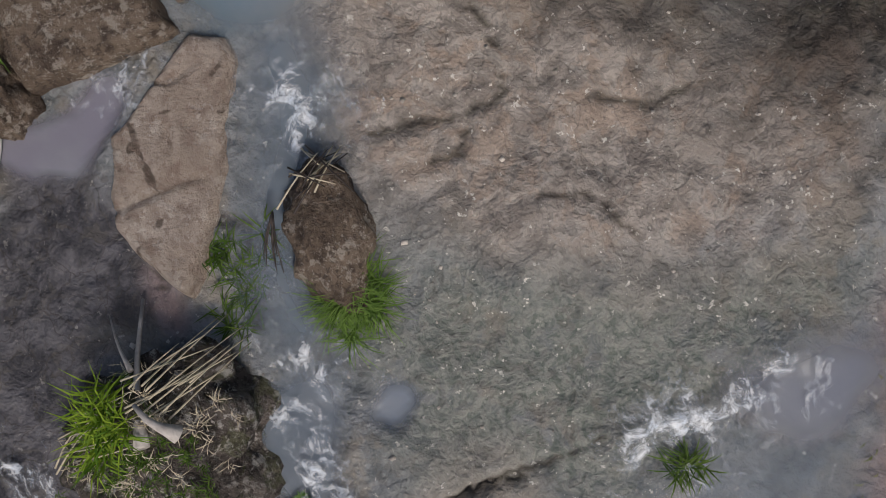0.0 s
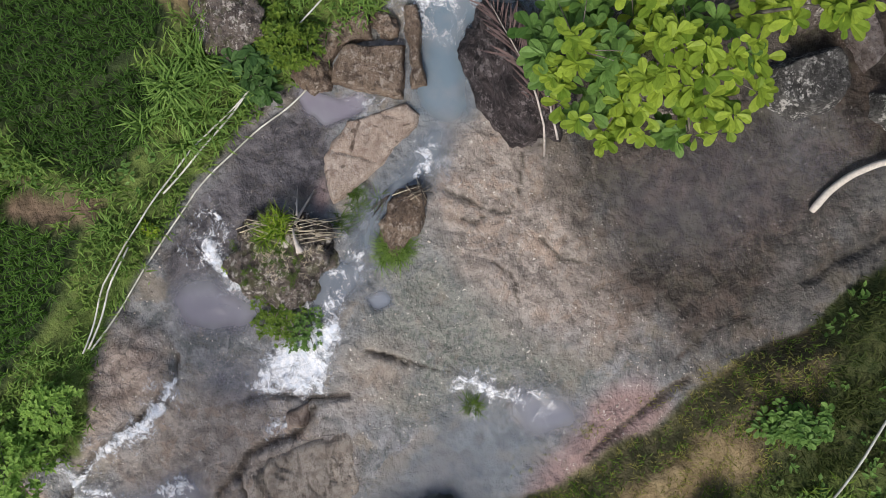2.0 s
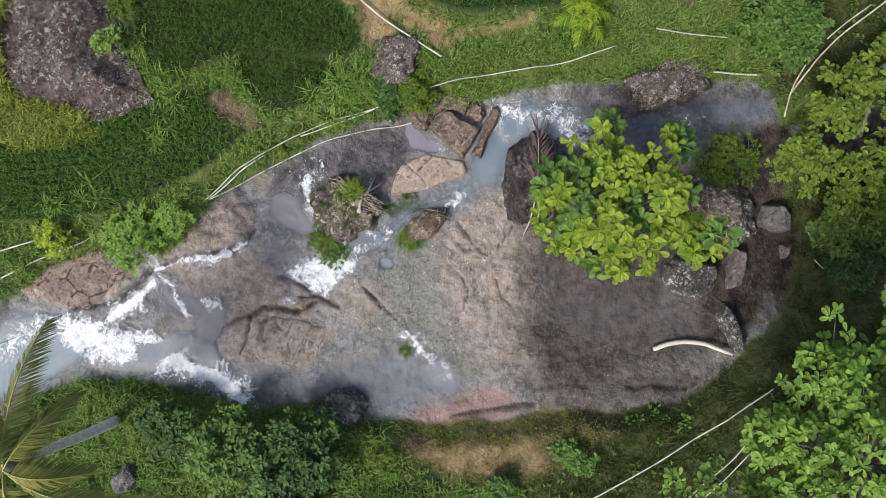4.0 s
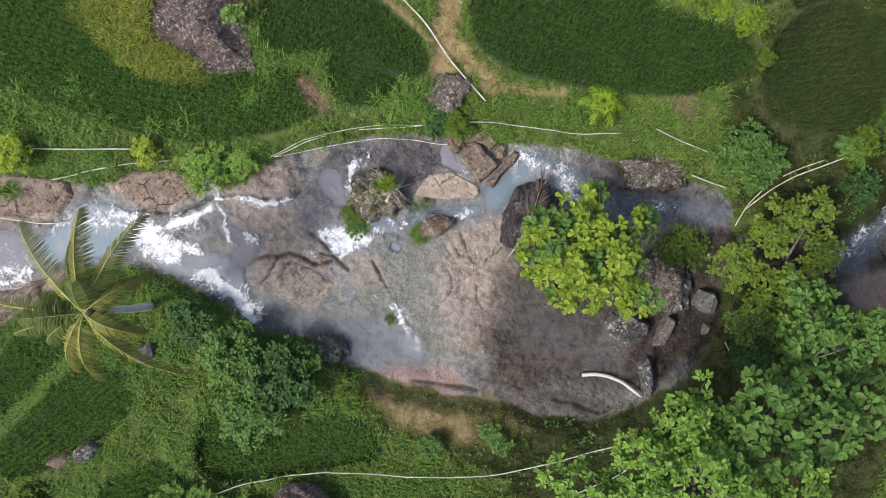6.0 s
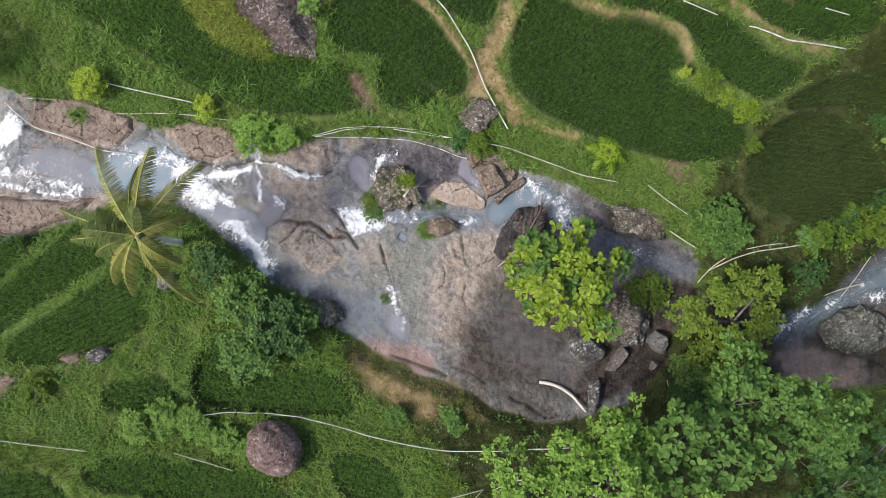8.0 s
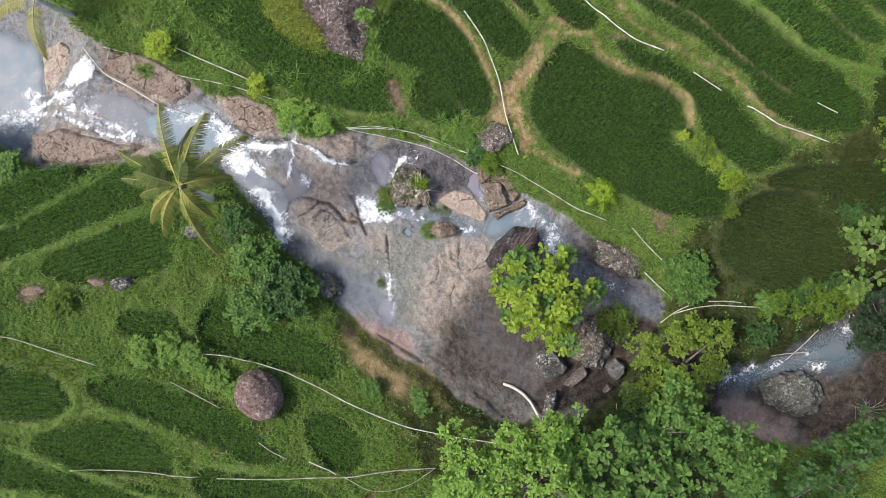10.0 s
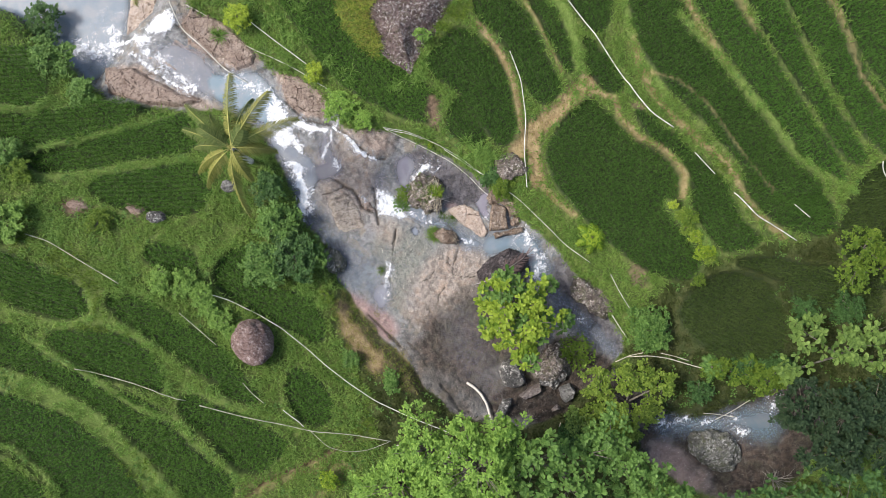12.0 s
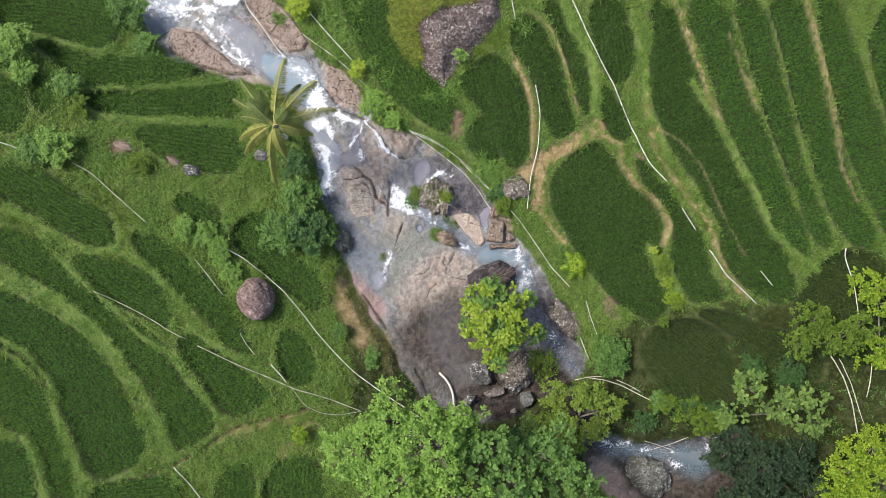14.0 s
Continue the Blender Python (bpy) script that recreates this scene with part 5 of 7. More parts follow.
def boulder_mesh(x, y, rx, ry, rz, turn, material, seed, z=None, sink=0.35, rough=0.22, boxy=0.0):
    d = ICO_V.copy()
    if boxy:
        d = np.sign(d) * np.abs(d) ** (1 - boxy)
        d /= np.maximum(np.linalg.norm(d, axis=1, keepdims=True), 1e-6) ** 0.6
    grow = np.array([1 + rough * 1.5 * noise.noise(Vector(v * 1.1) + Vector((seed * 3.7, 0, 0))) + rough * 0.8 * noise.noise(Vector(v * 2.6) + Vector((0, seed * 2.1, 0))) + rough * 0.4 * noise.noise(Vector(v * 6.5) + Vector((0, 0, seed))) + rough * 0.2 * noise.noise(Vector(v * 15 + np.array([seed, 0, 0]))) for v in d])
    d = d * grow[:, None] * [rx, ry, rz]
    c, s = math.cos(radians(turn)), math.sin(radians(turn))
    d = np.stack([c * d[:, 0] - s * d[:, 1], s * d[:, 0] + c * d[:, 1], d[:, 2]], -1)
    z = float(ground_at(x, y)[0]) if z is None else z
    d += [x, y, z + rz * (1 - 2 * sink)]
    return mesh_of("boulder", d, ICO_F, material), d


def boulder(label, x, y, rx, ry, rz, turn, material, seed, name="boulder", z=None, sink=0.35, rough=0.22, boxy=0.0):
    me, d = boulder_mesh(x, y, rx, ry, rz, turn, material, seed, z, sink, rough, boxy)
    return single(name, me, label, "boulder"), d


def slab(label, poly, high, material, seed, name="rock_slab", slope=0.07, relief=(0.7, 0.16), ragged=0.16, ridge=None, cracks=()):
    """A block of bedrock with a flat, pitted top and steep, broken sides."""
    p = np.array(poly)
    xs, ys = np.arange(p[:, 0].min() - 0.15, p[:, 0].max() + 0.15, 0.045), np.arange(p[:, 1].min() - 0.15, p[:, 1].max() + 0.15, 0.045)
    x, y = np.meshgrid(xs, ys)
    d = depth_in(x, y, poly) + ragged * lump(x, y, 2.5 * ragged, 3, seed)
    z = ground_at(p[:, 0].mean(), p[:, 1].mean())[0] - 0.25 + (high + 0.25) * ease(d, -0.05, slope)
    z = z + (relief[1] * lump(x, y, relief[0], 4, seed + 1) + 0.05 * lump(x, y, 0.15, 2, seed)) * ease(d, 0, 0.2)
    for line in cracks:
        z = z - 0.07 * (1 - ease(off_line(x, y, line) + 0.05 * lump(x, y, 0.3, 3, seed), 0.0, 0.045))
    if ridge is not None:
        u, v = x * math.cos(ridge) + y * math.sin(ridge), y * math.cos(ridge) - x * math.sin(ridge)
        fold = np.abs(lump(u * 0.55 + 0.8 * lump(x, y, 0.9, 3, 2), v + 1.0 * lump(x, y, 1.1, 3, 4), 0.55, 4, 5))
        z = z - 0.10 * (1 - ease(fold, 0.0, 0.022)) * ease(d, 0, 0.3)
    keep = d > -0.1
    cell = (keep[:-1, :-1] & keep[1:, :-1] & keep[:-1, 1:] & keep[1:, 1:]).ravel()
    m = len(xs)
    c = (np.arange(len(ys) - 1)[:, None] * m + np.arange(m - 1)[None]).ravel()[cell]
    used, back = np.unique(np.stack([c, c + 1, c + m + 1, c + m], -1), return_inverse=True)
    me = mesh_of(name, np.stack([x, y, z], -1).reshape(-1, 3)[used], back.reshape(-1, 4), material)
    single(name, me, label, "rock")
    return np.stack([x, y, z], -1).reshape(-1, 3)[used]


# ---- boulders and slabs ----
slab("brown pitted sandstone slab beside the channel", [(5.16, 2.25), (5.12, 0.62), (3.77, 0.84), (4.24, 2.63)], 0.42, SLAB, 1)
slab("cracked slab of warm tan bedrock beside the stream", [(3.74, 0.71), (3.38, 0.43), (2.85, 0.72), (2.13, 1.37), (1.95, 1.75), (1.46, 2.38), (1.3, 2.75), (1.77, 2.87), (2.25, 3.0), (2.6, 2.92), (3.45, 2.31), (3.55, 1.56)], 0.16, TAN_ROCK, 6, slope=0.14, relief=(0.5, 0.12), ragged=0.3, cracks=[
    [(2.7, 2.93), (2.57, 2.47), (2.39, 1.92), (2.3, 1.7)], [(3.07, 2.05), (2.66, 2.18)], [(3.02, 1.64), (2.72, 1.79)], [(3.58, 1.6), (3.38, 1.31), (3.35, 0.97)]])
slab("narrow upright strip of brown rock", [(6.02, 0.68), (6.01, 0.32), (4.05, 0.22), (3.99, 0.61)], 0.40, SLAB, 2)
slab("low brown rock ledge by the bank", [(5.91, 2.76), (6.15, 1.59), (5.29, 1.45), (5.13, 2.26), (4.5, 2.66), (4.46, 3.29)], 0.25, SLAB, 3)
slab("cracked brown rock shelf on the north bank", [(-8.19, 14.39), (-6.9, 13.89), (-5.13, 12.32), (-4.89, 11.09), (-5.32, 10.54), (-6.51, 10.54), (-7.34, 11.49), (-7.99, 12.02), (-8.15, 13.24)], 0.22, RAPIDS_ROCK, 1, slope=0.40)
slab("cracked brown rock shelf beside the rapids", [(-13.13, 19.91), (-10.82, 17.48), (-9.47, 15.67), (-9.87, 14.88), (-11.05, 14.68), (-12.14, 16.16), (-14.31, 18.73)], 0.22, RAPIDS_ROCK, 2, slope=0.40)
slab("cracked brown rock above the falls", [(-19.84, 16.86), (-17.92, 16.58), (-16.33, 15.36), (-14.93, 14.17), (-13.1, 13.23), (-15.08, 13.13), (-18.13, 13.85), (-20.1, 15.13)], 0.22, RAPIDS_ROCK, 3, slope=0.40)
slab("cracked brown rock above the falls", [(-14.03, 18.88), (-12.01, 19.26), (-10.47, 17.65), (-9.19, 15.69), (-9.7, 14.86), (-11.2, 15.39), (-12.47, 16.17)], 0.22, RAPIDS_ROCK, 4, slope=0.40)
slab("cracked brown rock on the north bank", [(-8.38, 13.72), (-6.39, 13.3), (-5.41, 11.39), (-5.94, 10.48), (-7.49, 11.22), (-8.3, 12.4)], 0.22, RAPIDS_ROCK, 5, slope=0.40)
slab("pale tan rock at the lip of the falls", [(-17.49, 21.88), (-16.09, 21.88), (-15.23, 20.64), (-14.95, 20.08), (-16.87, 18.99), (-18.44, 19.05)], 0.20, TAN_ROCK, 3, slope=0.25)
slab("grey brown rock in the rapids", [(-15.15, 18.33), (-13.36, 18.04), (-11.87, 15.96), (-11.69, 14.63), (-13.11, 14.68), (-15.14, 16.13), (-15.65, 17.39)], 0.14, RAPIDS_ROCK, 4, slope=0.5)
slab("brown rock between two white chutes", [(-17.56, 17.12), (-16.04, 17.29), (-14.86, 15.93), (-14.6, 15.03), (-15.83, 16.08)], 0.15, RAPIDS_ROCK, 0, slope=0.3)
slab("ridged dome of grey tan bedrock", rounded([(-5.35, 5.55), (-4.68, 4.82), (-4.30, 3.62), (-4.03, 2.77), (-4.75, 2.31), (-5.65, 2.21), (-6.28, 2.38), (-6.69, 3.94), (-6.83, 5.43)]), 0.12, DOME_ROCK, 7, slope=0.45, ragged=0.5, ridge=math.atan2(RIDGE[1][1] - RIDGE[0][1], RIDGE[1][0] - RIDGE[0][0]))
slab("low reddish rock below the small fall", [(-3.76, 4.34), (-3.47, 3.65), (-4.15, 3.81), (-4.35, 4.43)], 0.12, RAPIDS_ROCK, 2)
boulder("small pale stone on wet rock", 5.61, 1.18, 0.30, 0.40, 0.28, -40, SLAB, 4)
boulder("rounded brown stone below the bank", 4.6, 3.01, 0.55, 0.45, 0.35, 10, SLAB, 5)
_, island_skin = boulder("dark lichened boulder standing in the stream", 0.1, 4.1, 1.18, 1.22, 0.75, 20, BOULDER, 11, "stream_boulder", sink=0.4, rough=0.3)
_, oval_skin = boulder("small oval brown rock in the stream", 0.86, 1.05, 0.80, 0.48, 0.42, -25, SLAB, 12, "oval_rock", sink=0.4)
_, black_skin = boulder("black wet boulder with dead fronds on it", 4.13, -1.94, 1.75, 1.05, 1.15, 25, BLACK_ROCK, 13, "black_boulder", sink=0.35, boxy=0.2)
boulder("mossy dark boulder under the leafy tree", 4.58, -5.18, 1.5, 1.3, 0.9, 0, BOULDER, 14)
boulder("mossy dark boulder under the leafy tree", 6.35, -8.71, 1.3, 0.9, 0.8, 60, BOULDER, 15)
slab("flat grey boulder speckled with pale lichen", [(3.4, -7.75), (3.95, -8.0), (4.4, -9.6), (3.93, -9.95), (3.08, -9.93), (2.6, -9.6), (2.5, -8.5), (2.83, -8.0)], 0.75, SPECKLED, 3, "boulder", 0.30, (0.8, 0.25), 0.2)
slab("pinkish upright block of rock between grey boulders", [(5.1, -9.8), (5.24, -10.4), (3.92, -10.78), (3.5, -10.38), (4.3, -10.02)], 0.62, PINK_BLOCK, 2, "boulder", 0.14, (0.5, 0.12), 0.1)
slab("grey angular boulder over red water", [(7.05, -10.18), (7.4, -10.8), (7.15, -11.2), (6.5, -11.5), (6.3, -11.25), (6.22, -10.4)], 0.7, GREY_ROCK, 4, "boulder", 0.16, (0.6, 0.15), 0.12)
slab("small pale grey stone over red water", [(5.95, -11.4), (6.3, -11.72), (6.08, -11.9), (5.55, -11.92), (5.46, -11.7)], 0.45, PINK_BLOCK, 6, "boulder", 0.2, (0.4, 0.1), 0.1)
slab("long grey boulder speckled with lichen by the fallen log", [(3.15, -10.45), (2.92, -11.05), (2.35, -11.65), (1.57, -12.0), (1.5, -11.7), (1.88, -11.1), (2.43, -10.38)], 0.6, SPECKLED, 5, "boulder", 0.25, (0.6, 0.2), 0.15)
boulder("flat dark rock crusted with white lichen", 6.15, -9.25, 1.15, 0.8, 0.62, 40, SPECKLED, 16, rough=0.3)
boulder("dark lichened boulder under olive shrubs", 5.9, -8.92, 1.1, 0.8, 0.8, 30, BOULDER, 21)
boulder("wet dark boulder below the grassy bank", -6.95, 0.85, 0.75, 0.95, 0.55, 40, POOL_ROCK, 23)
boulder("purple brown boulder at the channel's edge", 9.8, -4.75, 1.60, 0.98, 0.62, -45, BOULDER, 24, rough=0.32)
boulder("round boulder, pale on top, red at its foot", -12.71, -3.29, 1.28, 1.48, 1.2, 10, FIELD_ROCK, 25, "field_boulder", sink=0.3, rough=0.08)
HUGE = [(-2.35, 17.41), (-1.94, 15.7), (-1.05, 13.74), (0.59, 12.03), (1.73, 13.42), (3.28, 14.4), (4.83, 15.38), (5.48, 16.6), (5.73, 18.24), (5.32, 20.68), (1.65, 21.9), (-1.82, 20.67)]
big_skin = slab("huge purple boulder half overgrown with yellow grass", HUGE, 0.85, HUGE_ROCK, 5, "huge_boulder", 1.9, (0.8, 0.34), 0.35)
boulder("grey speckled boulder in the dark pool", 15.6, -16.3, 1.75, 1.25, 0.7, -38, POOL_ROCK, 27, "pool_boulder")
boulder("dark lichened rock in the grass by the path", 5.85, 4.75, 0.95, 0.70, 0.38, -20, BOULDER, 28, rough=0.35)
boulder("pale stone lying on the rock ledge", 5.59, 1.34, 0.30, 0.20, 0.2, -20, GREY_ROCK, 29)
slab("bare pinkish brown rock in the terrace wall", rounded([(-23.6, 8.2), (-22.4, 8.3), (-21.3, 7.4), (-22.1, 7.0), (-23.4, 7.3)], 1), 0.22, WALL_ROCK, 4, slope=0.35, ragged=0.4)
boulder("pale rock in the terrace wall", -17.5, 5.89, 0.6, 0.4, 0.35, -15, SPECKLED, 31)
boulder("pale stone at the foot of the palm", -12.7, 7.07, 0.6, 0.4, 0.35, -15, GREY_ROCK, 32)
slab("bare pinkish brown rock in the terrace wall", rounded([(-19.7, 7.3), (-18.7, 6.9), (-18.0, 6.0), (-19.2, 6.0)], 1), 0.22, WALL_ROCK, 6, slope=0.35, ragged=0.4)
boulder("dark rock at the foot of the path", 5.35, 4.2, 0.35, 0.5, 0.3, 25, BOULDER, 34)

# ---- rice in its terraces ----
for n, (kind_of, poly, level) in enumerate(rows_of):
    p = np.array(poly)
    mid = p.mean(0)
    axis = np.linalg.svd(p - mid)[2][0]
    cross = np.array([-axis[1], axis[0]])
    u, v = np.meshgrid(np.arange(-22, 22, 0.23), np.arange(-22, 22, 0.29))
    u, v = u.ravel(), v.ravel()
    keep = (np.abs(u) < np.abs((p - mid) @ axis).max() + 0.4) & (np.abs(v) < np.abs((p - mid) @ cross).max() + 0.4)
    u, v = u[keep] + RNG.normal(0, 0.025, keep.sum()), v[keep] + RNG.normal(0, 0.025, keep.sum())
    v += 0.5 * lump(u, v * 0 + n, 6.0, 2, n % 8)
    x, y = mid[0] + u * axis[0] + v * cross[0], mid[1] + u * axis[1] + v * cross[1]
    d = depth_in(x, y, poly) + (0.1 if kind_of == "darkened" else 0.20 if mid[0] > 0 else 0.24) + 0.3 * lump(x, y, 1.2, 3, 6)
    thin = lump(x, y, 2.5, 3, (n + 2) % 8)
    ok = (d > 0.08) & (thin > -0.42) & (mask_at(lawn, x, y) < 0.4) & (mask_at(bare_mud, x, y) < 0.5) & (mask_at(path, x, y) < 0.4) & (np.abs(x) < 38) & (np.abs(y) < 30)
    x, y = x[ok], y[ok]
    if len(x):
        tall = 0.36 if kind_of == "young" else 0.42
        me = mesh_of("rice", *blades(np.c_[x, y, ground_at(x, y)], 13, tall, 0.030, 0.42, 0.035, 100 + n, 0.8), {"tall": RICE_DEEP if mid[0] > 0 else RICE, "young": RICE_YOUNG, "darkened": RICE_DULL}[kind_of], False)
        single("rice_crop", me, {"tall": "rows of dense green rice plants in a terrace", "young": "rows of young light green rice plants in a terrace", "darkened": "dull olive green rice plants in a terrace"}[kind_of], "rice", "rice terraces", "stuff")

# ---- grass of the banks and bunds ----
def scatter(count, x0, x1, y0, y1, seed):
    r = np.random.default_rng(seed)
    return r.uniform(x0, x1, count), r.uniform(y0, y1, count), r.random(count)


gx, gy, gr = scatter(64000, -36, 36, -26, 26, 5)
dry = lump(gx, gy, 4.0, 3, 2) - 0.5 * ease(gx, -16, -13) * ease(-gx, 0, 2) * ease(gy, 9, 11)
free = (mask_at(paddy, gx, gy) < 0.35) & (mask_at(inbed, gx, gy) < 0.15)
bare = np.maximum(np.maximum(mask_at(path, gx, gy), mask_at(soil, gx, gy)), mask_at(lawn, gx, gy))
free &= (gr > bare * 1.05) & (lump(gx, gy, 1.1, 3, 3) > -0.24)
# where the grass takes the darker, shade-carrying colour
shade = mask_at(darkened, gx, gy) > 0.4
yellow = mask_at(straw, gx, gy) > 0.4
sunny = free & (dry < 0.2) & ~yellow & (mask_at(darkened, gx, gy) < 0.4)
free &= (mask_at(darkened, gx, gy) < 0.4) | (gr > 0.3)
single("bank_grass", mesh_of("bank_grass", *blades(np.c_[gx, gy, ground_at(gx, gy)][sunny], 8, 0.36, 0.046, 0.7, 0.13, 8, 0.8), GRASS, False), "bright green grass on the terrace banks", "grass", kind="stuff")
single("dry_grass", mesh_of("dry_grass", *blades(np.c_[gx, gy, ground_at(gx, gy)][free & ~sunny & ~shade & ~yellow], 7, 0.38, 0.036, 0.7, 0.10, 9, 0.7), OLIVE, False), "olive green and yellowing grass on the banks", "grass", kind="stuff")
single("dull_shaded_grass", mesh_of("dull_shaded_grass", *blades(np.c_[gx, gy, ground_at(gx, gy)][free & shade & ~yellow], 11, 0.30, 0.032, 0.7, 0.14, 19, 0.5), GRASS_DULL_SHADE, False), "dark olive grass and weeds on the banks, shade in the colour", "grass", kind="stuff")
near_path = (mask_at(path, gx, gy) > 0.15) & (mask_at(paddy, gx, gy) < 0.3) & (gr > 0.35)
single("path_grass", mesh_of("path_grass", *blades(np.c_[gx, gy, ground_at(gx, gy)][near_path], 6, 0.16, 0.02, 0.9, 0.12, 10, 0.6), GRASS_DRY, False), "short straw coloured grass along the trodden paths", "grass", kind="stuff")

on_lawn = mask_at(lawn, gx, gy) > 0.3
single("lawn_grass", mesh_of("lawn_grass", *blades(np.c_[gx, gy, ground_at(gx, gy)][on_lawn], 8, 0.10, 0.025, 0.9, 0.16, 18, 0.6), GRASS, False), "short trodden light green grass on a terrace path", "grass", kind="stuff")

lx, ly, lr = scatter(46000, -32, 30, -19, 20, 61)
ok = (mask_at(lawn, lx, ly) > 0.2) & (mask_at(inbed, lx, ly) < 0.1) & (lump(lx, ly, 0.7, 3, 8) + 0.4 * (lr - 0.5) > 0.0)
single("bund_tufts", mesh_of("bund_tufts", *blades(np.c_[lx, ly, ground_at(lx, ly)][ok], 10, 0.30, 0.030, 0.8, 0.08, 62, 0.9), HEDGE, False), "light green grass tufts on the terrace bunds", "grass", kind="stuff")

sx, sy, sr = scatter(46000, -14, 14, -16, 12, 27)
ok = (mask_at(straw, sx, sy) + 0.4 * lump(sx, sy, 0.9, 3, 4) > 0.45) & (mask_at(inbed, sx, sy) < 0.15) & (mask_at(soil, sx, sy) + 0.3 * sr < 0.95)
for n, material in enumerate((GRASS_DRY, OLIVE)):
    pick = ok & ((sr > 0.5) == bool(n))
    single("straw_grass", mesh_of("straw_grass", *blades(np.c_[sx, sy, ground_at(sx, sy)][pick], 6, 0.15, 0.020, 0.8, 0.07, 28 + n, 0.6), material, False), "short olive yellow grass on the river's south bank", "grass", kind="stuff")

# lusher tufts along the bunds
bx, by, br = scatter(30000, -34, 34, -25, 25, 51)
ok = (mask_at(paddy, bx, by) < 0.25) & (mask_at(inbed, bx, by) < 0.05) & (mask_at(path, bx, by) < 0.2) & (mask_at(lawn, bx, by) < 0.2) & (mask_at(soil, bx, by) < 0.3) & (mask_at(straw, bx, by) < 0.3) & (mask_at(darkened, bx, by) < 0.3) & (lump(bx, by, 1.4, 3, 5) + 0.25 * (br - 0.5) > 0.10)
single("grass_tufts", mesh_of("grass_tufts", *blades(np.c_[bx, by, ground_at(bx, by) + 0.05][ok], 11, 0.46, 0.036, 0.7, 0.11, 52, 1.0), TALL_GRASS, False), "lush light green grass tufts along the terrace bunds", "grass", kind="stuff")

# taller weeds between grass: small broad leaves
wx, wy, wr = scatter(9000, -34, 34, -24, 24, 21)
ok = (mask_at(paddy, wx, wy) < 0.2) & (mask_at(inbed, wx, wy) < 0.1) & (lump(wx, wy, 3.0, 3, 6) > 0.02) & (mask_at(straw, wx, wy) < 0.3) & (mask_at(path, wx, wy) < 0.3)
wx, wy = wx[ok], wy[ok]
r_weed = np.random.default_rng(4)
at = np.repeat(np.c_[wx, wy, ground_at(wx, wy) + 0.12], 7, 0) + r_weed.normal(0, [0.09, 0.09, 0.05], (7 * len(wx), 3))
way = np.c_[r_weed.normal(0, 1, (len(at), 2)), r_weed.uniform(0.1, 0.8, len(at))]
single("weeds", mesh_of("weeds", *leaves(at, way, 0.20, 0.10, 0.3, 5, False), GREEN, False), "low broad leaved green weeds on the banks", "weeds", kind="stuff")


def clump(name, label, x, y, tufts, radius, length, width, material, seed, lean=0.7, arch=1.0, per=9, z=None, skin=None, category="grass"):
    r = np.random.default_rng(seed)
    px, py = x + r.normal(0, radius * 0.5, tufts), y + r.normal(0, radius * 0.5, tufts)
    pz = ground_at(px, py) if z is None else np.full(tufts, z)
    if skin is not None:
        far = (px[:, None] - skin[None, :, 0]) ** 2 + (py[:, None] - skin[None, :, 1]) ** 2
        pz = np.array([max([s for s in skin[f < 0.02, 2]] or [g]) for f, g in zip(far, ground_at(px, py))])
    me = mesh_of(name, *blades(np.c_[px, py, pz], per, length, width, lean, 0.03, seed, arch), material, False)
    return single(name, me, label, category)


# tall arching grass on the north bank
for n, (x, y, tufts) in enumerate([(4.95, 5.58, 3), (4.23, 6.03, 3), (3.5, 5.74, 3), (2.86, 6.18, 2), (3.26, 6.71, 2), (4.32, 5.93, 3), (4.42, 5.26, 3), (-11.48, 17.5, 4)]):
    clump("tall_grass", "clump of long arching green grass on the bank", x, y, tufts, 0.32, 0.95, 0.042, TALL_GRASS, 40 + n, 0.55, 1.3, 22)
for n, (x, y) in enumerate([(-6.21, 15.68), (1.35, 11.95), (-7.27, 17.88), (-6.12, 17.5), (-0.4, 11.59), (4.12, 6.04), (6.59, 15.92), (0.97, 11.68), (-7.27, 21.9), (-7.8, 19.6), (-9.2, 20.1), (-8.3, 17.4), (-6.6, 15.9), (-8.5, 22.2), (-4.5, 13.8), (-7.1, 16.6), (-3.7, 12.6), (-8.9, 18.8)]):
    clump("grass_clump", "tuft of pale green grass beside the rice", x, y, 7, 0.6, 0.75, 0.045, TALL_GRASS, 60 + n)
clump("yellow_grass", "yellow green grass tuft growing on the boulder", 0.81, 4.02, 11, 0.38, 0.50, 0.020, LIME, 70, 0.75, 1.0, 22, None, island_skin)
clump("stream_grass", "green grass hanging from the oval rock", 0.10, 1.30, 26, 0.46, 0.52, 0.012, GRASS, 71, 0.8, 1.3, 34)
tagged(clump("boulder_moss", "short olive moss and dry grass on the boulder", 0.05, 4.1, 55, 1.0, 0.12, 0.012, MOSS_GRASS, 75, 0.9, 0.8, 14, None, island_skin), kind="stuff")
tagged(clump("boulder_moss", "short straw coloured grass on the boulder", 0.3, 3.8, 45, 0.9, 0.16, 0.010, STRAW, 76, 0.9, 0.8, 8, None, island_skin), kind="stuff")
clump("stream_grass", "dark water grass in the stream", 1.42, 2.06, 14, 0.45, 0.35, 0.018, MOSS_GRASS, 72, 1.2, 0.3, 10)
clump("stream_grass", "dark water grass in the stream", 0.96, 2.38, 9, 0.3, 0.35, 0.018, MOSS_GRASS, 73, 1.2, 0.3, 10)
clump("stream_grass", "green water grass below a small cascade", -3.91, -0.43, 8, 0.3, 0.35, 0.018, MOSS_GRASS, 74, 1.2, 0.3, 10)
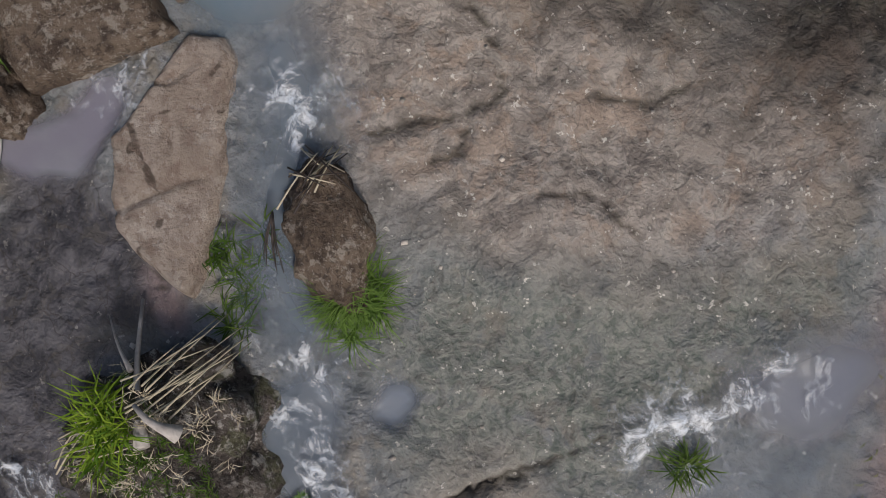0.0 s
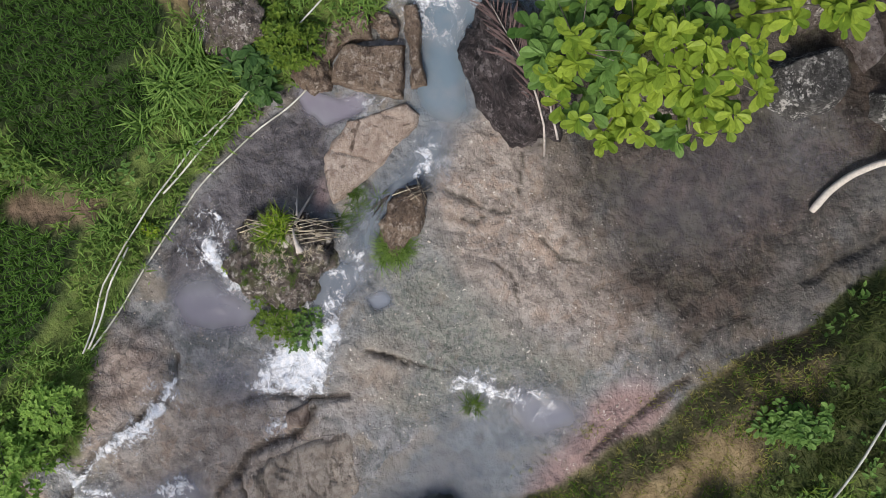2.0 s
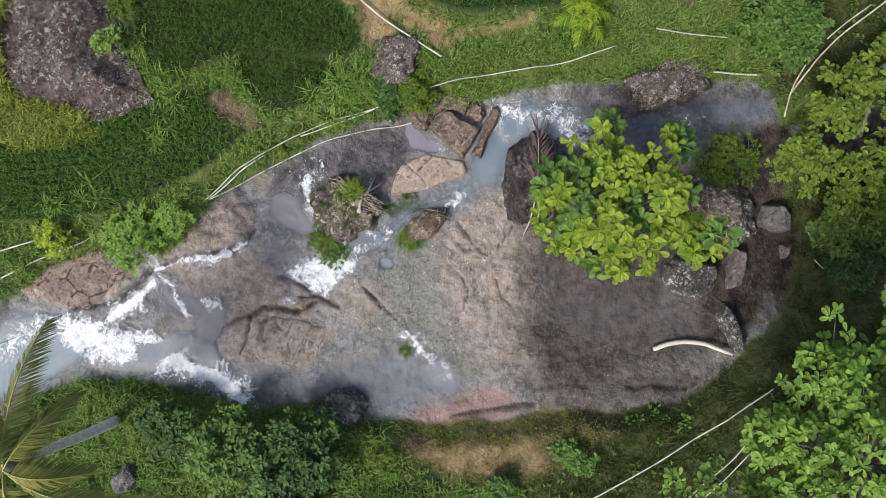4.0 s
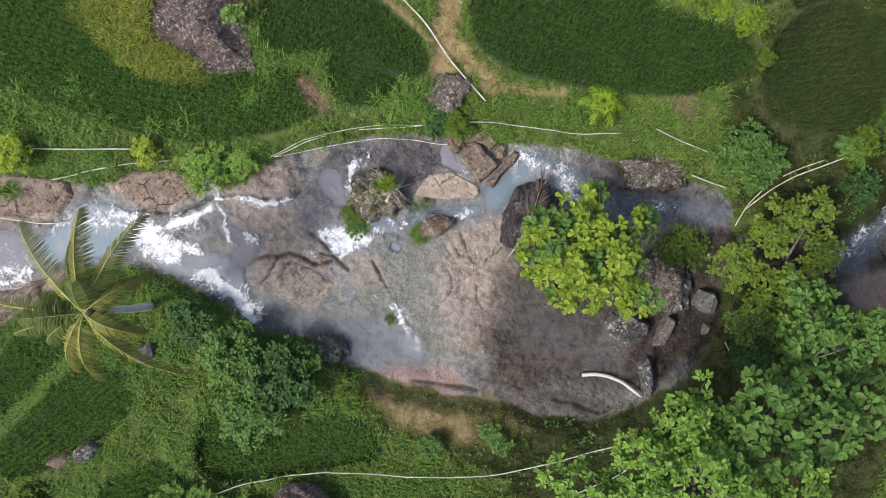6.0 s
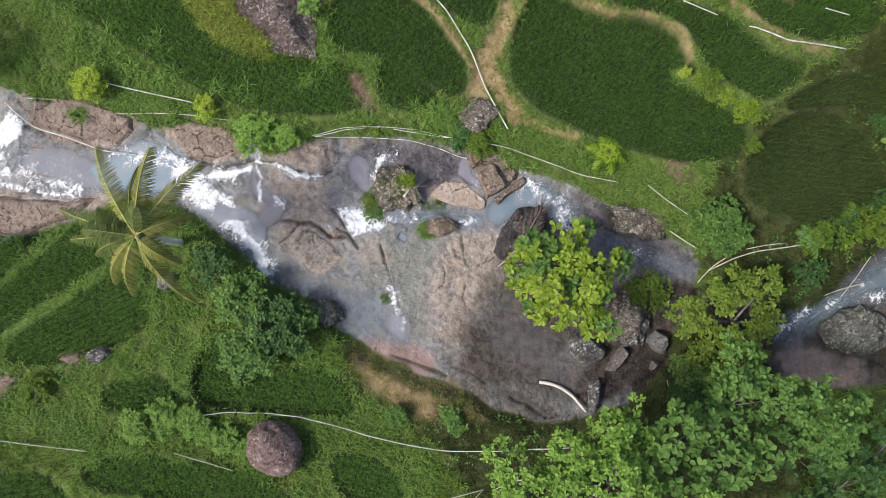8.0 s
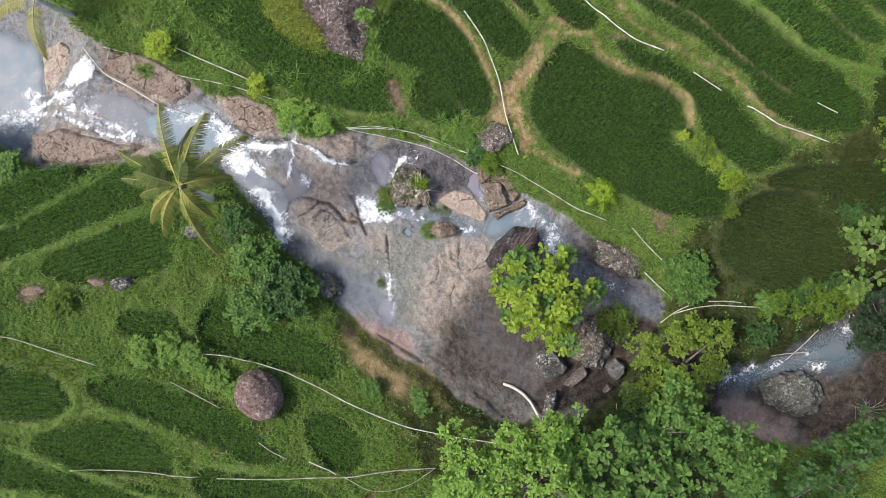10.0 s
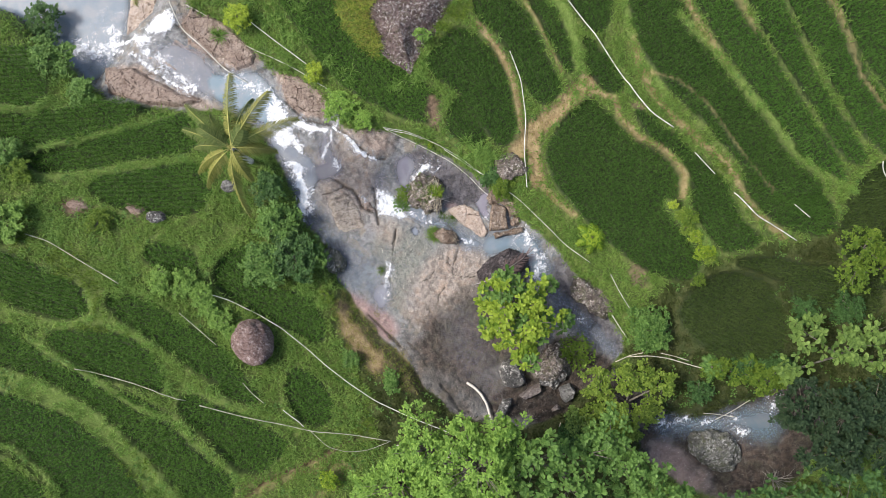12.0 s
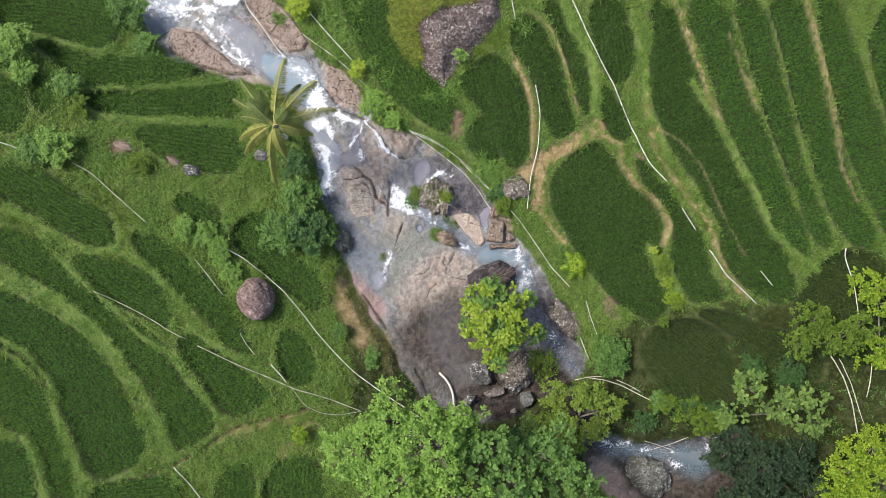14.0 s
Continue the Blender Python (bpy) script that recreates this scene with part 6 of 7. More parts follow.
YELLOW_PATCH = [(-3.31, 20.58), (-3.39, 16.93), (-2.83, 15.23), (-1.93, 13.93), (-1.12, 13.12), (-1.04, 14.42), (-1.36, 16.2), (-0.19, 17.02), (1.23, 17.51), (2.86, 18), (4.49, 18.4), (5.09, 19.38), (4.89, 21.01)]
p = np.array(YELLOW_PATCH)
cells_of = {}
for x, y, z in big_skin:
    k = (int(x // 0.12), int(y // 0.12))
    cells_of[k] = max(z, cells_of.get(k, -9))
yx, yy, yr = scatter(5200, p[:, 0].min(), p[:, 0].max(), p[:, 1].min(), p[:, 1].max(), 83)
ok = depth_in(yx, yy, YELLOW_PATCH) + 0.5 * lump(yx, yy, 0.8, 3, 2) > 0.05
yx, yy, yr = yx[ok], yy[ok], yr[ok]
yz = np.maximum(ground_at(yx, yy), [cells_of.get((int(x // 0.12), int(y // 0.12)), -9) for x, y in zip(yx, yy)])
for n, (material, words) in enumerate([(YELLOW_GRASS, "yellow grass growing over the huge boulder"), (GRASS_DRY, "straw coloured grass growing over the huge boulder"), (OLIVE, "olive weeds growing over the huge boulder")]):
    pick = (yr * 3).astype(int) == n
    if n == 0:
        pick |= yr > 0.85
    single("yellow_grass", mesh_of("yellow_grass", *blades(np.c_[yx, yy, yz][pick], 7, 0.40, 0.045, 0.7, 0.08, 84 + n, 0.7), material, False), words, "grass", kind="stuff")

# ---- shrubs and trees ----
def bush(label, x, y, radius, high, material, seed, leaf=(0.16, 0.08), sprays=60, broad=False, name="shrub", category="shrub"):
    z = float(ground_at(x, y)[0])
    r = np.random.default_rng(seed)
    lobes = [(x, y, z + high * 0.55, radius * 0.75, radius * 0.75, high * 0.45)]
    for k in range(4):
        a = k * 1.57 + r.uniform(0, 1)
        lobes.append((x + math.cos(a) * radius * 0.55, y + math.sin(a) * radius * 0.55, z + high * r.uniform(0.3, 0.6), radius * r.uniform(0.4, 0.6), radius * r.uniform(0.4, 0.6), high * 0.35))
    return tree(name, label, category, (x, y), lobes, material, leaf, sprays, 7, 0.05, seed, broad)


BUSHES = [
    ("rounded lime green shrub on the bank", -9.89, 17.87, 1.05, 1.6, LIME_BALL, 0.17),
    ("small lime green shrub on the bank", -5.58, 13.29, 0.75, 1.2, LIME_BALL, 0.16),
    ("bushy bright green shrub over the rock bank", -4.42, 10.79, 1.2, 1.4, FRESH, 0.17),
    ("small green shrub over the rock bank", -3.08, 9.68, 0.75, 0.9, FRESH, 0.14),
    ("small lime green plant by the pipes", 0.97, 7.32, 0.22, 0.4, LIME, 0.14),
    ("leafy green shrub below the fall", -1.42, 4.36, 0.70, 0.55, OLIVE, 0.10),
    ("leafy green shrub below the fall", -1.69, 3.7, 0.60, 0.45, GREEN, 0.10),
    ("tiny lime green plant on wet rock", -0.05, 5.41, 0.20, 0.3, LIME, 0.12),
    ("green shrub by the stream pipes", 5.14, 3.35, 0.75, 0.9, OLIVE, 0.16),
    ("dark leafy shrub by the stream pipes", 4.53, 4.25, 0.55, 0.6, DEEP, 0.26),
    ("dark green shrub on the river bank", -10.12, 6.39, 1.1, 1.4, DEEP, 0.25),
    ("dark green shrub on the river bank", -9.74, 3.93, 1.5, 1.8, GREEN, 0.25),
    ("dark green shrub on the river bank", -9.19, 1.69, 1.8, 2.0, DEEP, 0.25),
    ("mid green shrub on the river bank", -11.02, 1.49, 1.6, 1.8, GREEN, 0.25),
    ("mid green shrub on the river bank", -8.01, 1.42, 1.1, 1.4, GREEN, 0.16),
    ("green shrub at the channel's bend", 12.4, -7.43, 1.5, 1.8, GREEN, 0.22),
    ("olive shrub growing over boulders", 7.76, -8.16, 1.3, 1.3, OLIVE, 0.12),
    ("green shrub by the round rice field", 12.72, -7.78, 1.3, 1.5, GREEN, 0.16),
    ("grey green hedge between terraces", -17.74, 1.68, 0.9, 1.1, HEDGE, 0.16),
    ("grey green hedge between terraces", -16.39, 1.28, 1.0, 1.1, HEDGE, 0.16),
    ("grey green hedge between terraces", -15.4, 0.28, 0.9, 1.0, HEDGE, 0.16),
    ("green shrub in the terrace hedge", -14.49, -1.52, 0.9, 1.0, HEDGE, 0.16),
    ("light green shrub in the terrace hedge", -13.8, -2.44, 0.7, 0.9, HEDGE, 0.16),
    ("light green shrub in the terrace hedge", -15.13, -0.6, 0.7, 0.9, HEDGE, 0.16),
    ("green shrub among the terraces", -26.81, 7.49, 1.6, 1.6, HEDGE, 0.22),
    ("green shrub among the terraces", -28.33, 7.27, 1.2, 1.3, GREEN, 0.22),
    ("grey green shrub among the terraces", -30.07, 14.82, 1.6, 1.8, HEDGE, 0.22),
    ("grey green shrub among the terraces", -29.4, 12.98, 1.0, 1.2, HEDGE, 0.22),
    ("green shrub among the terraces", -26.31, 12.03, 1.1, 1.2, GREEN, 0.22),
    ("green shrub among the terraces", -25.47, 10.4, 0.9, 1.0, OLIVE, 0.18),
    ("green shrub above the falls", -22.81, 17.98, 1.5, 1.6, GREEN, 0.22),
    ("green shrub above the falls", -21.23, 15.28, 1.1, 1.2, GREEN, 0.22),
    ("green shrub above the falls", -23.57, 20.85, 1.6, 1.8, DEEP, 0.18),
    ("green bush in the terrace wall", -21.12, 6.32, 0.9, 0.9, OLIVE, 0.16),
    ("broad dark leaves of a low plant by the pipes", 4.89, 4.37, 0.5, 0.5, DEEP, 0.34),
    ("broad dark leaves of a low plant by the pipes", 4.35, 4.35, 0.35, 0.4, DEEP, 0.34),
    ("bright leafy shrub over the pipes", 5.24, 3.46, 0.75, 0.8, OLIVE, 0.16),
    ("dark green shrub by the dark pool", 17.9, -11.05, 1.0, 1.1, DEEP, 0.2),
    ("dark green shrub by the dark pool", 19.96, -11.6, 1.2, 1.2, DEEP, 0.2),
    ("dark green shrub by the dark pool", 14.93, -12.01, 0.9, 0.9, DEEP, 0.2),
    ("dark green shrub in the corner of the field", 22.4, -8.11, 1.0, 1.0, DEEP, 0.2),
    ("dark green shrub in the corner of the field", 24.95, -8.49, 1.2, 1.2, DEEP, 0.2),
    ("weedy shrub on the south bank", -6.89, -5.61, 0.7, 0.7, GREEN, 0.16),
    ("weedy shrub on the south bank", -4.66, -7.84, 0.6, 0.6, GREEN, 0.22),
    ("weedy shrub on the south bank", -4.52, -7.29, 0.5, 0.5, GREEN, 0.22),
    ("yellow green bush by the river's edge", -7.75, -1.35, 0.6, 0.6, OLIVE, 0.12),
    ("yellow green shrub beside a rice terrace", 16.89, -3.29, 0.7, 0.8, LIME, 0.14),
    ("yellow green shrub beside a rice terrace", 16.29, -0.91, 0.6, 0.8, OLIVE, 0.20),
    ("low yellow green bush on a terrace bund", 15.56, 0.12, 0.35, 0.5, LIME_BALL, 0.13),
    ("low yellow green bush on a terrace bund", 15.9, -0.55, 0.45, 0.6, YELLOW_OLIVE, 0.14),
    ("low yellow green bush on a terrace bund", 16.1, -1.45, 0.50, 0.6, YELLOW_OLIVE, 0.14),
    ("low yellow green bush on a terrace bund", 16.5, -2.1, 0.50, 0.6, LIME_BRIGHT, 0.14),
    ("low yellow green bush on a terrace bund", 17.1, -3.77, 0.45, 0.5, YELLOW_OLIVE, 0.14),
    ("low green bush on a terrace bund", 16.15, -4.88, 0.50, 0.6, OLIVE, 0.14),
    ("muted green shrub under the spreading trees", 7.3, -13.0, 1.5, 1.6, LEAF_MUTED, 0.24),
    ("muted green shrub under the spreading trees", 8.7, -14.3, 1.4, 1.5, LEAF_MUTED, 0.24),
    ("dark green shrub under the spreading trees", 6.2, -13.3, 1.1, 1.2, DEEP, 0.2),
    ("small lime green shrub beside the big tree", -9.5, -12.82, 0.7, 0.9, LIME, 0.16),
]
for n, (label, x, y, radius, high, material, size) in enumerate(BUSHES):
    bush(label, x, y, radius, high, material, 200 + n, (size, size * 0.5), min(150, 1.7 / (size * size * 0.5)), size > 0.2)

# plant on the huge boulder
top_x, top_y = 1.67, 14.13
top_z = cells_of.get((int(top_x // 0.12), int(top_y // 0.12)), float(ground_at(top_x, top_y)[0]))
tree("shrub", "small fresh green plant growing on the huge boulder", "shrub", (top_x, top_y), [(top_x, top_y, top_z + 0.3, 0.5, 0.5, 0.35), (top_x + 0.4, top_y, top_z + 0.25, 0.35, 0.35, 0.3)], HEDGE, (0.2, 0.11), 60, 7, 0.03, 333)

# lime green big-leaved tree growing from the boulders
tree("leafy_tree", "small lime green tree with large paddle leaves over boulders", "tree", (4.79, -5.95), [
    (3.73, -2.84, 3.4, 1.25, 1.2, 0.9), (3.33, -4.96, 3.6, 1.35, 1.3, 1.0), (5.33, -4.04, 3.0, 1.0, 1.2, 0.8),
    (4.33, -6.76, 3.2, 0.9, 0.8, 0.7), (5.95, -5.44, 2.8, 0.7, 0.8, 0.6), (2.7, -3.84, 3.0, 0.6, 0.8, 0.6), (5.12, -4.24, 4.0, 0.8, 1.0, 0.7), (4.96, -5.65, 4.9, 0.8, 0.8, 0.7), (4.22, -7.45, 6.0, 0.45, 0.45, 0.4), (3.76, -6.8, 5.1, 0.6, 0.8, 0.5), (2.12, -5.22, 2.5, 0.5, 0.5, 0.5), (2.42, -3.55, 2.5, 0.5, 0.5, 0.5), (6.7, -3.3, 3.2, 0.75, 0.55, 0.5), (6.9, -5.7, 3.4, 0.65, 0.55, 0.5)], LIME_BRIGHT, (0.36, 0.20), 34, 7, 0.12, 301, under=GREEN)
# big spreading tree south of the pool
tree("spreading_tree", "large spreading green tree with broad leaves", "tree", (-1.22, -14.52), [
    (-4.35, -11.98, 8.5, 2.6, 2.6, 1.6), (-2.31, -10.28, 9.1, 2.4, 2.0, 1.6), (0.08, -11.5, 9.7, 2.6, 2.4, 1.8), (1.5, -10.3, 8.9, 1.7, 1.3, 1.3),
    (-2.31, -13.69, 8.9, 3.0, 2.0, 1.7), (0.75, -15.4, 9.1, 3.0, 2.2, 1.7)], TREE_LIGHT, (0.24, 0.125), 62, 7, 0.28, 302)
tree("shady_tree", "green tree with large leaves and open gaps", "tree", (5.36, -15.76), [
    (3.21, -11.99, 9.1, 2.2, 2.0, 1.5), (4.68, -14.04, 8.7, 2.2, 1.8, 1.5), (6.35, -12.64, 7.7, 1.4, 1.2, 1.1)], GREEN, (0.36, 0.20), 18, 7, 0.22, 312)
tree("valley_tree", "broad leaved green tree beside the dark pool", "tree", (8.86, -16.18), [
    (7.75, -12.24, 7.1, 1.5, 1.5, 1.2), (8.28, -14.38, 7.3, 1.6, 1.8, 1.3), (9.72, -16.17, 7.1, 2.0, 1.6, 1.2)], GREEN, (0.30, 0.16), 34, 7, 0.15, 303)
tree("large_leaved_tree", "tree with large pale green leaves on thin branches", "tree", (24.49, -11.95), [
    (21.25, -9.19, 4.6, 1.5, 1.2, 1.0), (23.15, -10.33, 4.8, 1.5, 1.3, 1.1), (25.05, -9.76, 4.6, 1.5, 1.0, 1.0), (19.95, -11.2, 4.0, 1.2, 0.9, 0.9), (25.43, -11.84, 4.6, 1.2, 1.0, 1.0)], LEAF_MUTED, (0.42, 0.25), 14, 6, 0.14, 304)
tree("dark_tree", "dense dark grey green tree by the dark pool", "tree", (23.67, -15.62), [
    (20.33, -13.5, 4.0, 1.8, 1.6, 1.4), (22.39, -14.49, 4.6, 2.0, 1.8, 1.6), (24.55, -14.27, 4.2, 1.8, 1.6, 1.4), (21.48, -16.57, 4.2, 2.0, 1.8, 1.5), (25.32, -16.96, 4.2, 2.0, 1.6, 1.4)], GREY_GREEN, (0.28, 0.16), 50, 8, 0.18, 305)
tree("bright_tree", "bright yellow green tree at the field's edge", "tree", (31.13, -15.47), [
    (27.71, -14.5, 4.8, 1.8, 1.6, 1.3), (29.42, -12.99, 5.0, 1.8, 1.6, 1.4), (29.99, -15.64, 5.0, 2.0, 1.8, 1.4), (26.95, -16.39, 4.6, 1.6, 1.4, 1.2), (31.89, -14.51, 4.8, 2.0, 1.8, 1.4)], LIME, (0.26, 0.14), 50, 7, 0.16, 306)
tree("pale_tree", "open crowned olive green tree with bare trunks", "tree", (28.49, -6.99), [
    (25.43, -4.64, 4.8, 1.5, 1.4, 1.1), (26.95, -5.78, 5.0, 1.4, 1.2, 1.1), (24.67, -6.16, 4.6, 1.1, 1.0, 1.0), (28.47, -5.02, 4.8, 1.2, 1.2, 1.0)], OLIVE, (0.22, 0.12), 60, 7, 0.12, 307)
tree("bright_tree", "bright yellow green tree at the field's edge", "tree", (31.21, -2.92), [
    (29.23, -2.37, 4.8, 1.5, 1.3, 1.1), (30.75, -3.51, 4.8, 1.6, 1.4, 1.1), (29.99, -6.54, 4.6, 1.4, 1.4, 1.0)], LIME, (0.26, 0.14), 40, 7, 0.12, 308)
tree("valley_tree", "olive green tree overhanging the dark pool", "tree", (20.19, -12.9), [
    (19.2, -11.97, 2.6, 1.4, 0.9, 0.9), (17.81, -11.38, 2.4, 1.2, 0.6, 0.8), (16.39, -10.7, 2.0, 1.2, 0.7, 0.7)], OLIVE, (0.22, 0.12), 90, 7, 0.1, 309, False)
tree("valley_tree", "dark green trees below the dark pool", "tree", (17.72, -21.13), [
    (13.57, -19.83, 3.8, 2.6, 1.8, 1.5), (17.83, -19.07, 3.8, 2.4, 1.6, 1.5), (21.71, -19.85, 4.2, 2.6, 2.0, 1.6), (8.74, -20.15, 4.6, 3.0, 2.4, 1.6)], DEEP, (0.36, 0.22), 15, 7, 0.18, 310)

tree("olive_tree", "spreading yellow olive tree between channel and dark pool", "tree", (10.83, -12.04), [
    (8.57, -10.11, 2.6, 1.1, 1.1, 0.9), (10.54, -10.09, 3.0, 1.4, 1.1, 1.0), (12.42, -10.83, 2.8, 1.2, 0.9, 0.9), (9.17, -12.05, 2.8, 1.1, 1.2, 0.9),
    (11.17, -12.28, 2.8, 1.0, 1.0, 0.9), (7.75, -11.95, 2.4, 0.7, 0.8, 0.7), (8.26, -13.38, 2.4, 0.8, 0.7, 0.7), (9.9, -13.3, 2.6, 1.0, 0.8, 0.8)], YELLOW_OLIVE, (0.25, 0.14), 56, 7, 0.14, 311)
# coconut palm
PALM_X, PALM_Y, PALM_TOP = -9.9, 7.95, 8.5
FOOT_X, FOOT_Y = -11.0, 8.45
palm_foot = float(ground_at(FOOT_X, FOOT_Y)[0])
palm = thing("coconut_palm", "young coconut palm with yellowing fronds and pale trunk", "palm", (FOOT_X, FOOT_Y, palm_foot))
stem = curved([(FOOT_X, FOOT_Y, palm_foot - 0.2), (FOOT_X + 0.25, FOOT_Y - 0.1, palm_foot + 2.5), (PALM_X - 0.2, PALM_Y + 0.1, palm_foot + 6), (PALM_X, PALM_Y, PALM_TOP)], 30)
part("trunk", mesh_of("trunk", *tube(stem, np.linspace(0.20, 0.12, 30) + 0.014 * (np.arange(30) % 2), 10), TRUNK_PALE), palm, "pale ringed trunk")
# each frond: where its tip hangs, how far it first rises
FRONDS = [
    (-9.45, 12.3, 7.5, 1.1, PALM), (-7.4, 10.75, 8.0, 1.5, PALM), (-6.2, 9.1, 7.4, 1.3, PALM), (-7.75, 7.55, 7.2, 1.2, PALM),
    (-10.7, 4.4, 4.4, 0.7, PALM), (-12.25, 6.35, 6.6, 1.1, PALM), (-12.6, 7.3, 6.6, 1.2, PALM), (-12.4, 11.15, 7.2, 1.1, PALM_GREEN),
    (-12.8, 9.8, 7.2, 1.2, PALM_GREEN), (-12.6, 8.8, 6.4, 1.0, PALM_GREEN), (-8.7, 10.9, 6.6, 0.9, PALM_GREEN),
    (-11.4, 10.6, 6.2, 0.8, PALM_GREEN), (-9.4, 6.1, 7.6, 1.6, PALM), (-11.2, 9.2, 9.3, 2.0, PALM_GREEN), (-9.0, 8.6, 9.5, 1.9, PALM_GREEN),
]
for n, (tip_x, tip_y, tip_z, up, leafage) in enumerate(FRONDS):
    way = math.atan2(tip_y - PALM_Y, tip_x - PALM_X)
    reach = math.hypot(tip_y - PALM_Y, tip_x - PALM_X) / 0.88
    rib, lobes_of = frond(np.array([PALM_X, PALM_Y, PALM_TOP]), way, reach, up, PALM_TOP + up - tip_z, 0.62, 110, 400 + n, 0.034, 0.95)
    leaf_rib = part("frond", mesh_of("frond", *rib, PALM_RIB), palm)
    part("blade", mesh_of("blade", *lobes_of, leafage, False), leaf_rib)
for n in range(6):
    a, b = n * 1.05, 0.22
    nut, _ = boulder_mesh(PALM_X + b * math.cos(a), PALM_Y + b * math.sin(a), 0.10, 0.10, 0.12, 0, PALM_GREEN, n, PALM_TOP - 0.35, 0.5, 0.05)
    part("coconut", nut, palm, "small green coconut")

# second palm, its frond tip over the falls
FAR_X, FAR_Y, FAR_TOP = -14.53, 22.05, 3.4
far_foot = float(ground_at(FAR_X, FAR_Y)[0])
far_palm = thing("coconut_palm", "coconut palm with yellow fronds beside the falls", "palm", (FAR_X, FAR_Y, far_foot))
part("trunk", mesh_of("trunk", *tube(curved([(FAR_X + 0.4, FAR_Y + 0.4, far_foot - 0.2), (FAR_X + 0.2, FAR_Y + 0.2, far_foot + 1.5), (FAR_X, FAR_Y, FAR_TOP)], 18), np.linspace(0.19, 0.13, 18), 10), TRUNK_PALE), far_palm, "pale ringed trunk")
for n, deg in enumerate([-118, 60, 95, 25, 130, 165]):
    rib, lobes_of = frond(np.array([FAR_X, FAR_Y, FAR_TOP]), radians(deg), 3.3, 1.0, 2.2, 0.55, 56, 460 + n, 0.045)
    leaf_rib = part("frond", mesh_of("frond", *rib, PALM_RIB), far_palm)
    part("blade", mesh_of("blade", *lobes_of, PALM, False), leaf_rib)


# small yellow palm on the bank
def small_palm(label, x, y, count, length, material, seed):
    z = float(ground_at(x, y)[0])
    root = thing("small_palm", label, "palm", (x, y, z))
    part("stem", mesh_of("stem", *tube([(x, y, z - 0.1), (x, y, z + 0.25), (x, y, z + 0.5)], [0.09, 0.08, 0.05], 8), BARK), root)
    for k in range(count):
        rib, lobes_of = frond(np.array([x, y, z + 0.45]), k * 2.4 + seed, length * (0.75 + 0.25 * math.sin(k * 1.9)), 0.8, 0.9, 0.34, 26, 500 + seed * 20 + k, 0.045)
        leaf_rib = part("frond", mesh_of("frond", *rib, LIME), root)
        part("blade", mesh_of("blade", *lobes_of, material, False), leaf_rib)


small_palm("bright yellow green young palm on the bank", 10.18, -0.9, 13, 1.25, LIME, 1)
small_palm("green young palm by the dark pool", 16.01, -10.58, 8, 1.2, GREEN, 2)
small_palm("green young palm among the shrubs", 18.34, -11.04, 8, 1.1, OLIVE, 3)

# ---- pipes across the fields ----
def pipe(label, line, radius, material, lift=0.05, name="water_pipe", group="water pipes", category="pipe", sides=7):
    q = on_ground(line, lift + radius, max(10, int(4 * np.linalg.norm(np.diff(np.array(line), axis=0), axis=1).sum())))
    return single(name, mesh_of(name, *tube(q, radius * 0.60, sides), material), label, category, group)


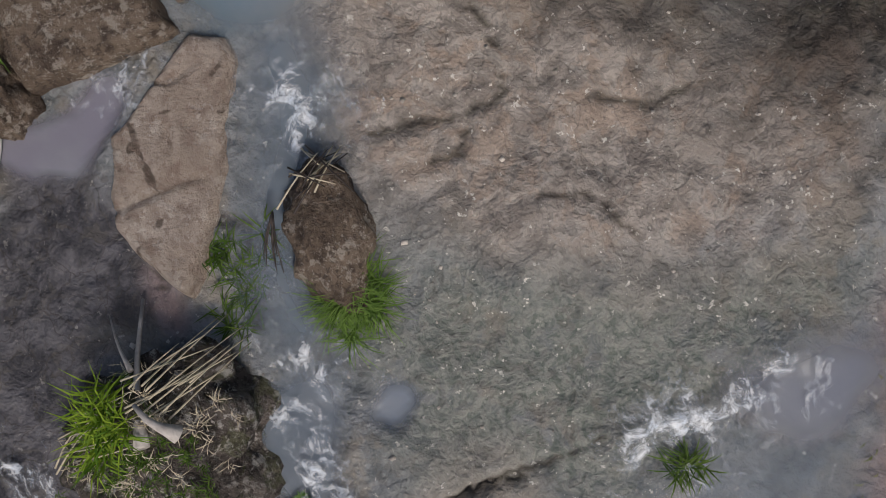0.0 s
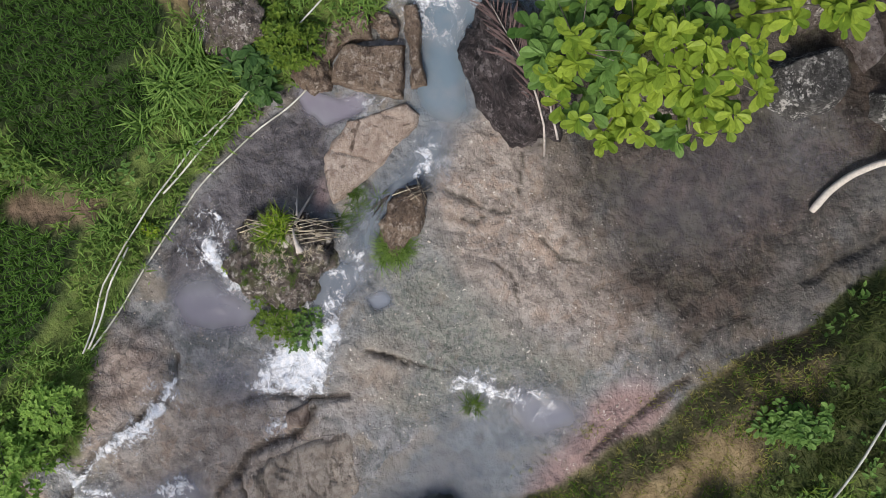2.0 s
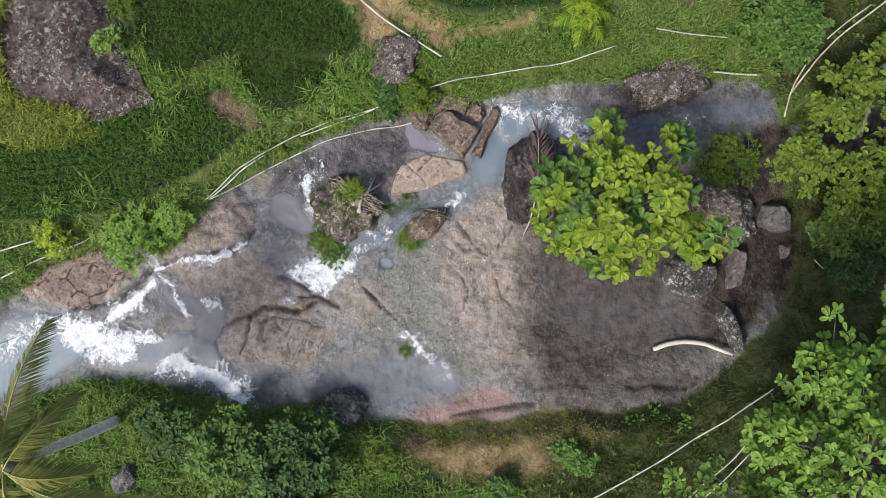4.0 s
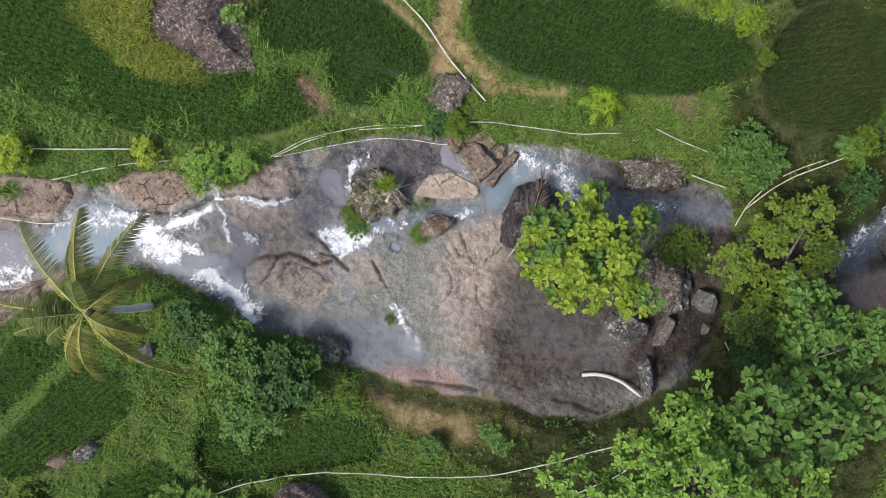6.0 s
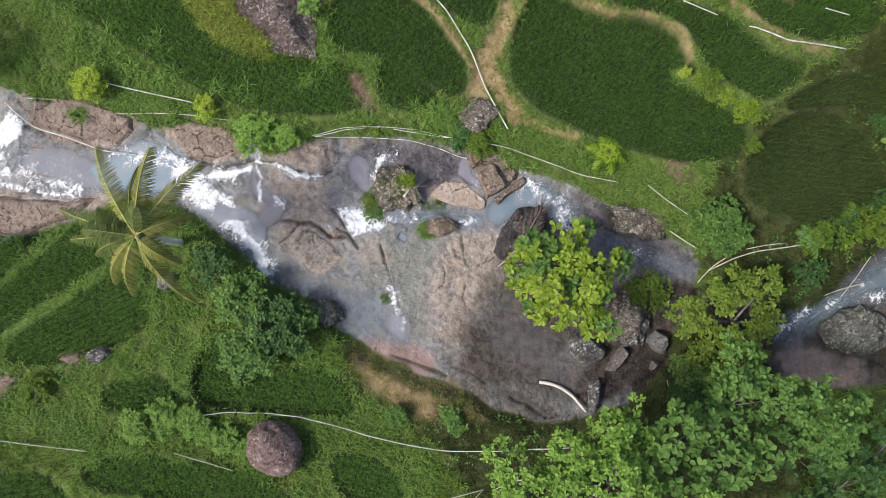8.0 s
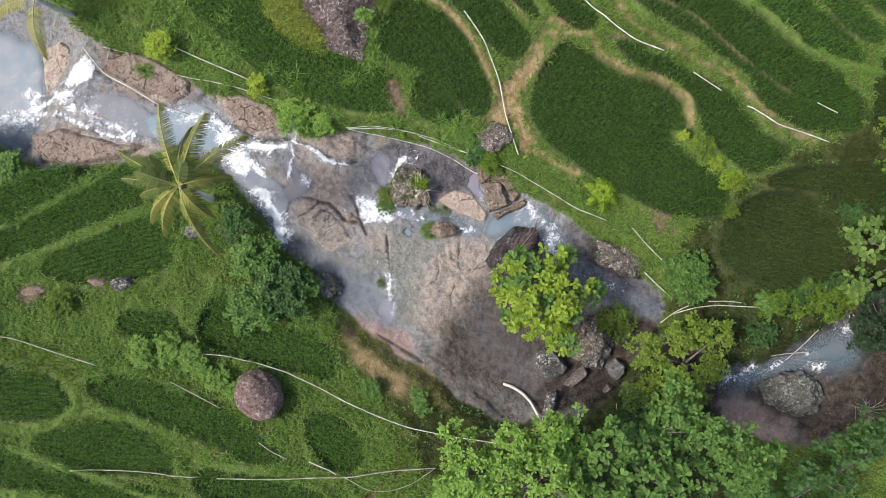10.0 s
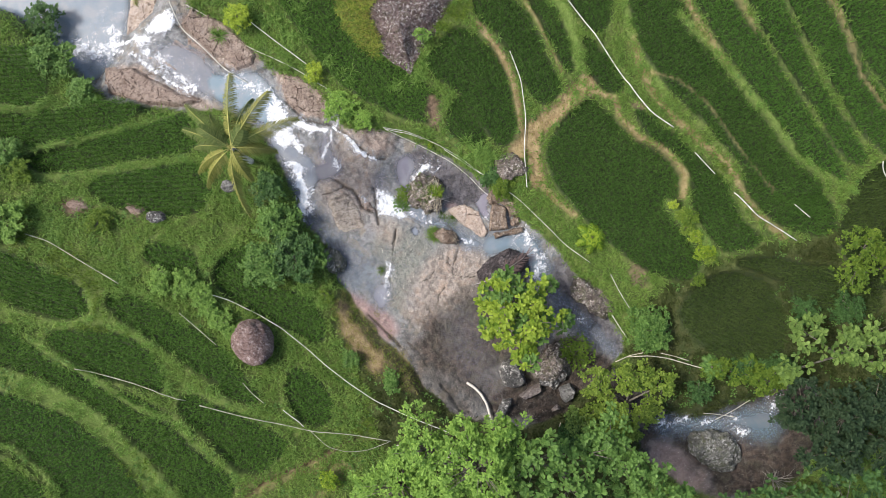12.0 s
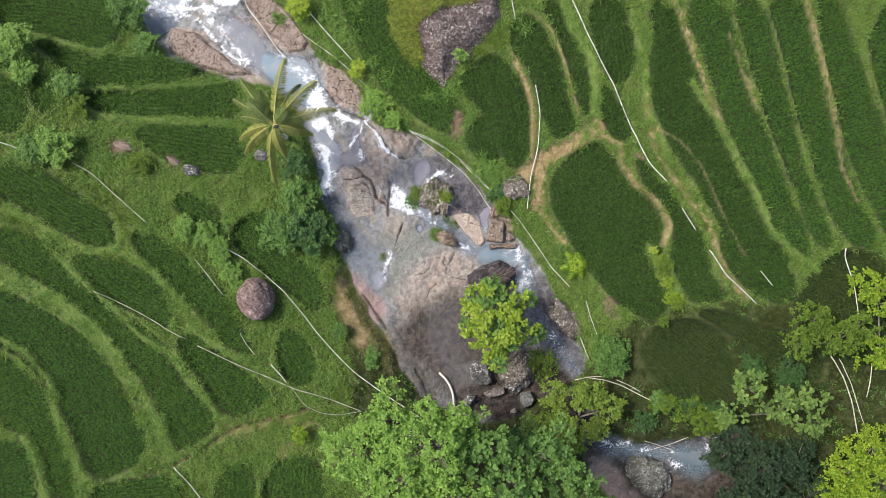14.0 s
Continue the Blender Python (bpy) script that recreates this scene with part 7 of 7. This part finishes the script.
LONG_PIPE = "long white plastic water pipe laid over the grass"
PIPES = [
    (LONG_PIPE, [(7.21, 12), (7.57, 9.98), (7.45, 7.6), (6.95, 5.59), (6.69, 3.15)], 0.055, PIPE, 0.15),
    (LONG_PIPE, [(9.51, 18.22), (10.75, 15.38), (11.98, 13.04), (13.18, 10.65), (14.17, 8.26), (15.16, 6.26), (16.39, 4.99)], 0.06, PIPE, 0.25),
    (LONG_PIPE, [(17.39, 3.16), (18.39, 1.56)], 0.05, PIPE, 0.45),
    (LONG_PIPE, [(19.27, 0.16), (20.25, -1.5), (21.37, -2.51), (22.52, -3.58)], 0.06, PIPE, 0.45),
    (LONG_PIPE, [(22.8, -1.3), (23.59, -2.29)], 0.05, PIPE, 0.45),
    (LONG_PIPE, [(5.44, 18.14), (5.75, 16.6)], 0.05, PIPE, 0.2),
    (LONG_PIPE, [(-13.49, 19.95), (-12.08, 18.79), (-10.29, 16.6), (-8.51, 15.25), (-6.71, 13.86), (-5.08, 12.28)], 0.05, PIPE, 0.10),
    (LONG_PIPE, [(-9.16, 17.52), (-7.68, 15.82), (-6.01, 14)], 0.05, PIPE, 0.3),
    (LONG_PIPE, [(-14.5, 20.3), (-14.05, 18.3), (-12.9, 16.85), (-11.7, 15.05), (-10.3, 13.8)], 0.055, PIPE, 0.42),
    (LONG_PIPE, [(-1.91, 9.0), (-0.61, 8.53), (0.56, 7.8), (1.67, 6.98), (2.68, 6.11), (3.58, 5.08), (4.6, 4.03), (5.97, 2.53), (6.86, 1.34), (7.59, 0.21), (8.59, -1.26), (9.75, -2.5)], 0.036, PIPE, 0.38),
    (LONG_PIPE, [(-1.82, 8.91), (-0.29, 8.25), (0.59, 7.7)], 0.04, PIPE, 0.34),
    (LONG_PIPE, [(1.82, 6.76), (2.65, 5.94), (3.54, 5.03), (4.34, 4.36)], 0.04, PIPE, 0.36),
    (LONG_PIPE, [(-0.73, -13.13), (-2.13, -12.77), (-3.4, -12.17), (-4.1, -11.85), (-4.96, -11.7)], 0.045, PIPE, 0.3),
    (LONG_PIPE, [(-1.53, -13.23), (-2.76, -12.85), (-3.83, -12.37), (-4.91, -11.78)], 0.04, PIPE, 0.3),
    (LONG_PIPE, [(4.26, 3.11), (3.89, 3.49), (3.2, 4.64), (2.16, 5.88), (0.89, 6.92), (-0.47, 7.97), (-1.87, 8.98)], 0.04, PIPE, 0.05),
    (LONG_PIPE, [(10.92, -3.52), (11.23, -4.7), (11.88, -6.4)], 0.036, PIPE, 0.2),
    (LONG_PIPE, [(10.61, -6.22), (11.29, -7.89)], 0.06, PIPE, 0.3),
    (LONG_PIPE, [(-15.59, 0.67), (-14.16, -0.11), (-13.18, -0.83), (-10.86, -2.74), (-9.5, -4.37), (-8.55, -5.68), (-7.14, -7.29), (-5.82, -8.61), (-3.41, -10.37), (-0.78, -12.1), (0.89, -13.03)], 0.045, PIPE, 0.35),
    (LONG_PIPE, [(-23.75, -2.69), (-20.62, -4.28), (-17.53, -6.1)], 0.05, PIPE_DULL, 0.3),
    (LONG_PIPE, [(-16.73, -6.58), (-13.96, -7.91), (-11.6, -8.93), (-10.01, -9.66), (-7.64, -10.4), (-5.25, -11.38)], 0.05, PIPE_DULL, 0.3),
    (LONG_PIPE, [(-10.21, -9.54), (-9.22, -10.96), (-8.03, -11.47), (-6.83, -11.61), (-5.25, -11.38)], 0.035, PIPE_DULL, 0.25),
    (LONG_PIPE, [(-25.86, 6.41), (-24.58, 5.73), (-22.45, 3.89), (-20.36, 2.08)], 0.05, PIPE_DULL, 0.3),
    (LONG_PIPE, [(-18.09, -14.88), (-17.02, -15.98), (-16.1, -17.14)], 0.05, PIPE, 0.3),
    (LONG_PIPE, [(-11.62, -7.95), (-11.01, -8.62), (-10.53, -9.26)], 0.05, PIPE, 0.3),
    (LONG_PIPE, [(-13.81, -5.73), (-13.41, -6.45), (-12.75, -7.27)], 0.045, PIPE_DULL, 0.3),
    (LONG_PIPE, [(-16.96, -0.52), (-16.02, -1.72), (-15.02, -3.01)], 0.045, PIPE_DULL, 0.3),
    (LONG_PIPE, [(-30.79, 7.81), (-30.02, 7.57), (-29.24, 7.26)], 0.05, PIPE, 0.3),
    (LONG_PIPE, [(28.35, 0.28), (29.23, -2.29), (29.55, -4.54)], 0.06, PIPE, 0.5),
]
for label, line, radius, material, lift in PIPES:
    pipe(label, line, radius, material, lift)
POLES = [
    ("bleached bamboo pole leaning over the bank", [(11.08, -9.13), (12.22, -9.16), (13.39, -9.53), (14.58, -10.15), (15.69, -10.7)], 0.08, 0.35),
    ("bleached bamboo pole over the dark pool", [(15.15, -13.63), (16.3, -14.02), (17.36, -14.42)], 0.06, 0.5),
    ("bleached bamboo pole over the dark pool", [(15.9, -14.24), (17.34, -13.82), (18.27, -13.34)], 0.06, 0.6),
    ("bleached pole beside the channel", [(10.21, -9.31), (11.11, -9.06), (11.95, -8.91)], 0.07, 0.5),
    ("bleached pole beside the channel", [(12.97, -9.09), (13.81, -9.45), (14.62, -9.9)], 0.06, 0.6),
    ("bleached bamboo stake among the boulders", [(6.76, -11.85), (6.33, -12.38)], 0.06, 0.6),
    ("bleached bamboo stake among the boulders", [(5.85, -12.47), (5.63, -12.77)], 0.06, 0.6),
    ("bleached bamboo pole over the shrubs", [(9.28, -9.73), (8.46, -10.47)], 0.06, 1.6),
    ("bare white trunk lying down the slope", [(27.4, -7.16), (28.51, -8.68), (29.13, -10.48), (29.53, -12.87)], 0.10, 0.8),
    ("bare white trunk lying down the slope", [(27.92, -7.31), (28.88, -8.87), (29.52, -10.88), (29.9, -12.06)], 0.07, 0.9),
    ("bare white trunk lying down the slope", [(30.18, -7.63), (30.19, -8.85), (29.99, -10.05)], 0.08, 0.9),
]
for label, line, radius, lift in POLES:
    pipe(label, line, radius * 0.7, BAMBOO, lift, "bamboo_pole", "bamboo poles", "pole", 8)

# ---- driftwood, dead fronds, sticks ----
log_line = on_ground([(0.3, -8.86), (0.75, -9.26), (1.1, -9.79), (1.34, -10.47), (1.41, -11.56)], 0.14, 18)
log_line[:, 2] = np.linspace(log_line[0, 2], log_line[-1, 2] + 0.25, 18)
single("driftwood_log", mesh_of("driftwood_log", *tube(log_line, np.r_[0.07, np.linspace(0.095, 0.075, 15), 0.06, 0.04], 10), DRIFT), "bleached curved driftwood log on dark mud", "log")


def skin_at(skin, x, y, reach=0.02):
    near = (skin[:, 0] - x) ** 2 + (skin[:, 1] - y) ** 2 < reach
    return max(float(skin[near, 2].max()) if near.any() else -9, float(ground_at(x, y)[0]))


def lying_frond(label, line, skin, leaflet, pairs, seed):
    q = curved(line, 14)
    q = np.c_[q, [skin_at(skin, x, y) + 0.06 for x, y in q]]
    r = np.random.default_rng(seed)
    root = thing("dead_frond", label, "palm frond", tuple(q[0]))
    part("rib", mesh_of("rib", *tube(q, np.linspace(0.032, 0.010, 14), 6), PALEROOT), root)
    u = np.repeat(np.linspace(3, 12.8, pairs), 2)
    spot = np.stack([np.interp(u, np.arange(14), q[:, k]) for k in range(3)], -1)
    lead = (q[-1] - q[0]) / np.linalg.norm(q[-1] - q[0])
    side = np.cross(lead, [0, 0, 1.0])[None] * np.tile([1, -1], pairs)[:, None]
    way = side * 0.55 + lead + r.normal(0, 0.15, (2 * pairs, 3)) + [0, 0, 0.05]
    for k in range(2 * pairs):
        part("leaflet", mesh_of("leaflet", *leaves(spot[k:k + 1], way[k:k + 1], leaflet, 0.05, 0.3, seed + k, False), DEAD, False), root)


lying_frond("dead grey brown palm frond lying over the boulder", [(2.11, -2.52), (2.96, -2.34), (4.13, -1.96), (5.14, -1.52), (5.72, -1.26)], black_skin, 1.0, 30, 600)
lying_frond("dead grey brown palm frond lying over the boulder", [(2.39, -2.75), (3.12, -2.55), (3.85, -2.31), (4.59, -2.15)], black_skin, 0.5, 20, 601)


def stick(label, line, skin, radius, material, lift=0.06, name="stick"):
    q = curved(line, 6)
    z = [skin_at(skin, x, y) for x, y in q]
    q = np.c_[q, np.linspace(z[0], z[-1], 6) + lift + np.array([0, 0.05, 0.09, 0.09, 0.05, 0])]
    return single(name, mesh_of(name, *tube(q, radius * (np.array([1.7, 1.1, 0.75, 0.6, 0.5, 0.4]) if name == "palm_stalk" else np.linspace(1, 0.5, 6)), 8), material), label, "stick", "sticks")


stick("dark bare stick by the boulder", [(6.15, -2.06), (5.28, -2.27), (4.85, -2.48)], black_skin, 0.03, DARKWOOD)
stick("dark bare stick by the boulder", [(5.94, -1.15), (5.37, -1.34), (4.79, -1.48)], black_skin, 0.025, DARKWOOD)
stick("pale grey palm stalk lying on the boulder", [(0.33, 3.79), (0.87, 3.58), (1.7, 3.18)], island_skin, 0.05, PALEROOT, 0.1, "palm_stalk")
stick("pale grey palm stalk lying on the boulder", [(0.2, 3.44), (0.49, 3.52), (0.71, 3.55)], island_skin, 0.06, PALEROOT, 0.1, "palm_stalk")
stick("pale grey palm stalk lying on the boulder", [(1.05, 3.52), (1.47, 3.54), (1.8, 3.6)], island_skin, 0.02, PALEROOT, 0.1, "palm_stalk")
r_st = np.random.default_rng(12)
for n in range(22):
    a = r_st.uniform(-0.35, 0.35) + 0.0
    mx, my = [(0.74, 3.05), (0.84, 4.43)][n % 3 == 0]
    mx, my = mx + r_st.normal(0, 0.16), my + r_st.normal(0, 0.20)
    reach = r_st.uniform(0.25, 0.5)
    ca, sa = math.cos(radians(-114) + 0.35 + a), math.sin(radians(-114) + 0.35 + a)
    stick("dry straw coloured stalk on the boulder", [(mx - ca * reach, my - sa * reach), (mx, my), (mx + ca * reach, my + sa * reach)], island_skin, 0.012, STRAW, 0.08, "dry_stalk")
for n in range(14):
    a = r_st.uniform(-1.2, 1.2)
    mx, my = 1.44, 0.67
    ca, sa = math.cos(radians(-110) + a), math.sin(radians(-110) + a)
    reach = r_st.uniform(0.2, 0.4)
    mx, my = mx + r_st.normal(0, 0.08), my + r_st.normal(0, 0.1)
    stick("dark twig caught on the oval rock", [(mx - ca * reach, my - sa * reach), (mx, my), (mx + ca * reach, my + sa * reach)], oval_skin, 0.012, STRAW if n % 2 else DARKWOOD, 0.05, "twig")
for n in range(6):
    x0, y0 = 1.41, 1.31
    x1, y1 = 1.03, 1.79
    stick("black twig trailing in the water", [(x0, y0), (x1 + r_st.normal(0, 0.1), y1 + r_st.normal(0, 0.1))], oval_skin, 0.012, DARKWOOD, 0.04, "twig")

# ---- pebbles and gravel on the rock ----
gx, gy, gr = scatter(4500, -12, 9, -12, 11, 31)
ok = (mask_at(inbed, gx, gy) > 0.9) & (mask_at(pools, gx, gy) < 0.35) & (mask_at(mud_shade, gx, gy) < 0.6) & (mask_at(dark, gx, gy) < 0.3) & (lump(gx, gy, 1.5, 3, 1) > -0.12)
gx, gy, gr = gx[ok], gy[ok], gr[ok]
r_peb = np.random.default_rng(33)
cube = np.array([[a, b, c] for a in (-1, 1) for b in (-1, 1) for c in (-1, 1)], float)
size = 0.010 + 0.034 * gr**7
pv = cube[None] * size[:, None, None] * r_peb.uniform(0.4, 1.0, (len(gx), 8, 3)) * [1, 1, 0.35]
turn = r_peb.uniform(0, 6.28, len(gx))
px, py = pv[..., 0] * np.cos(turn)[:, None] - pv[..., 1] * np.sin(turn)[:, None], pv[..., 0] * np.sin(turn)[:, None] + pv[..., 1] * np.cos(turn)[:, None]
pv = np.stack([px + gx[:, None], py + gy[:, None], pv[..., 2] + (ground_at(gx, gy) + size * 0.05)[:, None]], -1)
k = np.arange(len(gx))[:, None] * 8
pf = sum([(k + q).tolist() for q in ([0, 1, 3, 2], [4, 6, 7, 5], [0, 4, 5, 1], [2, 3, 7, 6], [0, 2, 6, 4], [1, 5, 7, 3])], [])
m_peb = Nodes("river pebbles", 0.8, 0.3)
m_peb.colour(m_peb.mix(m_peb.island(), (0.17, 0.15, 0.13), (0.58, 0.52, 0.46)))
single("pebbles", mesh_of("pebbles", pv.reshape(-1, 3), pf, m_peb.mat, True), "scattered small stones on the riverbed", "pebbles", kind="stuff")

# ---- dead shrub by the dark pool ----
dx, dy = 19.07, -19.06
dz = float(ground_at(dx, dy)[0])
dead = thing("dead_shrub", "bare grey dead shrub by the dark pool", "shrub", (dx, dy, dz))
r_dead = np.random.default_rng(77)
for n in range(20):
    a = n * 2.4 + r_dead.normal(0, 0.3)
    far, up = r_dead.uniform(0.5, 1.5), r_dead.uniform(0.5, 1.3)
    p0, p2 = np.array([dx, dy, dz]), np.array([dx + far * math.cos(a), dy + far * math.sin(a), dz + up])
    p1 = (p0 + p2) / 2 + np.array([0, 0, 0.25]) + r_dead.normal(0, 0.16, 3)
    branch = part("branch", mesh_of("branch", *tube(curved([p0, p1, p2], 6), np.linspace(0.030, 0.009, 6), 6), DEADWOOD), dead)
    for k in range(3):
        q = p1 + (p2 - p1) * r_dead.uniform(0.1, 0.7)
        w = q + np.array([r_dead.normal(0, 0.3), r_dead.normal(0, 0.3), r_dead.uniform(0, 0.3)])
        part("twig", mesh_of("twig", *tube([q, (q + w) / 2, w], [0.011, 0.008, 0.004], 5), DEADWOOD), branch)
